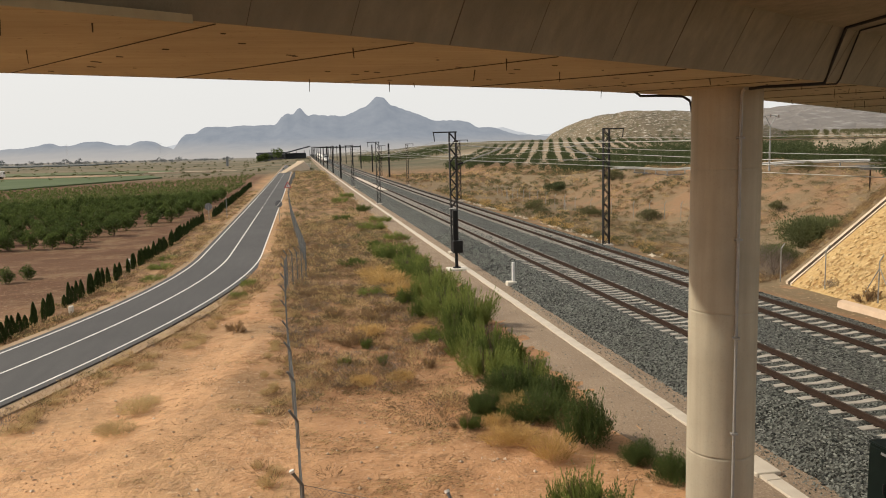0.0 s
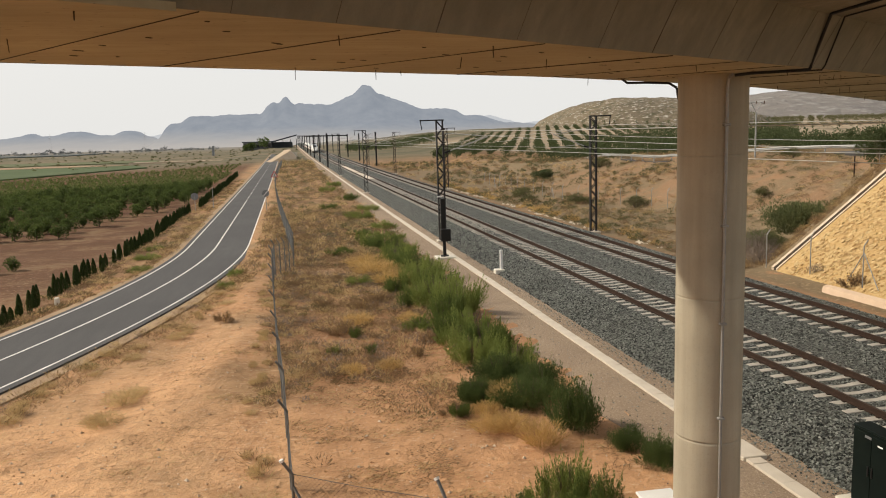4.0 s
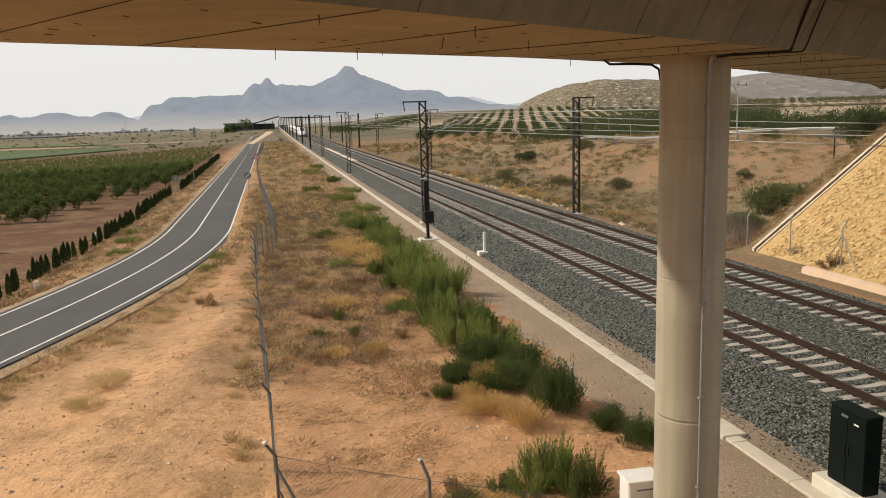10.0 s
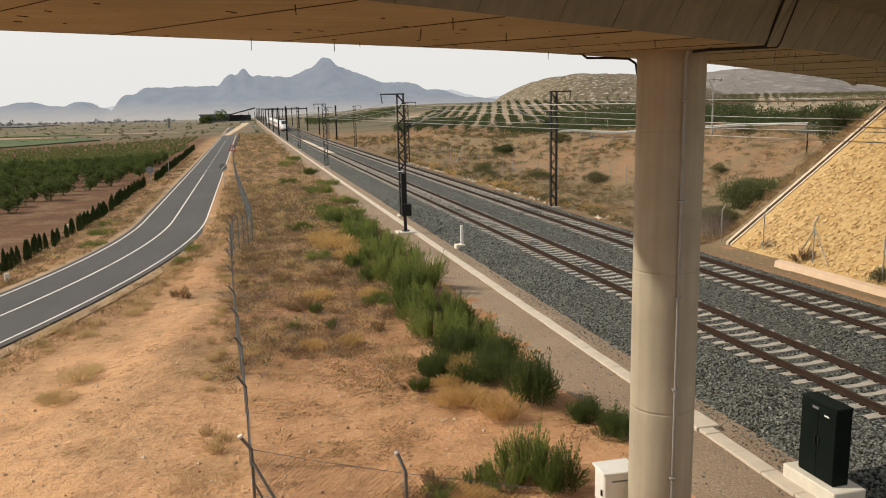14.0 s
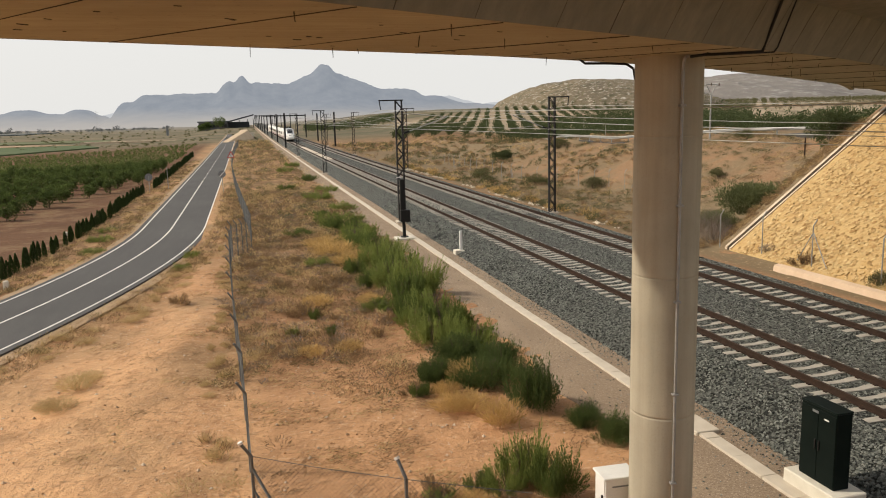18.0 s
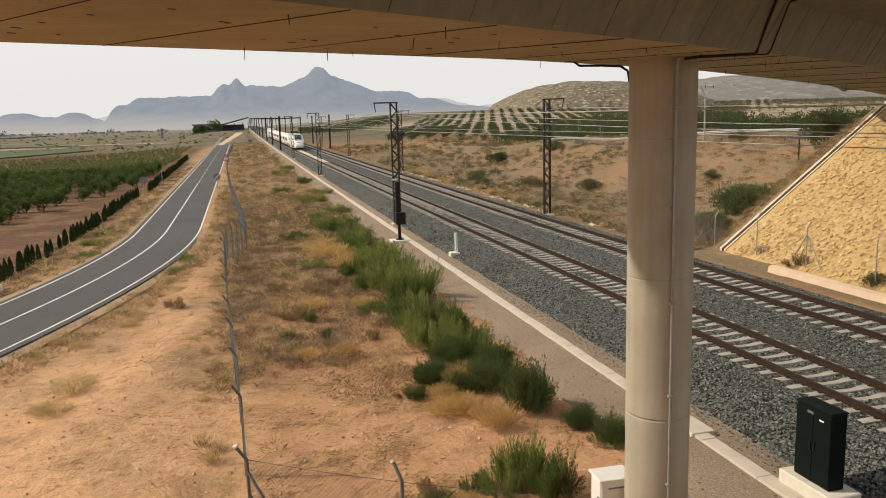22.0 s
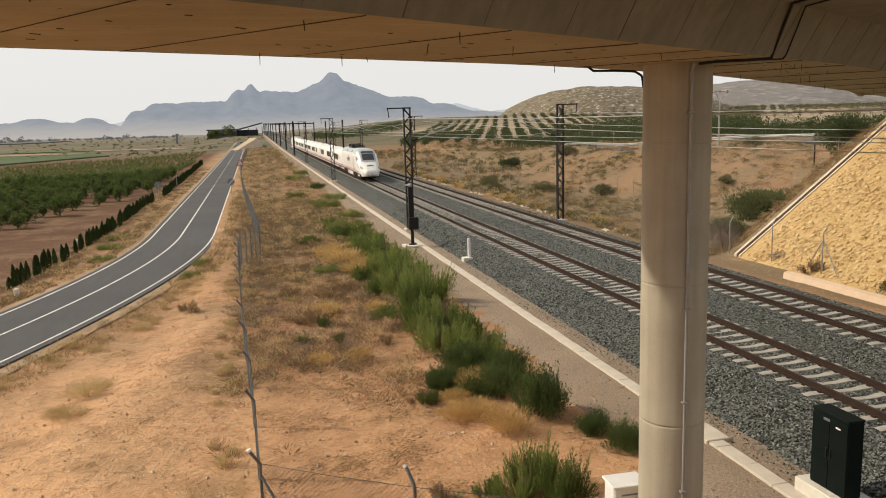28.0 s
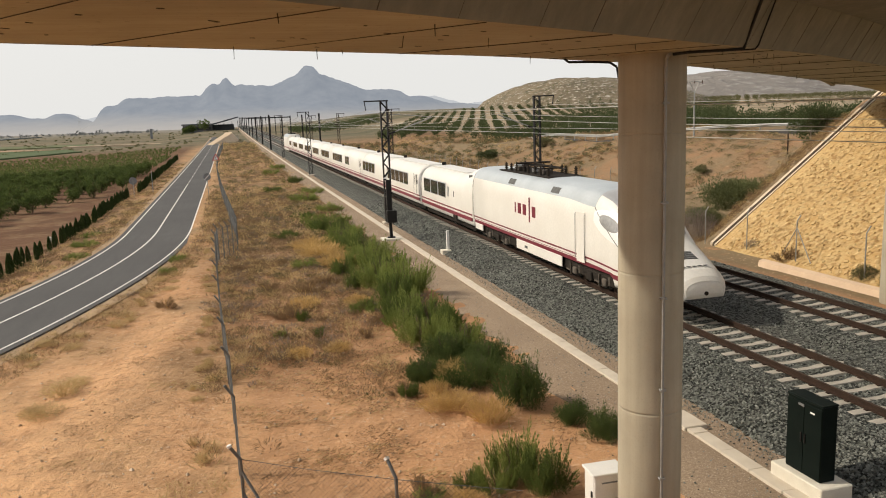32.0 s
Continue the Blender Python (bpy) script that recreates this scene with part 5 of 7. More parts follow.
PALES = shrub_mesh("foliage", 1.0, 1.0, 1700, 0.26, 0.007, PALEGRASS, 1.3)
PALESTEM = straw_stems(PALEGRASS)
rb_ = random.Random(19)
tufts = [(-5.2, 23.6, .62, .55), (-5.35, 21.8, .6, .42), (-4.9, 24.3, .4, .35), (-5.7, 22.2, .35, .3)]
tufts += [(rb_.uniform(-1.2, 0.8) + road_mid(y) + 4.4 * math.sqrt(1 + road_slope(y) ** 2), y, rb_.uniform(.22, .5), rb_.uniform(.15, .4)) for y in [23 + 0.85 * q for q in range(30)]]
tufts += [(rb_.uniform(-1.6, -0.5), rb_.uniform(17, 43), rb_.uniform(.15, .3), rb_.uniform(.15, .35)) for _ in range(40)]
for i, (x, y, r, h) in enumerate(tufts):
    put_shrub("grass_tussock", "pale olive-straw grass tussock on bare dirt", "grass tussocks", PALES, PALESTEM, x, y, r, h, i * 47)


def build_grass():
    """Dry grass and weeds over the verge, the bank and the strip by the line."""
    rnd = random.Random(5)
    kinds = (("dry_grass", STRAW, 1000), ("dry_weeds", BROWN, 3600), ("pale_grass", PALEGRASS, 1100))
    for name, material, n in kinds:
        g = Geo()
        done = tries = 0
        while done < n and tries < 70000:
            tries += 1
            y = 13 + 75 * rnd.random() ** 1.6
            x = rnd.uniform(-9.5, 8.0)
            if on_road(x, y, 0.3):
                continue
            west = x < -1.0
            dens = fbm(x + 40, y, 5.0, 2.0 if name == "dry_weeds" else 7.0)
            edge = abs(x - road_mid(y)) < 4.6 * math.sqrt(1 + road_slope(y) ** 2)
            if west and not edge and (y < 44 and dens < 0.55 or name == "dry_weeds"):
                continue
            if not west and (y < 24 and dens < 0.45 or y >= 24 and dens < (0.0 if name == 'dry_weeds' else 0.1)):
                continue
            if x > 7.6 and y < 60:
                continue
            z = ground_z(x, y)
            big = rnd.uniform(0.5, 1.25) * (1.25 if y > 40 else 1.0)
            spray(g, 0.22 * big, 0.20 * big, 13 if y < 45 else 9, 0.16 * big, 0.007 if y < 40 else 0.011, rnd, x, y, z, 1.0)
            done += 1
        tagged(part(name, g, material, kind="stuff"), "thin dry grass over the reddish earth", "grass")
    # dead weeds and straw in clumps on the strip between fence and path
    for name, material, n, wide, label in (("weed_clumps", BROWN, 1250, 0.34, "brown dead weeds in clumps"), ("straw_clumps", STRAW, 620, 0.36, "straw-coloured dry weeds in clumps"), ("green_weeds", OLIVE, 420, 0.26, "low dull-green weeds"), ("grey_twigs", GREYTWIG, 500, 0.34, "grey dead twigs on the earth")):
        g = Geo()
        done = tries = 0
        while done < n and tries < 40000:
            tries += 1
            y = 17 + 66 * rnd.random() ** 1.1
            x = rnd.uniform(-1.3, 7.2)
            if rnd.random() < 0.2:
                x = rnd.uniform(-9.0, -1.3)
                if on_road(x, y, 0.4) or abs(x - road_mid(y)) > 4.3:
                    continue
            elif fbm(x, y, 3.2, 5.0) + 0.06 * min(8, y - 25) < 0.0 or (x > 4.6 and y < 19):
                continue
            s = rnd.uniform(0.5, 1.4) * wide
            spray(g, s, s * rnd.uniform(0.5, 0.95), 58 if y < 45 else 34, 0.45 * s, 0.009 if y < 40 else 0.014, rnd, x, y, ground_z(x, y), 1.1)
            done += 1
        tagged(part(name, g, material, kind="stuff"), label, "weeds")
    # loose stones
    g = Geo()
    for _ in range(9000):
        y = 12 + 40 * rnd.random() ** 1.5
        x = rnd.uniform(-8, 8)
        if on_road(x, y, 0.2):
            continue
        s = rnd.uniform(0.008, 0.022) * (2.8 if rnd.random() < 0.08 else 1.0)
        rock(g, (x, y, ground_z(x, y) + s * 0.3), s, rnd)
    tagged(part("loose_stones", g, RUBBLE, kind="stuff"), "pale stones scattered on the earth", "stones")


def rock(g, p, s, rnd):
    vs = []
    for d in ((1, 0, 0), (0, 1, 0), (-1, 0, 0), (0, -1, 0), (0, 0, 1), (0, 0, -1)):
        q = s * rnd.uniform(0.6, 1.25)
        vs.append((p[0] + d[0] * q + rnd.uniform(-.3, .3) * s, p[1] + d[1] * q + rnd.uniform(-.3, .3) * s, p[2] + d[2] * q * 0.8))
    g.add(vs, [(0, 1, 4), (1, 2, 4), (2, 3, 4), (3, 0, 4), (1, 0, 5), (2, 1, 5), (3, 2, 5), (0, 3, 5)])


build_grass()


def build_litter():
    """Flat dead stalks, low wisps of grass and clods, which break up the bare earth."""
    rnd = random.Random(71)
    kinds = (("dead_stalks", BROWN, 3600, 0.8, "brown dead stalks lying on the earth"), ("straw_wisps", PALEGRASS, 2200, 1.0, "low wisps of pale straw"), ("dark_litter", BROWN, 1800, 0.7, "grey-brown plant litter on the earth"))
    for name, material, n, size, label in kinds:
        g = Geo()
        done = tries = 0
        while done < n and tries < 60000:
            tries += 1
            y = 12.5 + 40 * rnd.random() ** 1.35
            x = rnd.uniform(-8.5, 7.6)
            if on_road(x, y, 0.25):
                continue
            d = fbm(x * 0.7, y, 1.6, 3.0 + size) + 0.6 * fbm(x, y, 5.0, 9.0)
            strip = x > -0.9
            if d < (0.05 if strip and y > 19 else 0.42):
                continue
            z = ground_z(x, y)
            for _ in range(rnd.randint(5, 10)):
                a = rnd.gauss(0.2, 0.9)
                p = Vector((x + rnd.gauss(0, 0.13), y + rnd.gauss(0, 0.07), z + rnd.uniform(0.004, 0.03)))
                v = Vector((math.cos(a), math.sin(a), rnd.uniform(0.02, 0.5))).normalized()
                leaf(g, p, v, size * rnd.uniform(0.05, 0.17), 0.006, rnd)
            done += 1
        tagged(part(name, g, material, kind="stuff"), label, "litter")
    clods = Geo()
    for _ in range(3800):
        y = 12.5 + 34 * rnd.random() ** 1.3
        x = rnd.uniform(-8.5, 7.6)
        if on_road(x, y, 0.25) or fbm(x, y, 1.3, 12.0) < 0.05:
            continue
        q = rnd.uniform(0.012, 0.036)
        rock(clods, (x, y, ground_z(x, y) + q * 0.2), q, rnd)
    tagged(part("earth_clods", clods, stones_mat("earth_clod", (0.30, 0.155, 0.075), (0.50, 0.29, 0.15)), kind="stuff"), "reddish clods of earth", "clods")
    # verge between the lane and the cypresses
    for name, material, n, label in (("verge_straw", STRAW, 520, "straw-coloured verge grass"), ("verge_weeds", BROWN, 700, "brown dry verge weeds"), ("verge_green", OLIVE, 230, "dull-green verge weeds")):
        g = Geo()
        for _ in range(n):
            y = 33 + 130 * rnd.random() ** 1.5
            ln = math.sqrt(1 + road_slope(y) ** 2)
            x = rnd.uniform(cypress_x(y) - 1.2, road_mid(y) - 3.0 * ln)
            if fbm(x, y, 4.0, 14.0) < -0.25:
                continue
            q = rnd.uniform(0.18, 0.42)
            spray(g, q, q * rnd.uniform(0.5, 1.0), 40, 0.45 * q, 0.016, rnd, x, y, ground_z(x, y), 1.0)
        tagged(part(name, g, material, kind="stuff"), label, "grass")


def cypress_x(y):
    return table(((34, -13.5), (43, -13.0), (50, -12.2), (58, -11.5), (90, -11.4), (100, -10.6), (186, -11.3)), y)


build_litter()


def build_ballast_stones():
    rnd = random.Random(9)
    g = Geo()
    prof = [(10.95, -0.75), (11.3, -0.60), (11.72, -0.45), (12.2, -0.3), (12.75, -0.2), (13.2, -0.19), (16.0, -0.19), (17.05, -0.27), (18.1, -0.19), (20.9, -0.19), (21.4, -0.22), (22.0, -0.45), (22.9, -0.72)]
    for _ in range(95000):
        y = 10 + 56 * rnd.random() ** 1.8
        x = rnd.uniform(10.95, 22.9)
        if x > 16 and rnd.random() < 0.35:
            continue
        z = table(prof, x)
        if abs(x - TRACK_NEAR) < 1.35 or abs(x - TRACK_FAR) < 1.35:
            ph = ((y - 9.0 - (0.1 if x < 17 else 0.3)) / 0.6) % 1
            if ph < 0.25 or ph > 0.75:
                continue
            z -= 0.02
        rock(g, (x, y, z + rise(y) + rnd.uniform(-0.01, 0.02)), rnd.uniform(0.024, 0.052) * (1 + max(0, y - 25) * 0.012), rnd)
    for _ in range(3400):
        y = 10 + 50 * rnd.random() ** 1.5
        x = 11.0 - abs(rnd.gauss(0, 0.28)) if rnd.random() < 0.6 else rnd.uniform(7.6, 10.7)
        rock(g, (x, y, FLOOR + 0.04), rnd.uniform(0.012, 0.032), rnd)
    tagged(part("ballast_stones", g, STONES, kind="stuff"), "grey angular ballast stones", "stones")


build_ballast_stones()

# ---- orchard and cypress hedge west of the road ----


def tree_meshes(seed, h, r, n):
    rnd = random.Random(seed)
    trunk = Geo().tube((0, 0, -0.1), (0.03, 0, h * 0.3), 0.07, 0.05, 7)
    for i in range(6):
        a = i * 1.05 + rnd.uniform(-.3, .3)
        trunk.tube((0.03, 0, h * 0.32), (r * 0.6 * math.cos(a), r * 0.6 * math.sin(a), h * rnd.uniform(0.55, 0.8)), 0.035, 0.012, 5, False)
    a = trunk.mesh("trunk")
    a.materials.append(BARK)
    c = cloud(Geo(), (0, 0, h * 0.54), r, r, h * 0.5, n, 0.17, 0.045, rnd, 0.35, 0.5, 12).mesh("crown")
    c.materials.append(DARKLEAF)
    return a, c


TREES = [tree_meshes(30 + i, 1.85, 0.92, 1500) for i in range(4)]


def orchard_edge(y):
    return -20.0 + 0.25 * (y - 78) if y < 108 else -12.6 - 0.012 * (y - 108)


FARLEAF = leafy("far_orchard_leaf", (0.055, 0.085, 0.022), (0.15, 0.18, 0.055), (0.045, 0.066, 0.02))


def build_orchard():
    rnd = random.Random(13)
    spots = []
    for r in range(50):
        y = 66.0 + r * 4.5
        for c in range(72):
            x = -12.0 - c * 1.75
            if x > orchard_edge(y) or y > 276 + 1.1 * (x + 14) or x < -0.40 * y - 8 or rnd.random() < 0.03:
                continue
            if y < 74 and x > -30:
                continue
            spots.append((x + rnd.uniform(-.3, .3), y + rnd.uniform(-.3, .3)))
    spots.sort(key=lambda p: p[1] - 0.3 * p[0])
    near, far = spots[:260], spots[260:]
    for i, (x, y) in enumerate(near):
        t = new("orchard_tree")
        t.empty_display_size = 0.1
        t.matrix_basis = pose(x, y, ground_z(x, y), 0, 0, rnd.uniform(0, 360))
        tagged(t, "leafy dark-green orchard tree on red soil", "tree", "orchard trees")
        k = rnd.uniform(0.78, 1.0)
        for nm, me in zip(("trunk", "crown"), TREES[i % 4]):
            o = new(nm, me)
            o.parent = t
            o.scale = (k, k, k * rnd.uniform(0.9, 1.1))
    g = Geo()
    for x, y in far:
        k = rnd.uniform(0.75, 1.05) * (0.78 if y < 150 else 0.58 if y < 190 else 0.42)
        z = ground_z(x, y)
        h = len(g.v)
        cloud(g, (0, 0, 1.0 * k), 1.15 * k, 1.15 * k, 0.95 * k, 84, 0.4 * k, 0.15 * k, rnd, 0.3, 0.45, 7)
        g.v[h:] = [(a + x, b + y, c + z) for a, b, c in g.v[h:]]
        g.tube((x, y, z - 0.1), (x, y, z + 0.8 * k), 0.06, n=4, caps=False)
    tagged(part("far_orchard", g, FARLEAF, kind="stuff"), "rows of orchard trees on red soil", "orchard")
    for x, y, k in ((-19.7, 55.5, 0.55), (-18.7, 56.6, 0.5)):
        t = new("young_tree")
        t.matrix_basis = pose(x, y, ground_z(x, y))
        tagged(t, "young leafy tree on ploughed red soil", "tree", "orchard trees")
        for nm, me in zip(("trunk", "crown"), TREES[0]):
            o = new(nm, me)
            o.parent = t
            o.scale = (k * 1.2, k * 1.2, k)


build_orchard()


def build_cypresses():
    rnd = random.Random(17)
    meshes = []
    for _ in range(3):
        g = Geo()
        for _ in range(1500):
            f = rnd.random()
            rad = (0.235 * (1 - f ** 3.4) * (0.8 + 0.2 * min(1, f * 5)) + 0.015) * rnd.uniform(0.6, 1.05)
            a = rnd.uniform(0, 6.283)
            p = Vector((rad * math.cos(a), rad * math.sin(a), 0.05 + 0.93 * f))
            leaf(g, p, Vector((0.45 * math.cos(a) + rnd.uniform(-.4, .4), 0.45 * math.sin(a) + rnd.uniform(-.4, .4), 1)).normalized(), 0.10, 0.022, rnd)
        me = g.mesh("crown")
        me.materials.append(CYPRESS)
        meshes.append(me)
    tg = Geo().tube((0, 0, -0.1), (0, 0, 0.5), 0.03, 0.02, 6).mesh("trunk")
    tg.materials.append(BARK)
    y = 34.0
    while y < 186:
        x = cypress_x(y) + rnd.uniform(-.12, .12)
        h = rnd.uniform(0.98, 1.3) * (0.75 if rnd.random() < 0.15 else 1.0)
        gap = 92 < y < 97.5 or (y < 62 and rnd.random() < 0.06)
        if not gap:
            t = new("cypress")
            t.empty_display_size = 0.1
            t.matrix_basis = pose(x, y, ground_z(x, y) - 0.02, rnd.uniform(-2, 2), rnd.uniform(-2, 2), rnd.uniform(0, 360))
            tagged(t, "young dark-green columnar cypress by the road", "tree", "cypress hedge")
            for nm, me in (("crown", rnd.choice(meshes)), ("trunk", tg)):
                o = new(nm, me)
                o.parent = t
                o.scale = (0.54, 0.54, h)
        y += rnd.uniform(0.5, 0.78)


build_cypresses()

# ---- east side: fill, bank, road, hill ----


def fill_mat():
    k = Mat("golden_rubble_facing", 0.9, 0.0, 0.15)
    c = k.mix(k.noise(0.5, 5.0), (0.42, 0.26, 0.10), (0.50, 0.35, 0.16))
    vor = k.n("ShaderNodeTexVoronoi", Scale=4.5, Vector=k.co)
    bw = k.n("ShaderNodeRGBToBW", i0=vor.outputs["Color"])
    c = k.mix(k.math('MULTIPLY', bw.outputs[0], 0.45), c, (0.56, 0.42, 0.22))
    c = k.mix(k.noise(6.0, 4.0, None, 0.6, (0.52, 0.72)), c, (0.25, 0.14, 0.05))
    k.color(c).bump(vor.outputs["Distance"], 0.6, 0.06)
    return k.m


FILL = fill_mat()
FILLSTONE = stones_mat("golden_facing_stone", (0.33, 0.195, 0.075), (0.60, 0.44, 0.22))


GUTTER = plain("dusty_gutter_concrete", (0.66, 0.55, 0.42), (0.54, 0.43, 0.31), 1.0, 25.0, 0.9)


def gutter_y(x):
    return 36.0 + 0.165 * (x - 25.0)


def build_fill():
    xs = axis_values([(24.9, 38.2, 0.5)])
    g = Geo()
    ys_n = 60
    vs = []
    for x in xs:
        for i in range(ys_n + 1):
            y = -10 + (gutter_y(x) + 10) * i / ys_n
            vs.append((x, y, FLOOR + fill_plane(x) + 0.03 * fbm(x, y, 0.8)))
    n = ys_n + 1
    g.add(vs, [(j * n + i, (j + 1) * n + i, (j + 1) * n + i + 1, j * n + i + 1) for j in range(len(xs) - 1) for i in range(ys_n)])
    face = tagged(part("fill_slope", g, FILL, smooth=True, kind="structure"), "golden rubble-faced slope of the overpass fill", "slope")
    # facing stones
    rnd = random.Random(3)
    shapes = []
    for _ in range(4):
        q = Geo()
        n = 7
        a0 = [2 * math.pi * i / n + rnd.uniform(-.2, .2) for i in range(n)]
        rr = [rnd.uniform(0.7, 1.1) for _ in range(n)]
        q.rings([[(0.17 * r * math.cos(a), 0.12 * r * math.sin(a), -0.03) for a, r in zip(a0, rr)], [(0.15 * r * math.cos(a), 0.10 * r * math.sin(a), 0.035 + rnd.uniform(-.01, .02)) for a, r in zip(a0, rr)]])
        me = q.mesh("facing_stone")
        me.materials.append(FILLSTONE)
        shapes.append(me)
    far = Geo()
    for i in range(5200):
        x = 25.0 + 12.5 * rnd.random()
        y = gutter_y(x) - 0.5 - 17.0 * rnd.random()
        z = FLOOR + fill_plane(x)
        if i < 300 and y > 22:
            o = piece("facing_stone", rnd.choice(shapes), face, Matrix.Translation((x, y, z)) @ Matrix.Rotation(-math.atan(0.62), 4, 'Y') @ Matrix.Rotation(rnd.uniform(0, 6.28), 4, 'Z'))
            continue
        s = rnd.uniform(0.04, 0.13)
        vs = []
        for dx, dy in ((1, .2), (.4, .9), (-.7, .8), (-1, -.1), (-.3, -.9), (.7, -.7)):
            px, py = x + dx * s * rnd.uniform(.7, 1.2), y + dy * s * rnd.uniform(.7, 1.2)
            vs.append((px, py, FLOOR + fill_plane(px) + rnd.uniform(0.0, 0.05)))
        vs.append((x + rnd.uniform(-.5, .5) * s, y + rnd.uniform(-.5, .5) * s, z + rnd.uniform(0.03, 0.1)))
        far.add(vs, [(a, (a + 1) % 6, 6) for a in range(6)])
    part("small_facing_stones", far, FILLSTONE, face, kind="stuff")
    # concrete gutter down the edge
    a, b = Vector((25.0, gutter_y(25.0) + 0.2, FLOOR + fill_plane(25.0))), Vector((38.0, gutter_y(38.0) + 0.2, FLOOR + fill_plane(38.0)))
    gut = thing("slope_gutter", "pale concrete gutter down the edge of the fill", "gutter", kind="structure")
    d = Vector((0.0, 1.0, 0.0))
    # the near-black middle strip paints the shade lying in the groove
    for o0, o1, mat_, lift in ((-0.2, -0.08, GUTTER, 0.06), (-0.08, 0.1, STAIN_AND_SHADE, 0.02), (0.1, 0.3, GUTTER, 0.105)):
        g = Geo()
        r = []
        for p in (a, b):
            r.append([tuple(p + d * o0 + Vector((0, 0, -.1))), tuple(p + d * o0 + Vector((0, 0, lift))), tuple(p + d * o1 + Vector((0, 0, lift))), tuple(p + d * o1 + Vector((0, 0, -.1)))])
        part("gutter_edge" if lift > 0.1 else "gutter_bed", g.rings(r), mat_, gut)
    # ditch kerb at the toe
    dm = plain("pale_pink_concrete", (0.66, 0.50, 0.36), (0.56, 0.41, 0.29), 1.5, 30.0, 0.85)
    g = Geo().rings([[(24.0, y, FLOOR - 0.05), (24.06, y, FLOOR + 0.26 + 0.03 * fbm(1, y, 2.0)), (24.3, y, FLOOR + 0.33 + 0.03 * fbm(4, y, 2.0)), (24.5, y, FLOOR + 0.28), (24.6, y, FLOOR - 0.05)] for y in axis_values([(-6, 31.2, 1.2)])])
    tagged(part("ditch_lining", g, dm, kind="structure"), "pale concrete ditch lining at the slope's foot", "ditch")


build_fill()


def fence_post(x, y, z, h, strut=False, bent=True, label="bent-topped grey steel fence post"):
    t = thing("fence_post", label, "fence post", "fence posts", pose(x, y, z))
    pts = [(0, 0, -0.1), (0, 0, h - 0.3)]
    if bent:
        pts.append((0.16, -0.05, h))
    part("tube", Geo().pipe(pts, 0.028, 7), GALV, t)
    if strut:
        part("strut", Geo().tube((0, -0.02, h - 0.6), (0.15, 1.15, 0.0), 0.022), GALV, t)
        part("strut", Geo().tube((0, -0.02, h - 0.6), (-0.15, -1.15, 0.0), 0.022), GALV, t)
    return t


for y, st in ((44.0, False), (40.6, False), (37.2, False), (33.6, False), (30.0, True), (25.9, False), (22.0, False)):
    fence_post(25.15, y, ground_z(25.15, y) + (0.28 if y < 37 else 0), 2.1, st)
for i in range(24):
    y = 47 + i * 3.2
    x = table(((47, 28), (56, 32), (66, 34.4), (75, 34.3), (84, 31.2), (100, 30.5), (125, 31)), y)
    fence_post(x, y, ground_z(x, y), 1.9, i % 8 == 5)

# scrub over the east side
BUSHA = [cloud(Geo(), (0, 0, 0.48), 1.0, 1.0, 0.5, 4200, 0.09, 0.013, RB, 0.7, 0.4, 12).mesh("foliage") for _ in range(2)]
for m_ in BUSHA:
    m_.materials.append(OLIVE)
BUSHB = cloud(Geo(), (0, 0, 0.5), 1.0, 1.0, 0.52, 9000, 0.07, 0.014, RB, 0.5, 0.4, 16).mesh("foliage")
BUSHB.materials.append(GROVE)
BUSHC = cloud(Geo(), (0, 0, 0.40), 1.0, 1.0, 0.52, 15000, 0.07, 0.010, RB, 0.9, 0.3, 34).mesh("foliage")
BUSHC.materials.append(leafy("grey_green_bush", (0.10, 0.12, 0.045), (0.16, 0.175, 0.075), (0.08, 0.09, 0.04)))
TWIGS = shrub_mesh("foliage", 1.0, 1.0, 1300, 0.26, 0.006, GREYTWIG, 1.0)
for x, y, r, h, me, lab in ((31.9, 43.6, 2.3, 2.7, BUSHC, "rounded olive-green bush on the dry bank"), (29.3, 43.6, 1.3, 1.5, BUSHC, "rounded olive-green bush on the dry bank"), (38.6, 44.6, 2.0, 2.9, BUSHB, "dark green bush at the top of the slope"), (27.2, 41.0, 1.2, 1.7, TWIGS, "leafless grey thorn bush"),
                            (26.2, 39.2, 1.0, 1.2, TWIGS, "leafless grey thorn bush"), (28.6, 43.5, 1.2, 1.3, TWIGS, "leafless grey thorn bush"), (25.5, 33.6, .5, .55, TWIGS, "dry brown weed at the slope's foot"), (25.3, 30.6, .9, .8, STRAWS[2], "dry brown weed at the slope's foot"),
                            (25.2, 26.0, .7, .7, BUSHA[1], "low green weed at the slope's foot"), (25.2, 24.6, .6, .8, BUSHA[1], "low green weed at the slope's foot"), (28.6, 47.0, 1.3, 1.0, GREENS[1], "low green bush on the bank"),
                            (47.5, 66.5, 1.1, .9, BUSHA[1], "olive bush by the guard rail"), (36, 62, 1.3, 1.0, BUSHA[0], "olive bush on the bank"), (38.5, 57.5, .9, .8, BUSHA[1], "olive bush on the bank"), (34, 72, 1.6, 1.3, BUSHA[0], "olive bush on the bank"), (31, 80, 1.5, 1.1, BUSHA[1], "olive bush on dry ground"),
                            (28.5, 92, 1.6, 1.3, BUSHA[0], "olive bush on dry ground"), (26.5, 84, 1.2, .8, BUSHA[1], "olive bush on dry ground"), (44, 105, 1.8, 1.5, BUSHA[0], "olive bush on dry ground"), (40, 118, 2.0, 1.6, BUSHB, "dark bush on dry ground")):
    put_shrub("bush", lab, "bushes east of the line", me, STEMS[0], x, y, r, h, x * 37)


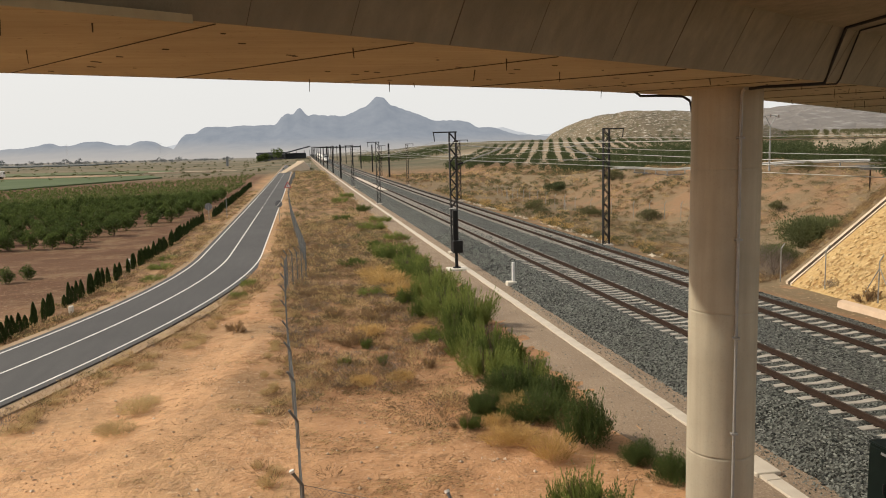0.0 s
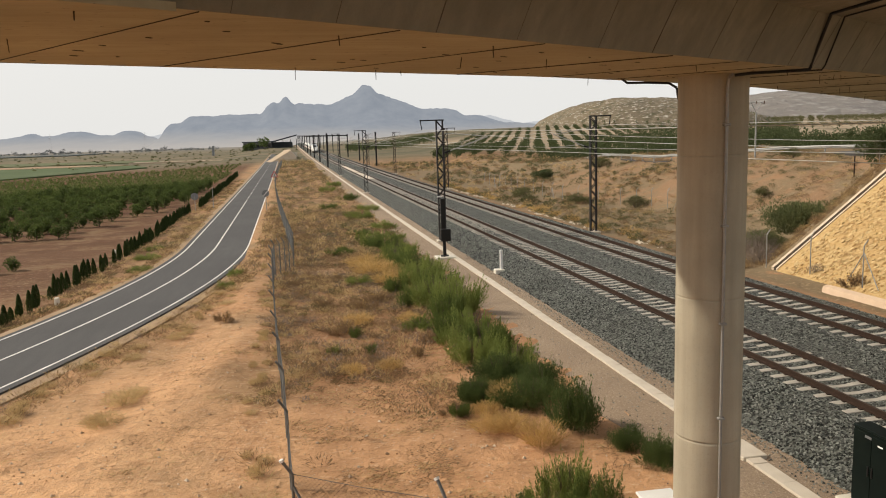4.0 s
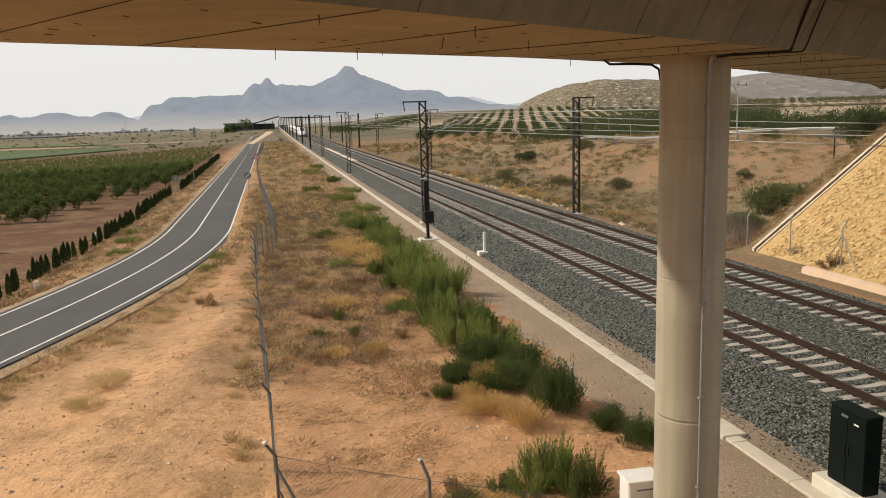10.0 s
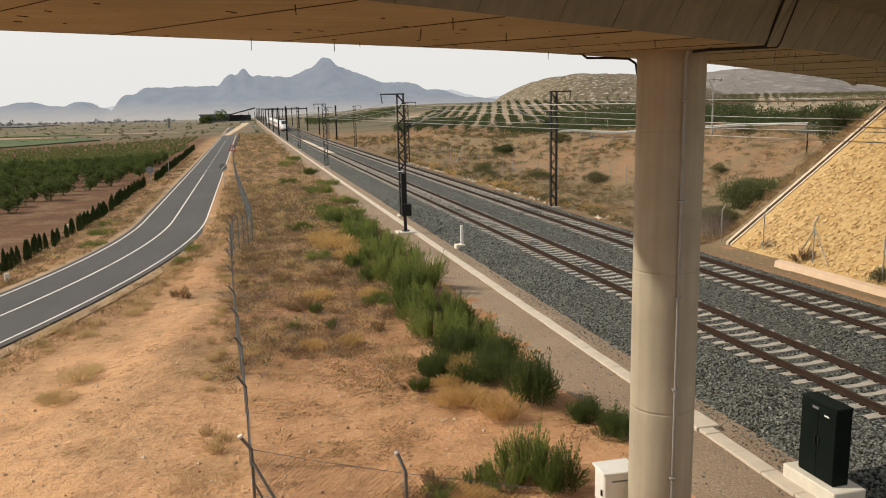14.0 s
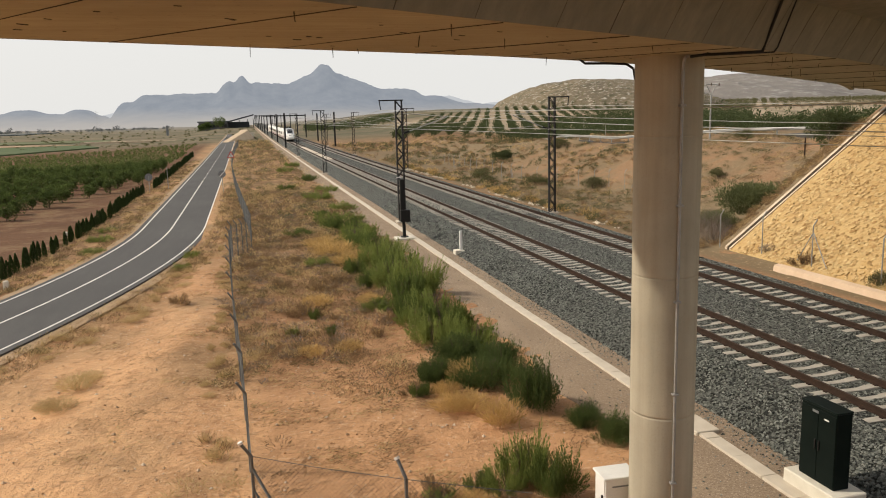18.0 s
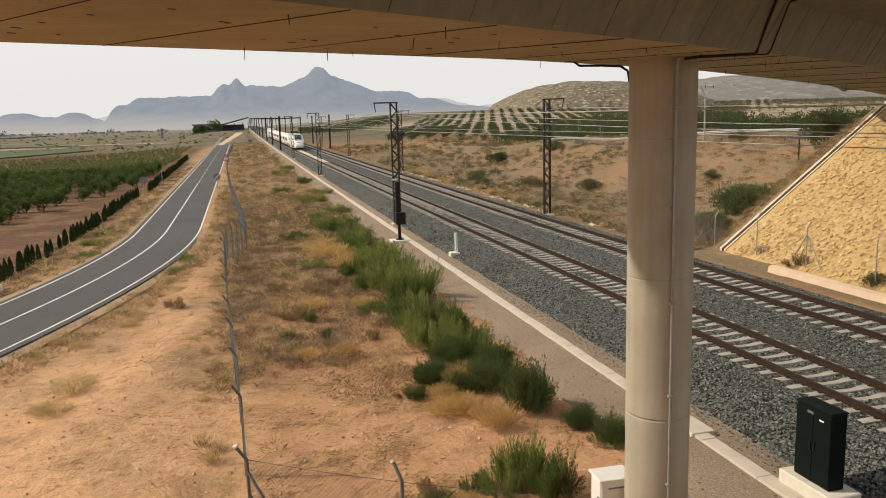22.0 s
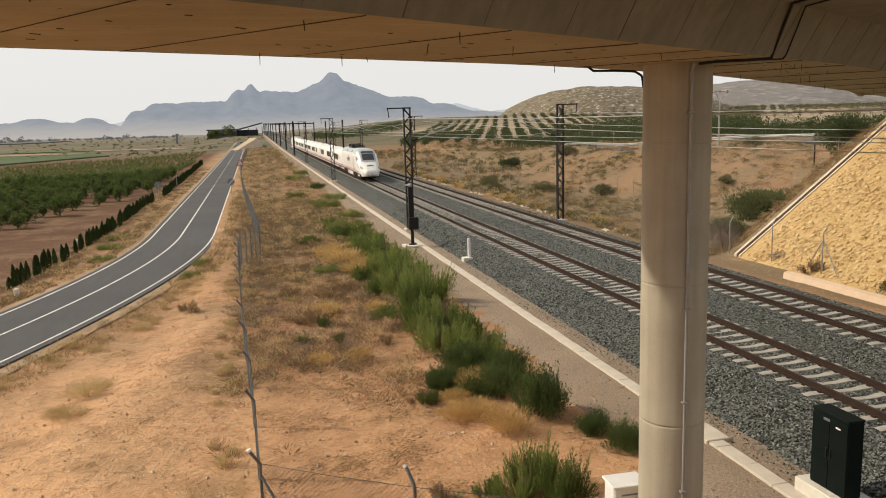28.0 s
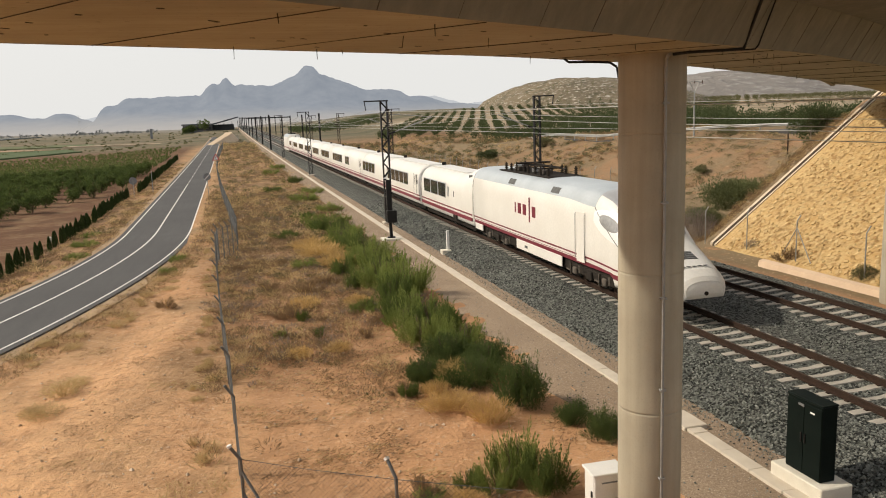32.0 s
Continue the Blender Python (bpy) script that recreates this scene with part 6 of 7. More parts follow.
def build_scrub():
    rnd = random.Random(23)
    for name, material, n, k0 in (("dry_scrub", STRAW, 2300, 0.34), ("brown_scrub", BROWN, 3800, 0.36), ("olive_scrub", OLIVE, 3600, 0.42)):
        g = Geo()
        for _ in range(n):
            y = 38 + 190 * rnd.random() ** 1.5
            x = 23.6 + (12 + 0.55 * (y - 38)) * rnd.random()
            if fbm(x, y, 11.0, 4.0 if name == "olive_scrub" else 9.0) < -0.15:
                continue
            s = rnd.uniform(0.45, 1.3) * k0 * (0.8 + y / 170)
            h = len(g.v)
            q = 0.45 if y < 75 else 0.9
            cloud(g, (0, 0, s * 0.36), s, s, s * 0.45, int(58 / q), 0.34 * s * q, 0.055 * s * q, rnd, 0.7, 0.35, 6)
            z = ground_z(x, y)
            g.v[h:] = [(a + x, b + y, c + z) for a, b, c in g.v[h:]]
        tagged(part(name, g, material, kind="stuff"), "dry scrub over the ground across the tracks", "scrub")
    # golden and green clumps with pale stones along the edge of the ballast
    for name, material, n, label in (("golden_clumps", GOLD, 70, "golden dry clumps beside the ballast"), ("green_clumps", OLIVE, 60, "dull-green clumps beside the ballast")):
        g = Geo()
        for _ in range(n):
            y = 40 + 90 * rnd.random()
            x = 23.7 + abs(rnd.gauss(0, 0.7))
            q = rnd.uniform(0.3, 0.75)
            spray(g, q, q * rnd.uniform(0.7, 1.1), 130, 0.3 * q, 0.03 * q, rnd, x, y, ground_z(x, y), 0.9)
        tagged(part(name, g, material, kind="stuff"), label, "scrub")
    g = Geo()
    for _ in range(420):
        y = 38 + 80 * rnd.random()
        x = 23.3 + abs(rnd.gauss(0, 0.45))
        if fbm(1.0, y, 4.0, 3.0) > 0.0:
            rock(g, (x, y, ground_z(x, y) + 0.05), rnd.uniform(0.06, 0.2), rnd)
    tagged(part("pale_stones", g, stones_mat("pale_edge_stone", (0.50, 0.42, 0.31), (0.68, 0.60, 0.48)), kind="stuff"), "pale stones along the ballast edge", "stones")
    # scrub on the far strip by the service path and the plain
    for name, material, n, label in (("strip_scrub", STRAW, 380, "straw-coloured scrub beside the service path"), ("brown_weed_scrub", BROWN, 480, "brown scrub beside the service path"), ("green_strip_scrub", OLIVE, 420, "dull-green scrub beside the service path")):
        g = Geo()
        for _ in range(n):
            y = 50 + 240 * rnd.random() ** 1.4
            x = rnd.uniform(-2.2, 8.2)
            s = rnd.uniform(0.4, 1.0) * 0.6 * (1 + y / 300)
            spray(g, s, s * 0.9, 44, 0.32 * s, 0.04 * s, rnd, x, y, ground_z(x, y), 0.9)
        tagged(part(name, g, material, kind="stuff"), label, "scrub")
    g = Geo()
    for _ in range(320):
        y = 300 + 900 * rnd.random() ** 1.4
        x = rnd.uniform(-0.45, 0.02) * y
        s = rnd.uniform(0.4, 0.9) * (1 + y / 900)
        h = len(g.v)
        cloud(g, (0, 0, s * 0.3), s, s, s * 0.4, 60, 0.35 * s, 0.14 * s, rnd, 0.3, 0.4, 5)
        g.v[h:] = [(a + x, b + y, c + ground_z(x, y)) for a, b, c in g.v[h:]]
    tagged(part("plain_scrub", g, OLIVE, kind="stuff"), "dull scrub dotted over the far plain", "scrub")


build_scrub()


def far_tree(g, x, y, k, rnd, n=46, fine=1.0):
    h = len(g.v)
    z = ground_z(x, y) + hill_h(x, y)
    cloud(g, (0, 0, 1.2 * k), 1.3 * k, 1.3 * k, 1.05 * k, int(n * 3 / fine), 0.36 * k * fine, 0.12 * k * fine, rnd, 0.3, 0.45, 8)
    g.v[h:] = [(a + x, b + y, c + z) for a, b, c in g.v[h:]]
    g.tube((x, y, z - 0.1), (x, y, z + 0.9 * k), 0.09 * k, n=4, caps=False)


def hill_h(x, y):
    """The stony hill beyond the groves."""
    dx, dy = (x - 212.0) / (47.0 if x < 212 else 80.0), (y - 470.0) / 105.0
    q = abs(dx) ** 2.1 + abs(dy) ** 2.2
    if q >= 1:
        return 0.0
    return 16.5 * (1 - q) ** 0.8


def build_hill():
    k = Mat("stony_hill", 0.95, 0.0, 0.1)
    c = k.mix(k.noise(0.03, 5.0), (0.145, 0.12, 0.085), (0.205, 0.165, 0.11))
    c = k.mix(k.noise(0.16, 6.0, None, 0.7, (0.5, 0.64)), c, (0.095, 0.088, 0.055))
    c = k.mix(k.noise(0.35, 5.0, k._mul((1, 1, 3)), 0.65, (0.54, 0.64)), c, (0.44, 0.40, 0.34))
    k.color(c).bump(k.noise(0.3, 6.0), 0.8, 1.2)
    g = Geo()
    xs = axis_values([(148, 330, 2.5)])
    ys = axis_values([(360, 584, 4.0)])
    g.v = [(x, y, ground_z(x, y) + hill_h(x, y) + (0.9 * fbm(x, y, 16.0) if hill_h(x, y) > 0 else -0.6)) for y in ys for x in xs]
    n = len(xs)
    g.f = [(j * n + i, j * n + i + 1, (j + 1) * n + i + 1, (j + 1) * n + i) for j in range(len(ys) - 1) for i in range(n - 1)]
    tagged(part("hill", g, k.m, smooth=True, kind="structure"), "low stony scrub-covered hill", "hill")
    rnd = random.Random(41)
    g = Geo()
    for _ in range(900):
        x, y = rnd.uniform(152, 320), rnd.uniform(368, 452)
        if 2 < hill_h(x, y) < 12:
            far_tree(g, x, y, rnd.uniform(0.25, 0.55) * (2.2 if rnd.random() < 0.03 else 1), rnd, 14)
    tagged(part("hill_scrub", g, OLIVE, kind="stuff"), "low scrub on the stony hill", "scrub")


build_hill()


def build_groves():
    """Orchards across the line: rows on the rise and a dense dark block beyond the road."""
    rnd = random.Random(37)
    g = Geo()
    # rows climb the rise side by side, with bare pale soil between them
    ahead, across = Vector((0.313, 0.95)), Vector((0.95, -0.313))
    for r in range(-4, 34):
        for c in range(75):
            p = Vector((62, 236)) + across * (r * 5.2) + ahead * (c * 2.9)
            low = p.y < 300
            if hill_h(p.x, p.y) > 3 or p.y > 440 or p.x < 0.13 * p.y + 16 or p.x > 0.72 * p.y or rnd.random() < (0.03 if low else 0.22) or c < 5 and r > 21:
                continue
            far_tree(g, p.x + rnd.uniform(-.3, .3), p.y + rnd.uniform(-.4, .4), rnd.uniform(1.05, 1.35) if low else rnd.uniform(0.7, 1.0), rnd, 34)
    tagged(part("grove_rows", g, GROVE, kind="stuff"), "rows of grove trees on pale soil", "grove")
    g = Geo()
    for r in range(34):
        for c in range(40):
            x = 62 + c * 4.2 + rnd.uniform(-.6, .6)
            y = 84 + r * 3.9 + rnd.uniform(-.6, .6)
            if x > 0.98 * y + 8 or x < 52 + 0.05 * y or y > 200:
                continue
            far_tree(g, x, y, rnd.uniform(1.0, 1.35), rnd, 50, 0.6)
    tagged(part("dense_grove", g, GROVE, kind="stuff"), "dense dark-green grove beyond the road", "grove")
    g = Geo()
    for r in range(20):
        for c in range(46):
            x, y = 20 + c * 3.4 + rnd.uniform(-.8, .8), 420 + r * 6.5
            if 0.075 * y < x < 0.19 * y and hill_h(x, y) < 1:
                far_tree(g, x, y, rnd.uniform(1.0, 1.5), rnd, 24)
    tagged(part("far_grove", g, GROVE, kind="stuff"), "dark grove below the mountains", "grove")


build_groves()


def strip_path(pts, w0, w1, lift):
    """A ribbon along a polyline on the ground."""
    rs = []
    for i, (x, y) in enumerate(pts):
        a, b = Vector(pts[max(0, i - 1)]), Vector(pts[min(len(pts) - 1, i + 1)])
        d = (b - a).normalized()
        nrm = Vector((d.y, -d.x))
        p, q = Vector((x, y)) + nrm * w0, Vector((x, y)) + nrm * w1
        z = 0.5 * (ground_z(p.x, p.y) + ground_z(x, y)) + lift
        rs.append([(p.x, p.y, z - 0.6), (p.x, p.y, z), (q.x, q.y, z), (q.x, q.y, z - 0.6)])
    return Geo().rings(rs, closed=False), rs


EAST = [(72, 42), (62, 51), (54.5, 60), (49.5, 70), (47.0, 80), (46, 92), (47, 104), (50, 118), (54, 132), (58, 146)]


def build_east_road():
    g, rs = strip_path(EAST, -0.2, 6.3, 0.10)
    tagged(part("east_road", g, ASPHALT, kind="structure"), "grey asphalt road climbing to the overpass", "road")
    rail = thing("guard_rail", "galvanised steel guard rail along the raised road", "guard rail")
    beam = Geo()
    n = 0
    sec = []
    for r in rs:
        x, y, z = r[1]
        sec.append([(x, y, z + 0.45), (x - 0.06, y, z + 0.53), (x, y, z + 0.60), (x - 0.06, y, z + 0.67), (x, y, z + 0.76), (x + 0.02, y, z + 0.6)])
    part("beam", beam.rings(sec), GALV, rail, "corrugated steel beam")
    for a, b in zip(rs[:-1], rs[1:]):
        for t in (0.0, 0.33, 0.67):
            p = Vector(a[1]).lerp(Vector(b[1]), t)
            part("post", Geo().box(p.x + 0.06, p.y, p.z + 0.3, 0.1, 0.1, 0.95), GALV, rail)
    z = ground_z(46.9, 71.6)
    pole = thing("power_pole", "grey steel power pole with a forked crossarm", "pole", m=pose(46.6, 71.3, z))
    part("column", Geo().tube((0, 0, -0.2), (0, 0, 4.35), 0.10, 0.07), GALV, pole)
    arms = Geo()
    for s in (-1, 1):
        arms.tube((0, 0, 4.3), (s * 0.55, 0, 5.3), 0.035)
    part("forked_arm", arms, GALV, pole)
    part("top_bar", Geo().pipe([(-0.95, 0, 5.15), (-0.5, 0, 5.36), (0.5, 0, 5.36), (0.95, 0, 5.15)], 0.035), GALV, pole)
    for x in (-0.9, 0.0, 0.9):
        part("insulator", Geo().tube((x, 0, 5.2), (x, 0, 5.48), 0.05, n=8), SIGNPOST, pole)
    post = thing("rusty_post", "thin rusty post beside the guard rail", "post", m=pose(41.6, 51.0, ground_z(41.6, 51.0)))
    part("tube", Geo().tube((0, 0, -0.2), (0, 0, 1.5), 0.05), RAILRUST, post)


SIGNPOST = plain("brown_insulator", (0.10, 0.06, 0.04), (0.14, 0.09, 0.06), 5, 40, 0.4)
build_east_road()

# ---- mountains and far plain ----


def ridge(x):
    """Skyline: a plateau, a steep-sided crag, a cone with a knob, and low hills beside them."""
    bumps = ((9, 188, 48, 2.2), (-36, 165, 30, 5), (-60, 150, 28, 3), (105, 153, 150, 6), (62, 163, 30, 2), (132, 162, 18, 2), (318, 200, 392, 1.3), (316, 218, 52, 5),
             (590, 130, 150, 4), (700, 100, 190, 3), (760, 80, 180, 3), (900, 62, 200, 4), (1350, 50, 400, 2), (-170, 120, 215, 8), (-290, 118, 125, 4), (-400, 93, 55, 3),
             (-760, 59, 330, 8), (-560, 71, 62, 5), (-743, 73, 120, 2.5), (-895, 68, 75, 2), (-1010, 54, 120, 2), (-1200, 58, 150, 2), (-1550, 56, 300, 2), (-2300, 80, 300, 2))
    tops = [max(h * math.exp(-abs((x + d - c) / w) ** p) for c, h, w, p in bumps) for d in (-10, -4, 0, 4, 10)]
    return sum(tops) / len(tops)


def lower_slopes(x, top):
    """Broad flanks below the crags."""
    wide = ((318, 165, 330, 1.6), (60, 132, 260, 3), (-170, 100, 300, 3), (590, 108, 300, 3), (900, 55, 300, 3), (-650, 56, 420, 4), (-1500, 50, 700, 4))
    return min(top, max(h * math.exp(-abs((x - c) / w) ** p) for c, h, w, p in wide))


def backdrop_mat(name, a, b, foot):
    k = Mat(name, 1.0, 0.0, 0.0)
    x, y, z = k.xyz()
    # distance haze is painted in: blue-grey tone, paler foot and a steady glow
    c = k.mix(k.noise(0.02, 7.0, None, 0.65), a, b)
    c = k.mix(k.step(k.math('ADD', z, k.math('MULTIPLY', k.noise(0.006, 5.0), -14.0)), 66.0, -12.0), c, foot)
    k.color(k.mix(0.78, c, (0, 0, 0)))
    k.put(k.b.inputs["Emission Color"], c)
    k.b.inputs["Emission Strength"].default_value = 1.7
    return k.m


def build_mountains():
    g = Geo()
    xs = axis_values([(-2900, -1100, 26), (-1100, 1200, 6), (1200, 2600, 50)])
    rs = []
    for i in range(44):
        y = 2350 + 26 * i
        p = table(((2350, 0.0), (2550, 0.10), (2720, 0.24), (2860, 0.50), (2950, 0.78), (3010, 0.95), (3060, 1.0), (3120, 0.95), (3250, 0.7), (3470, 0.2)), y)
        row = []
        for x in xs:
            top = ridge(x)
            h = lower_slopes(x, top)
            h += (top - h) * smooth(p, 0.55, 1.0)
            rough = fbm(x, y * 0.6, 120.0, 1.0, 3) * 7 * p + fbm(x, y * 0.25, 24.0, 2.0, 3) * 4.0 * p * p * smooth(h, 100, 170) + fbm(x, y * 0.1, 14.0, 4.0, 2) * 1.6 * p
            spur = 0.05 * h * fbm(x, y * 0.5, 150.0, 8.0, 3) * 4 * p * (1 - p)
            row.append((x, y, -3.0 + h * p + rough + spur))
        rs.append(row)
    g.rings(rs, closed=False)
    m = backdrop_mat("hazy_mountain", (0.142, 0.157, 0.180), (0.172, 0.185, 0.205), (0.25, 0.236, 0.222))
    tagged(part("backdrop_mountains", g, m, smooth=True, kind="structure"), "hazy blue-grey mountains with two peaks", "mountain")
    # paler range behind, with more haze put into its colour and glow
    g = Geo()
    rs = []
    for y, p in ((4000, 0.0), (4200, 0.7), (4350, 1.0), (4500, 0.4)):
        rs.append([(x, y, -5 + p * (130 + 60 * fbm(x, 0, 500.0, 3.0, 4)) * (0.35 + 0.65 * smooth(x, -900, -300) * (1 - 0.5 * smooth(x, 700, 1800)))) for x in axis_values([(-3500, 3000, 40)])])
    g.rings(rs, closed=False)
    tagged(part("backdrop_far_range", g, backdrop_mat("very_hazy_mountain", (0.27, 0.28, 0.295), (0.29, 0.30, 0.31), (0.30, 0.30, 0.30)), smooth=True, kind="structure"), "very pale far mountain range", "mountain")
    # stony mountain east of the hill
    k = Mat("grey_stony_mountain", 0.95, 0.0, 0.1)
    c = k.mix(k.noise(0.012, 6.0), (0.17, 0.155, 0.145), (0.235, 0.215, 0.195))
    c = k.mix(k.noise(0.05, 6.0, None, 0.7, (0.52, 0.68)), c, (0.32, 0.305, 0.285))
    x_, y_, z_ = k.xyz()
    c = k.mix(k.step(z_, 22.0, 12.0), c, (0.33, 0.27, 0.19))
    k.color(c).bump(k.noise(0.05, 6.0), 0.8, 4.0)
    g = Geo()
    xs = axis_values([(250, 1500, 12)])
    rs = []
    for i in range(26):
        t = i / 25
        y = 620 + 620 * t
        rs.append([(x, y, 8 + max(0.0, (50 * math.exp(-((x - 700 - 60 * t) / (190 if x < 700 + 60 * t else 420)) ** 2) + 11) * smooth(t, 0.12, 0.75) + 5 * fbm(x, y, 90.0, 2.0, 6) * smooth(t, 0.1, 0.4) - 9)) for x in xs])
    g.rings(rs, closed=False)
    tagged(part("stony_mountain", g, k.m, smooth=True, kind="structure"), "grey stony mountain behind the groves", "mountain")
    rnd = random.Random(77)
    g = Geo()
    for r in range(26):
        for c_ in range(60):
            x, y = 210 + c_ * 7 + rnd.uniform(-1.5, 1.5), 330 + r * 9.5
            if x > 0.42 * y and x < 1.05 * y and hill_h(x, y) < 0.5:
                far_tree(g, x, y, rnd.uniform(1.0, 1.4), rnd, 20)
    tagged(part("upper_grove", g, OLIVE, kind="stuff"), "spaced olive trees on the far rise", "grove")


build_mountains()


def flat_field(name, label, pts, a, b, lift):
    k = Mat(name + "_cover", 0.95, 0.0, 0.1)
    c = k.mix(k.noise(0.05, 5.0), a, b)
    c = k.mix(k.math('MULTIPLY', k.noise(0.8, 4.0, k._mul((0.1, 1.6, 1))), 0.5), c, tuple(v * 0.7 for v in a))
    k.color(c)
    g = Geo().rings([[(x, y, ground_z(x, y) - 0.5) for x, y in pts], [(x, y, FLOOR + 0.15 + lift) for x, y in pts]])
    tagged(part(name, g, k.m, kind="structure"), label, "field")


flat_field("green_field", "green crop field on the plain", ((-175, 340), (-62, 338), (-50, 300), (-78, 210), (-105, 215)), (0.085, 0.115, 0.055), (0.12, 0.15, 0.075), 0.25)
flat_field("ploughed_field", "bare brown ploughed field strip", ((-220, 395), (-90, 372), (-64, 345), (-170, 347)), (0.33, 0.22, 0.14), (0.40, 0.28, 0.18), 0.2)
flat_field("far_green_field", "dull green field strip on the plain", ((-330, 560), (-70, 450), (-60, 405), (-210, 405)), (0.12, 0.14, 0.07), (0.16, 0.17, 0.09), 0.2)
flat_field("dark_field", "dark grey-green field far on the plain", ((-700, 1250), (-250, 1200), (-240, 950), (-560, 960)), (0.12, 0.13, 0.125), (0.15, 0.16, 0.15), 1.0)
flat_field("pale_track", "pale dirt track across the plain", ((-70, 392), (4, 372), (4, 362), (-72, 384)), (0.52, 0.42, 0.31), (0.46, 0.36, 0.26), 0.5)


def build_earth_ramp():
    """Bare pale earth ramp where the lane climbs to the station."""
    g = Geo()
    n = 14
    rs = []
    for i in range(n + 1):
        y = 286 + 4.5 * i
        f = smooth(y, 286, 332)
        x0, x1 = -7.5 + 6.5 * f, -5.2 + 7.0 * f
        z = ground_z(-4, y)
        top = z + 3.3 * f + 0.15 * fbm(2.0, y, 5.0)
        rs.append([(x0 - 1.0 - 2.2 * f, y, z - 0.5), (x0, y, top), (x1, y, top + 0.1), (x1 + 2.5 * f + 0.6, y, z - 0.5)])
    k = plain("pale_bare_earth", (0.60, 0.47, 0.33), (0.50, 0.37, 0.24), 0.4, 6.0, 0.95)
    tagged(part("earth_ramp", g.rings(rs), k, kind="structure"), "pale bare earth ramp beside the line", "ramp")


build_earth_ramp()


def build_far_woods():
    rnd = random.Random(51)
    g = Geo()
    for _ in range(170):
        x, y = rnd.uniform(-560, -120), rnd.uniform(1250, 1500)
        k = rnd.uniform(1.2, 2.4) * (1.9 if rnd.random() < 0.05 else 1.0)
        h = len(g.v)
        cloud(g, (0, 0, 1.0 * k), 1.6 * k, 1.6 * k, 1.0 * k, 110, 0.4 * k, 0.16 * k, rnd, 0.3, 0.4, 6)
        g.v[h:] = [(a + x, b + y, c + FLOOR) for a, b, c in g.v[h:]]
    # leaf colour greyed to carry the haze of the distance
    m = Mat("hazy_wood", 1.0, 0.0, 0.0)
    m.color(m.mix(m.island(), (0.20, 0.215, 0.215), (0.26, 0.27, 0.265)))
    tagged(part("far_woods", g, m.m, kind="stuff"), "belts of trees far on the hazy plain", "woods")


build_far_woods()

# ---- small structures and signs ----
CABGREEN = plain("dark_green_cabinet_paint", (0.004, 0.008, 0.007), (0.007, 0.012, 0.010), 3.0, 30.0, 0.55, 0.0, 0.05, 0.002, 0.08)
WHITEBOX = plain("white_enclosure_paint", (0.78, 0.77, 0.74), (0.70, 0.69, 0.66), 3.0, 30.0, 0.5, 0.0, 0.05, 0.003)
SIGNWHITE = plain("sign_white", (0.80, 0.79, 0.77), (0.74, 0.73, 0.71), 4, 30, 0.5, 0, 0)
SIGNRED = plain("sign_red", (0.50, 0.05, 0.04), (0.42, 0.04, 0.035), 4, 30, 0.5, 0, 0)
# pylon steel, its base colour paled by painted-in haze
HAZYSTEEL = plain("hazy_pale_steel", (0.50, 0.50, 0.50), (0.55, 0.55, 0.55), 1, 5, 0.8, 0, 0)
SIGNGREY = plain("sign_back_grey", (0.24, 0.25, 0.26), (0.19, 0.20, 0.21), 4, 30, 0.5, 0.4, 0)


def build_cabinet():
    c = thing("equipment_cabinet", "dark green steel cabinet on a pale concrete plinth", "cabinet", m=pose(10.64, 12.05, 0, 0, 0, 1))
    part("plinth", Geo().box(0.02, 0, -0.52, 0.74, 1.42, 0.36, c=0.02), WHITECON, c, "pale concrete plinth")
    body = part("body", Geo().box(0.0, 0, 0.43, 0.36, 0.94, 1.54, c=0.015), CABGREEN, c)
    part("roof", Geo().box(0.0, 0, 1.205, 0.385, 0.965, 0.04, c=0.012), CABGREEN, body)
    for s in (-1, 1):
        d = part("door", Geo().box(-0.183, s * 0.232, 0.42, 0.016, 0.45, 1.42, c=0.004), CABGREEN, c, "dark green door leaf")
        part("handle", Geo().box(-0.20, s * 0.05, 0.42, 0.03, 0.035, 0.2, c=0.008), BLACK, d, "black handle")
    part("name_plate", Geo().box(-0.193, 0.08, 1.08, 0.006, 0.16, 0.05), SIGNGREY, c)
    part("warning_label", Geo().box(-0.193, -0.22, 1.0, 0.006, 0.12, 0.03), SIGNWHITE, c)


build_cabinet()


def build_box():
    b = thing("white_enclosure", "white painted metal box beside the pier", "enclosure", m=pose(6.40, 12.53, FLOOR, 0, 0, -2))
    part("base", Geo().box(0, 0, 0.1, 0.60, 0.46, 0.3, c=0.02), WHITECON, b)
    part("body", Geo().box(0, 0, 0.56, 0.62, 0.46, 0.66, c=0.012), WHITEBOX, b)
    part("lid", Geo().box(0, 0, 0.91, 0.71, 0.55, 0.05, c=0.012), WHITEBOX, b, "white overhanging lid")
    d = part("door", Geo().box(-0.316, 0, 0.56, 0.016, 0.40, 0.58, c=0.005), WHITEBOX, b)
    part("lock", Geo().box(-0.335, -0.14, 0.5, 0.03, 0.05, 0.12, c=0.008), BLACK, d, "black lock")
    part("vent_slot", Geo().box(0.0, -0.232, 0.74, 0.34, 0.008, 0.03), SIGNGREY, b)


build_box()


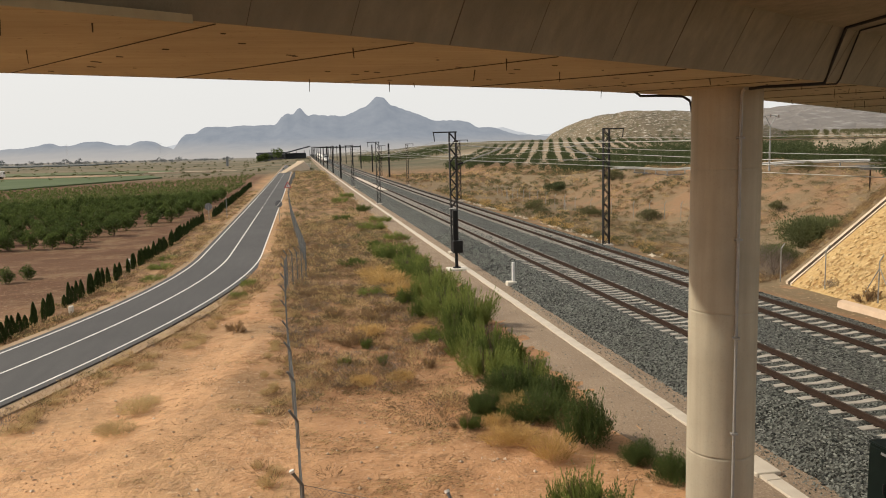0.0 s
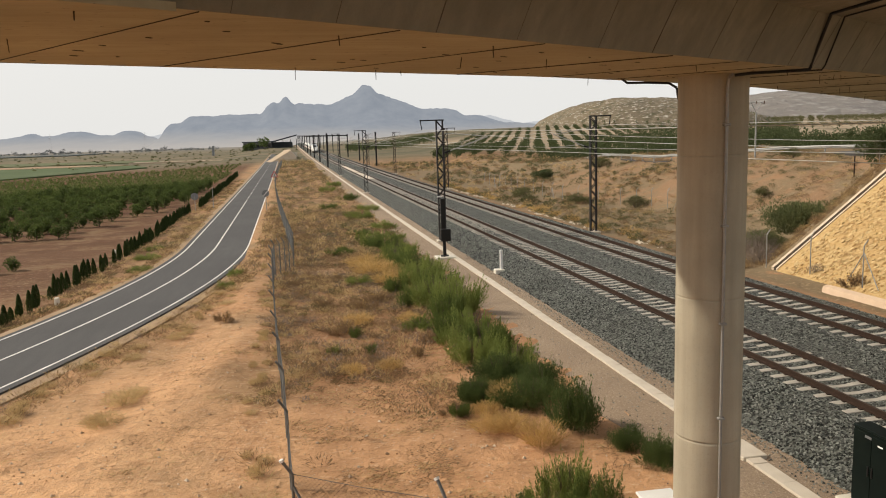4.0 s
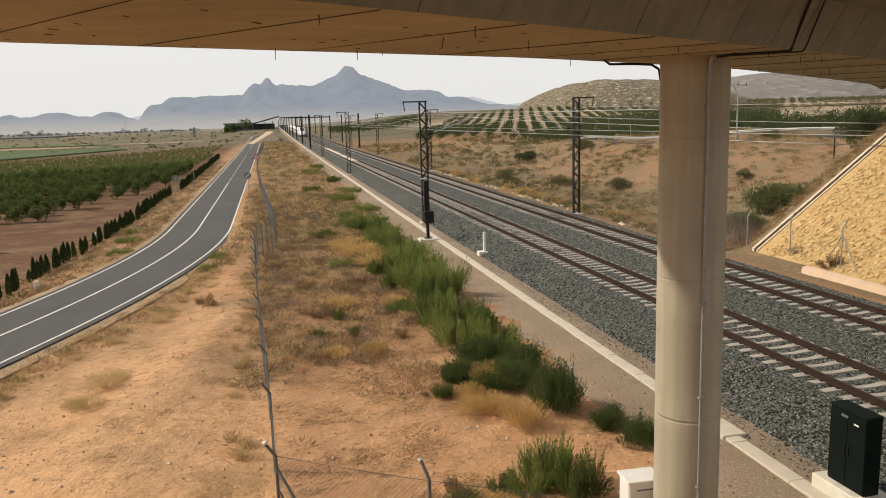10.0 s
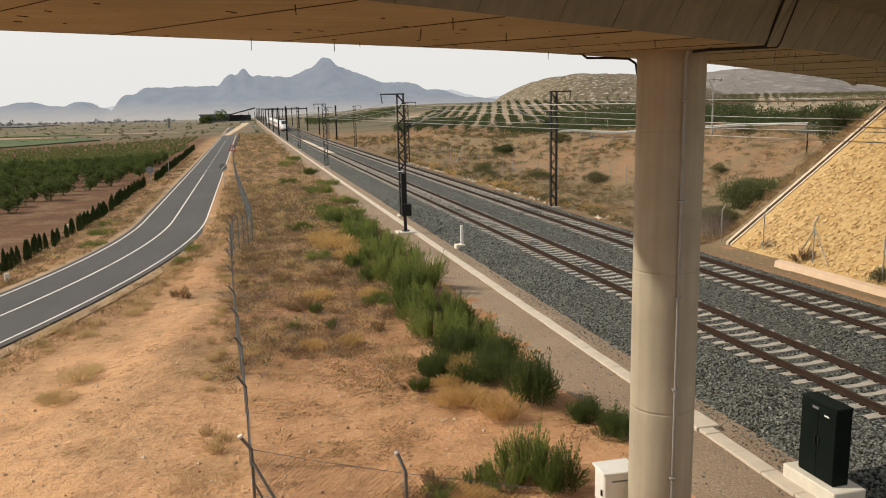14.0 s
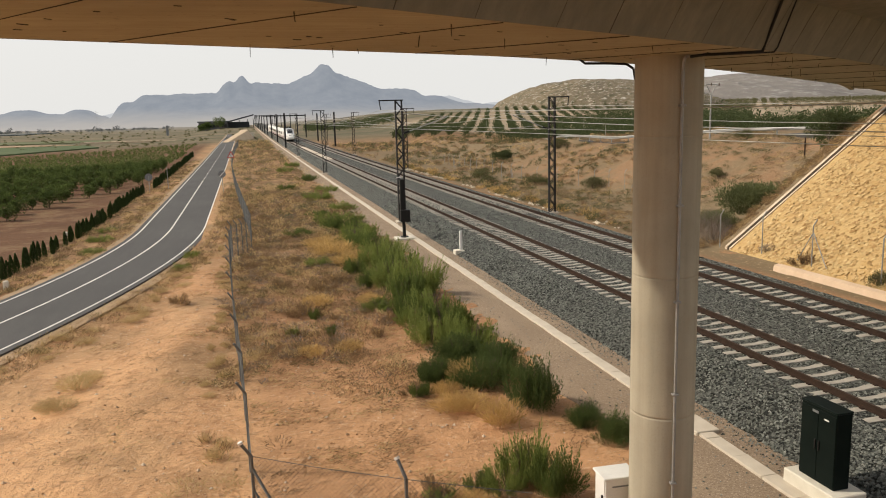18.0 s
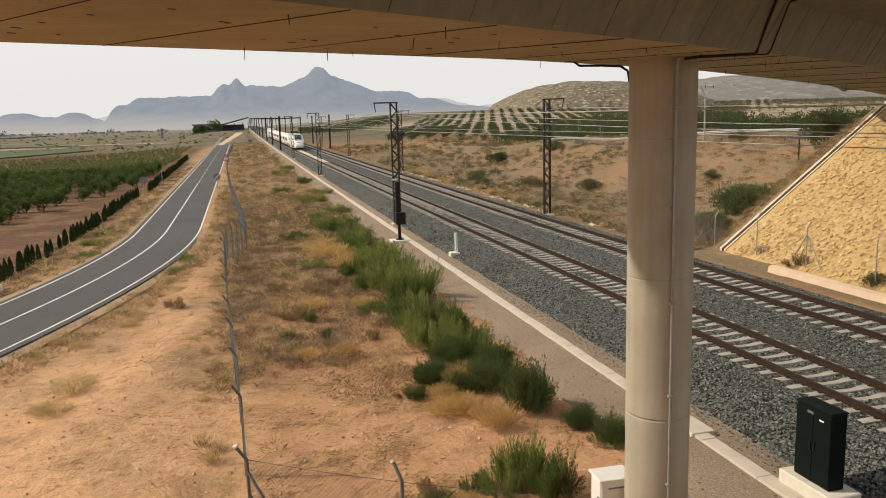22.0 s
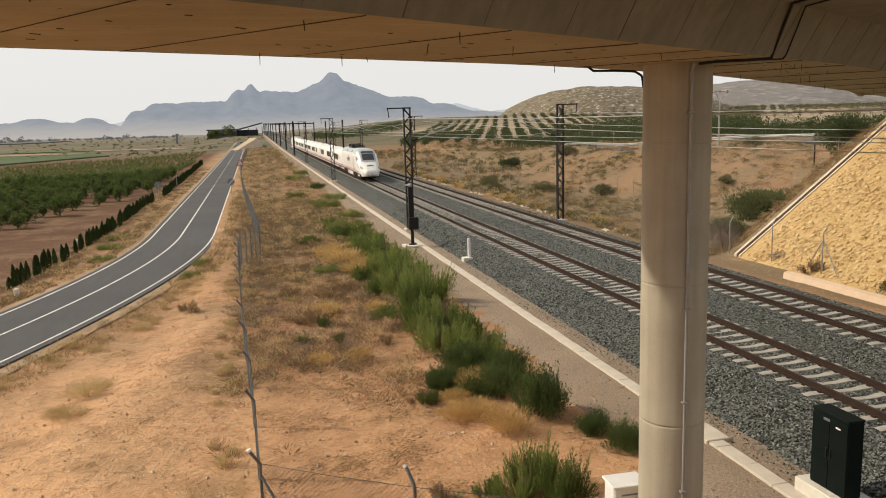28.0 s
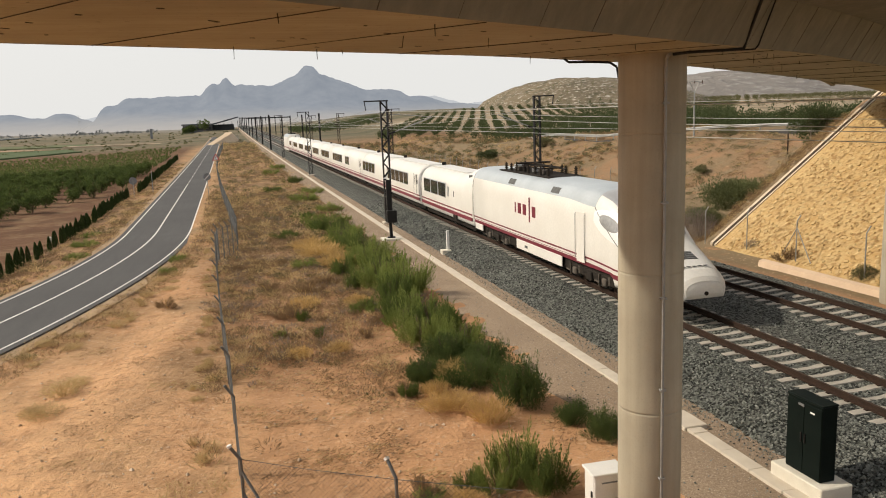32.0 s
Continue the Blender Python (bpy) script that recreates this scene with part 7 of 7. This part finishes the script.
def build_signal():
    s = thing("signal_post", "black signal post with a box on a pale concrete base", "signal", m=pose(9.52, 47.8, FLOOR))
    part("base", Geo().box(0, 0, 0.08, 1.25, 1.0, 0.2, c=0.03), WHITECON, s, "pale concrete base")
    part("post", Geo().tube((0, 0, 0.15), (-0.03, 0, 1.6), 0.11, 0.10, 12), BLACK, s)
    part("upper_post", Geo().box(-0.05, 0, 2.6, 0.30, 0.26, 2.5, c=0.03), BLACK, s)
    part("box", Geo().box(0.05, -0.12, 1.55, 0.62, 0.42, 0.78, c=0.04), BLACK, s, "black apparatus box")
    part("flange", Geo().tube((0, 0, 0.18), (0, 0, 0.24), 0.26, n=12), BLACK, s)
    part("cap_plate", Geo().box(-0.25, -0.1, 3.98, 0.28, 0.1, 0.06), SIGNWHITE, s)
    k = thing("marker_post", "short white concrete marker post beside the ballast", "marker post", m=pose(11.42, 41.3, FLOOR))
    part("foot", Geo().box(-0.12, 0, 0.12, 0.55, 0.5, 0.3, c=0.03), WHITECON, k)
    part("shaft", Geo().box(0, 0, 0.72, 0.15, 0.15, 1.25, c=0.02), SIGNWHITE, k)
    c = thing("duct_cover", "square concrete manhole cover beside the cable duct", "manhole cover", m=pose(10.21, 15.8, FLOOR))
    part("slab", Geo().box(0, 0, 0.06, 0.62, 1.0, 0.14, c=0.02), PALE, c)


build_signal()


def build_signs():
    z = ground_z(-2.1, 132)
    t = thing("warning_sign", "triangular red and white warning sign on a post", "road sign", m=pose(-2.15, 132, z))
    part("post", Geo().tube((0, 0, -0.2), (0, 0, 2.3), 0.035), GALV, t)
    for sc, yy, mt, nm in ((1.0, -0.04, SIGNRED, "red_border"), (0.66, -0.056, SIGNWHITE, "white_field")):
        pts = [(-0.62 * sc, 1.62 + 0.36 * (1 - sc)), (0.62 * sc, 1.62 + 0.36 * (1 - sc)), (0, 1.62 + 0.36 * (1 - sc) + 1.08 * sc)]
        part(nm, Geo().rings([[(a, yy, b) for a, b in pts], [(a, yy + 0.012, b) for a, b in pts]]), mt, t)
    part("symbol_bar", Geo().box(0, -0.066, 2.05, 0.08, 0.006, 0.36), BLACK, t)
    r = thing("round_sign", "round grey road sign with a diagonal bar", "road sign", m=pose(-2.45, 86, ground_z(-2.45, 86)))
    part("post", Geo().tube((0, 0, -0.2), (0, 0, 2.0), 0.035), GALV, r)
    part("disc", Geo().tube((0, -0.03, 2.0), (0, -0.045, 2.0), 0.38, n=24), SIGNGREY, r)
    part("diagonal_bar", Geo().add([(-0.28, -0.05, 1.78), (0.22, -0.05, 2.28), (0.28, -0.05, 2.22), (-0.22, -0.05, 1.72)], [(0, 1, 2, 3)]), SIGNWHITE, r)
    for x, y, h in ((-10.7, 93.5, 1.9),):
        q = thing("sign_back", "grey back of a round road sign", "road sign", m=pose(x, y, ground_z(x, y)))
        part("post", Geo().tube((0, 0, -0.2), (0, 0, h), 0.035), GALV, q)
        part("disc", Geo().tube((0, 0.0, h - 0.1), (0, 0.015, h - 0.1), 0.42, n=24), SIGNGREY, q)
    p = thing("slim_post", "slim grey post beside the hedge", "post", m=pose(-8.9, 96, ground_z(-8.9, 96)))
    part("tube", Geo().tube((0, 0, -0.2), (0, 0, 2.6), 0.04), GALV, p)
    for x, y in ((-7.2, 41.5), (-8.6, 62)):
        m = thing("roadside_marker", "small white roadside marker stone", "marker", m=pose(x - 4.6, y, ground_z(x - 4.6, y)))
        part("stone", Geo().box(0, 0, 0.2, 0.25, 0.2, 0.5, c=0.05), WHITECON, m)


build_signs()


def build_fence():
    """Chain-link fence between the lane and the railway strip."""
    line = [(-0.24, 13.35), (-0.33, 16.6), (-0.42, 19.8), (-0.55, 23.0), (-0.68, 26.2), (-0.78, 29.4), (-0.87, 32.6), (-0.95, 35.8), (-1.02, 39.0), (-1.07, 42.0), (-1.0, 44.5), (-0.72, 45.3), (-0.45, 46.1), (-0.2, 46.9), (0.05, 47.7), (0.1, 51.0),
            (-0.05, 55), (-0.2, 59), (-0.4, 64), (-0.6, 70), (-0.9, 78), (-1.2, 88), (-1.5, 100), (-1.8, 114), (-2.0, 130), (-2.2, 150), (-2.2, 175), (-2.0, 205), (-1.5, 240)]
    mesh_m = plain("chain_link_wire", (0.10, 0.105, 0.105), (0.075, 0.078, 0.08), 6, 40, 0.7, 0.0, 0)
    dull = plain("dull_galvanised_post", (0.17, 0.175, 0.175), (0.12, 0.125, 0.125), 6, 40, 0.6, 0.2, 0)
    f = thing("chain_link_fence", "grey chain-link fence with bent-topped posts", "fence")
    hs = []
    for i, (x, y) in enumerate(line):
        z = ground_z(x, y)
        h = 2.1
        hs.append((x, y, z))
        part("post", Geo().pipe([(x, y, z - 0.1), (x, y, z + h - 0.28), (x - 0.17, y - 0.05, z + h)], 0.03, 7), dull, f)
    x, y, z = hs[0]
    part("brace", Geo().tube((x, y, z + 1.6), (x + 0.95, y - 1.1, z + 0.0), 0.026), dull, f)
    part("brace", Geo().tube((x, y, z + 1.2), (x + 0.6, y - 0.5, z + 0.0), 0.02), dull, f)
    part("cap", Geo().tube((x - 0.165, y - 0.05, z + 2.09), (x - 0.18, y - 0.05, z + 2.13), 0.045), SIGNWHITE, f, "pale cap on the bent post")

    def panel(a, b, fine):
        g = Geo()
        L = math.hypot(b[0] - a[0], b[1] - a[1])
        for k in (0.05, 0.95, 1.8):
            g.tube((a[0], a[1], a[2] + k), (b[0], b[1], b[2] + k), 0.006, n=4, caps=False)
        if fine:
            n = int(L / fine)
            w = 0.0022 if fine < 0.2 else 0.005
            up = Vector((0, 0, 1.75))
            A, B = Vector(a), Vector(b)
            for i in range(-int(1.75 / fine), n + 1):
                for s in (1, -1):
                    t0, t1 = i * fine, i * fine + 1.75
                    u0, u1 = max(0, t0), min(L, t1)
                    if u1 <= u0:
                        continue
                    z0, z1 = (u0 - t0), (u1 - t0)
                    if s < 0:
                        z0, z1 = 1.75 - z0, 1.75 - z1
                    p = A.lerp(B, u0 / L) + Vector((0, 0, 0.05 + z0))
                    q = A.lerp(B, u1 / L) + Vector((0, 0, 0.05 + z1))
                    g.tube(p, q, w, n=3, caps=False)
        return g

    for i in range(len(hs) - 1):
        part("mesh_panel", panel(hs[i], hs[i + 1], 0.09 if i < 15 else 0.25), mesh_m, f)
    # the branch that turns towards the pier
    cross = [hs[0], (0.9, 12.5, ground_z(0.9, 12.5)), (2.2, 11.65, ground_z(2.2, 11.65)), (4.0, 10.6, ground_z(4.0, 10.6))]
    for i, (x, y, z) in enumerate(cross[1:]):
        if i != 1:
            continue
        part("post", Geo().pipe([(x, y, z - 0.1), (x, y, 1.12), (x - 0.1, y + 0.16, 1.4)], 0.03, 7), dull, f)
        part("cap", Geo().tube((x - 0.1, y + 0.16, 1.39), (x - 0.115, y + 0.185, 1.43), 0.045), SIGNWHITE, f)
    for a, b in zip(cross[:-1], cross[1:]):
        part("mesh_panel", panel((a[0], a[1], FLOOR), (b[0], b[1], FLOOR), 0.09), mesh_m, f)


build_fence()


def build_station():
    dark = plain("dark_station_roof", (0.055, 0.06, 0.068), (0.08, 0.085, 0.092), 0.3, 4.0, 0.7)
    wall = plain("station_wall", (0.09, 0.092, 0.095), (0.13, 0.13, 0.13), 0.3, 4.0, 0.8)
    st = thing("station_building", "low dark station hall with a sloping canopy roof", "station", m=pose(0, 640, 0))
    part("hall", Geo().box(-22, 6, 4.6, 22, 14, 6.0, c=0.2), wall, st)
    part("hall_roof", Geo().box(-22, 6, 8.2, 24, 16, 1.0, c=0.15), dark, st, "flat dark roof")
    part("canopy", Geo().rings([[(-11, y, 7.6), (9, y, 12.6), (9, y, 13.3), (-11, y, 8.4)] for y in (-10, 40)]), dark, st, "sloping dark canopy")
    for x in (-8, -2, 4, 8.5):
        part("canopy_post", Geo().box(x, -6, 4.6, 0.5, 0.5, 9.0 + 0.2 * x), dark, st)
    # added dark box that stands for the darkness below the canopy
    part("under_canopy_box", Geo().box(-3, 12, 4.4, 17, 14, 6.6, c=0.2), dark, st, "dark box filling the space under the canopy")
    part("glazing", Geo().box(-22, -1.05, 5.0, 20, 0.1, 2.4), DARKGLASS, st)
    hut = thing("white_hut", "small cream service hut beside the line", "hut", m=pose(2.4, 345, ground_z(2.4, 345)))
    part("hut_body", Geo().box(0, 0, 1.0, 4.4, 3.0, 2.2, c=0.05), WHITECON, hut)
    part("roof", Geo().box(0, 0, 2.2, 4.7, 3.3, 0.16, c=0.04), PALE, hut)
    rnd = random.Random(61)
    for x, y, k in ((-24.5, 590, 2.6), (-15.5, 585, 3.4), (-29, 600, 2.2)):
        t = thing("station_tree", "dark rounded tree before the station", "tree", "station trees", pose(x, y, ground_z(x, y)))
        part("trunk", Geo().tube((0, 0, -0.2), (0, 0, k), 0.2, 0.12), BARK, t)
        part("crown", cloud(Geo(), (0, 0, 1.5 * k), 1.4 * k, 1.4 * k, 1.1 * k, 900, 0.9, 0.25, rnd, 0.3, 0.5, 9), DARKLEAF, t)
    ob = thing("dark_pillar", "dark slender pillar on the plain", "pillar", m=pose(-52, 590, FLOOR))
    part("shaft", Geo().box(0, 0, 3.4, 1.6, 1.2, 7.4, c=0.1), SIGNGREY, ob)
    tk = thing("lorry", "white box lorry on the far highway", "lorry", m=pose(-126.5, 358, FLOOR + 0.3))
    part("box_body", Geo().box(-3.5, 0, 2.6, 8.0, 2.5, 2.8, c=0.06), WHITEBOX, tk, "white box body")
    cabp = part("cab", Geo().box(2.0, 0, 1.9, 2.2, 2.4, 2.6, c=0.25), WHITEBOX, tk)
    part("windscreen", Geo().box(3.08, 0, 2.4, 0.06, 2.0, 0.9, c=0.02), DARKGLASS, cabp)
    for x in (-6.2, -5.0, 1.9):
        for s in (-1, 1):
            part("wheel", Geo().tube((x, s * 1.2, 0.5), (x, s * 0.9, 0.5), 0.5, n=14), UNDER, tk)
    for x, y in ((-760, 2000), (-560, 2050), (-350, 2100)):
        p = thing("power_pylon", "faint steel power pylon on the plain", "pylon", "power pylons", pose(x, y, FLOOR))
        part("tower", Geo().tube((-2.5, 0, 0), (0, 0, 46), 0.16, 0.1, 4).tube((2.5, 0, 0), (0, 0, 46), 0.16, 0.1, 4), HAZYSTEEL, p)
        for z in (30, 36, 42):
            part("crossarm", Geo().box(0, 0, z, 11, 0.25, 0.25), HAZYSTEEL, p)


build_station()

TRAIN_A, TRAIN_B, TRAIN_C, TRAIN_D = 440.227, -8.6065, -0.04955, -0.002825


def motions():
    """The train runs in from the station, gathering speed."""
    rows = []
    for i in range(33):
        t = float(i)
        y = TRAIN_A + TRAIN_B * t + TRAIN_C * t * t + TRAIN_D * t ** 3
        lift = rise(y)
        tilt = math.degrees(math.atan2(rise(y + 150) - lift, 150))
        rows.append((t, pose(TRACK_NEAR, y, lift, tilt)))
    walk(TRAIN, rows)


motions()
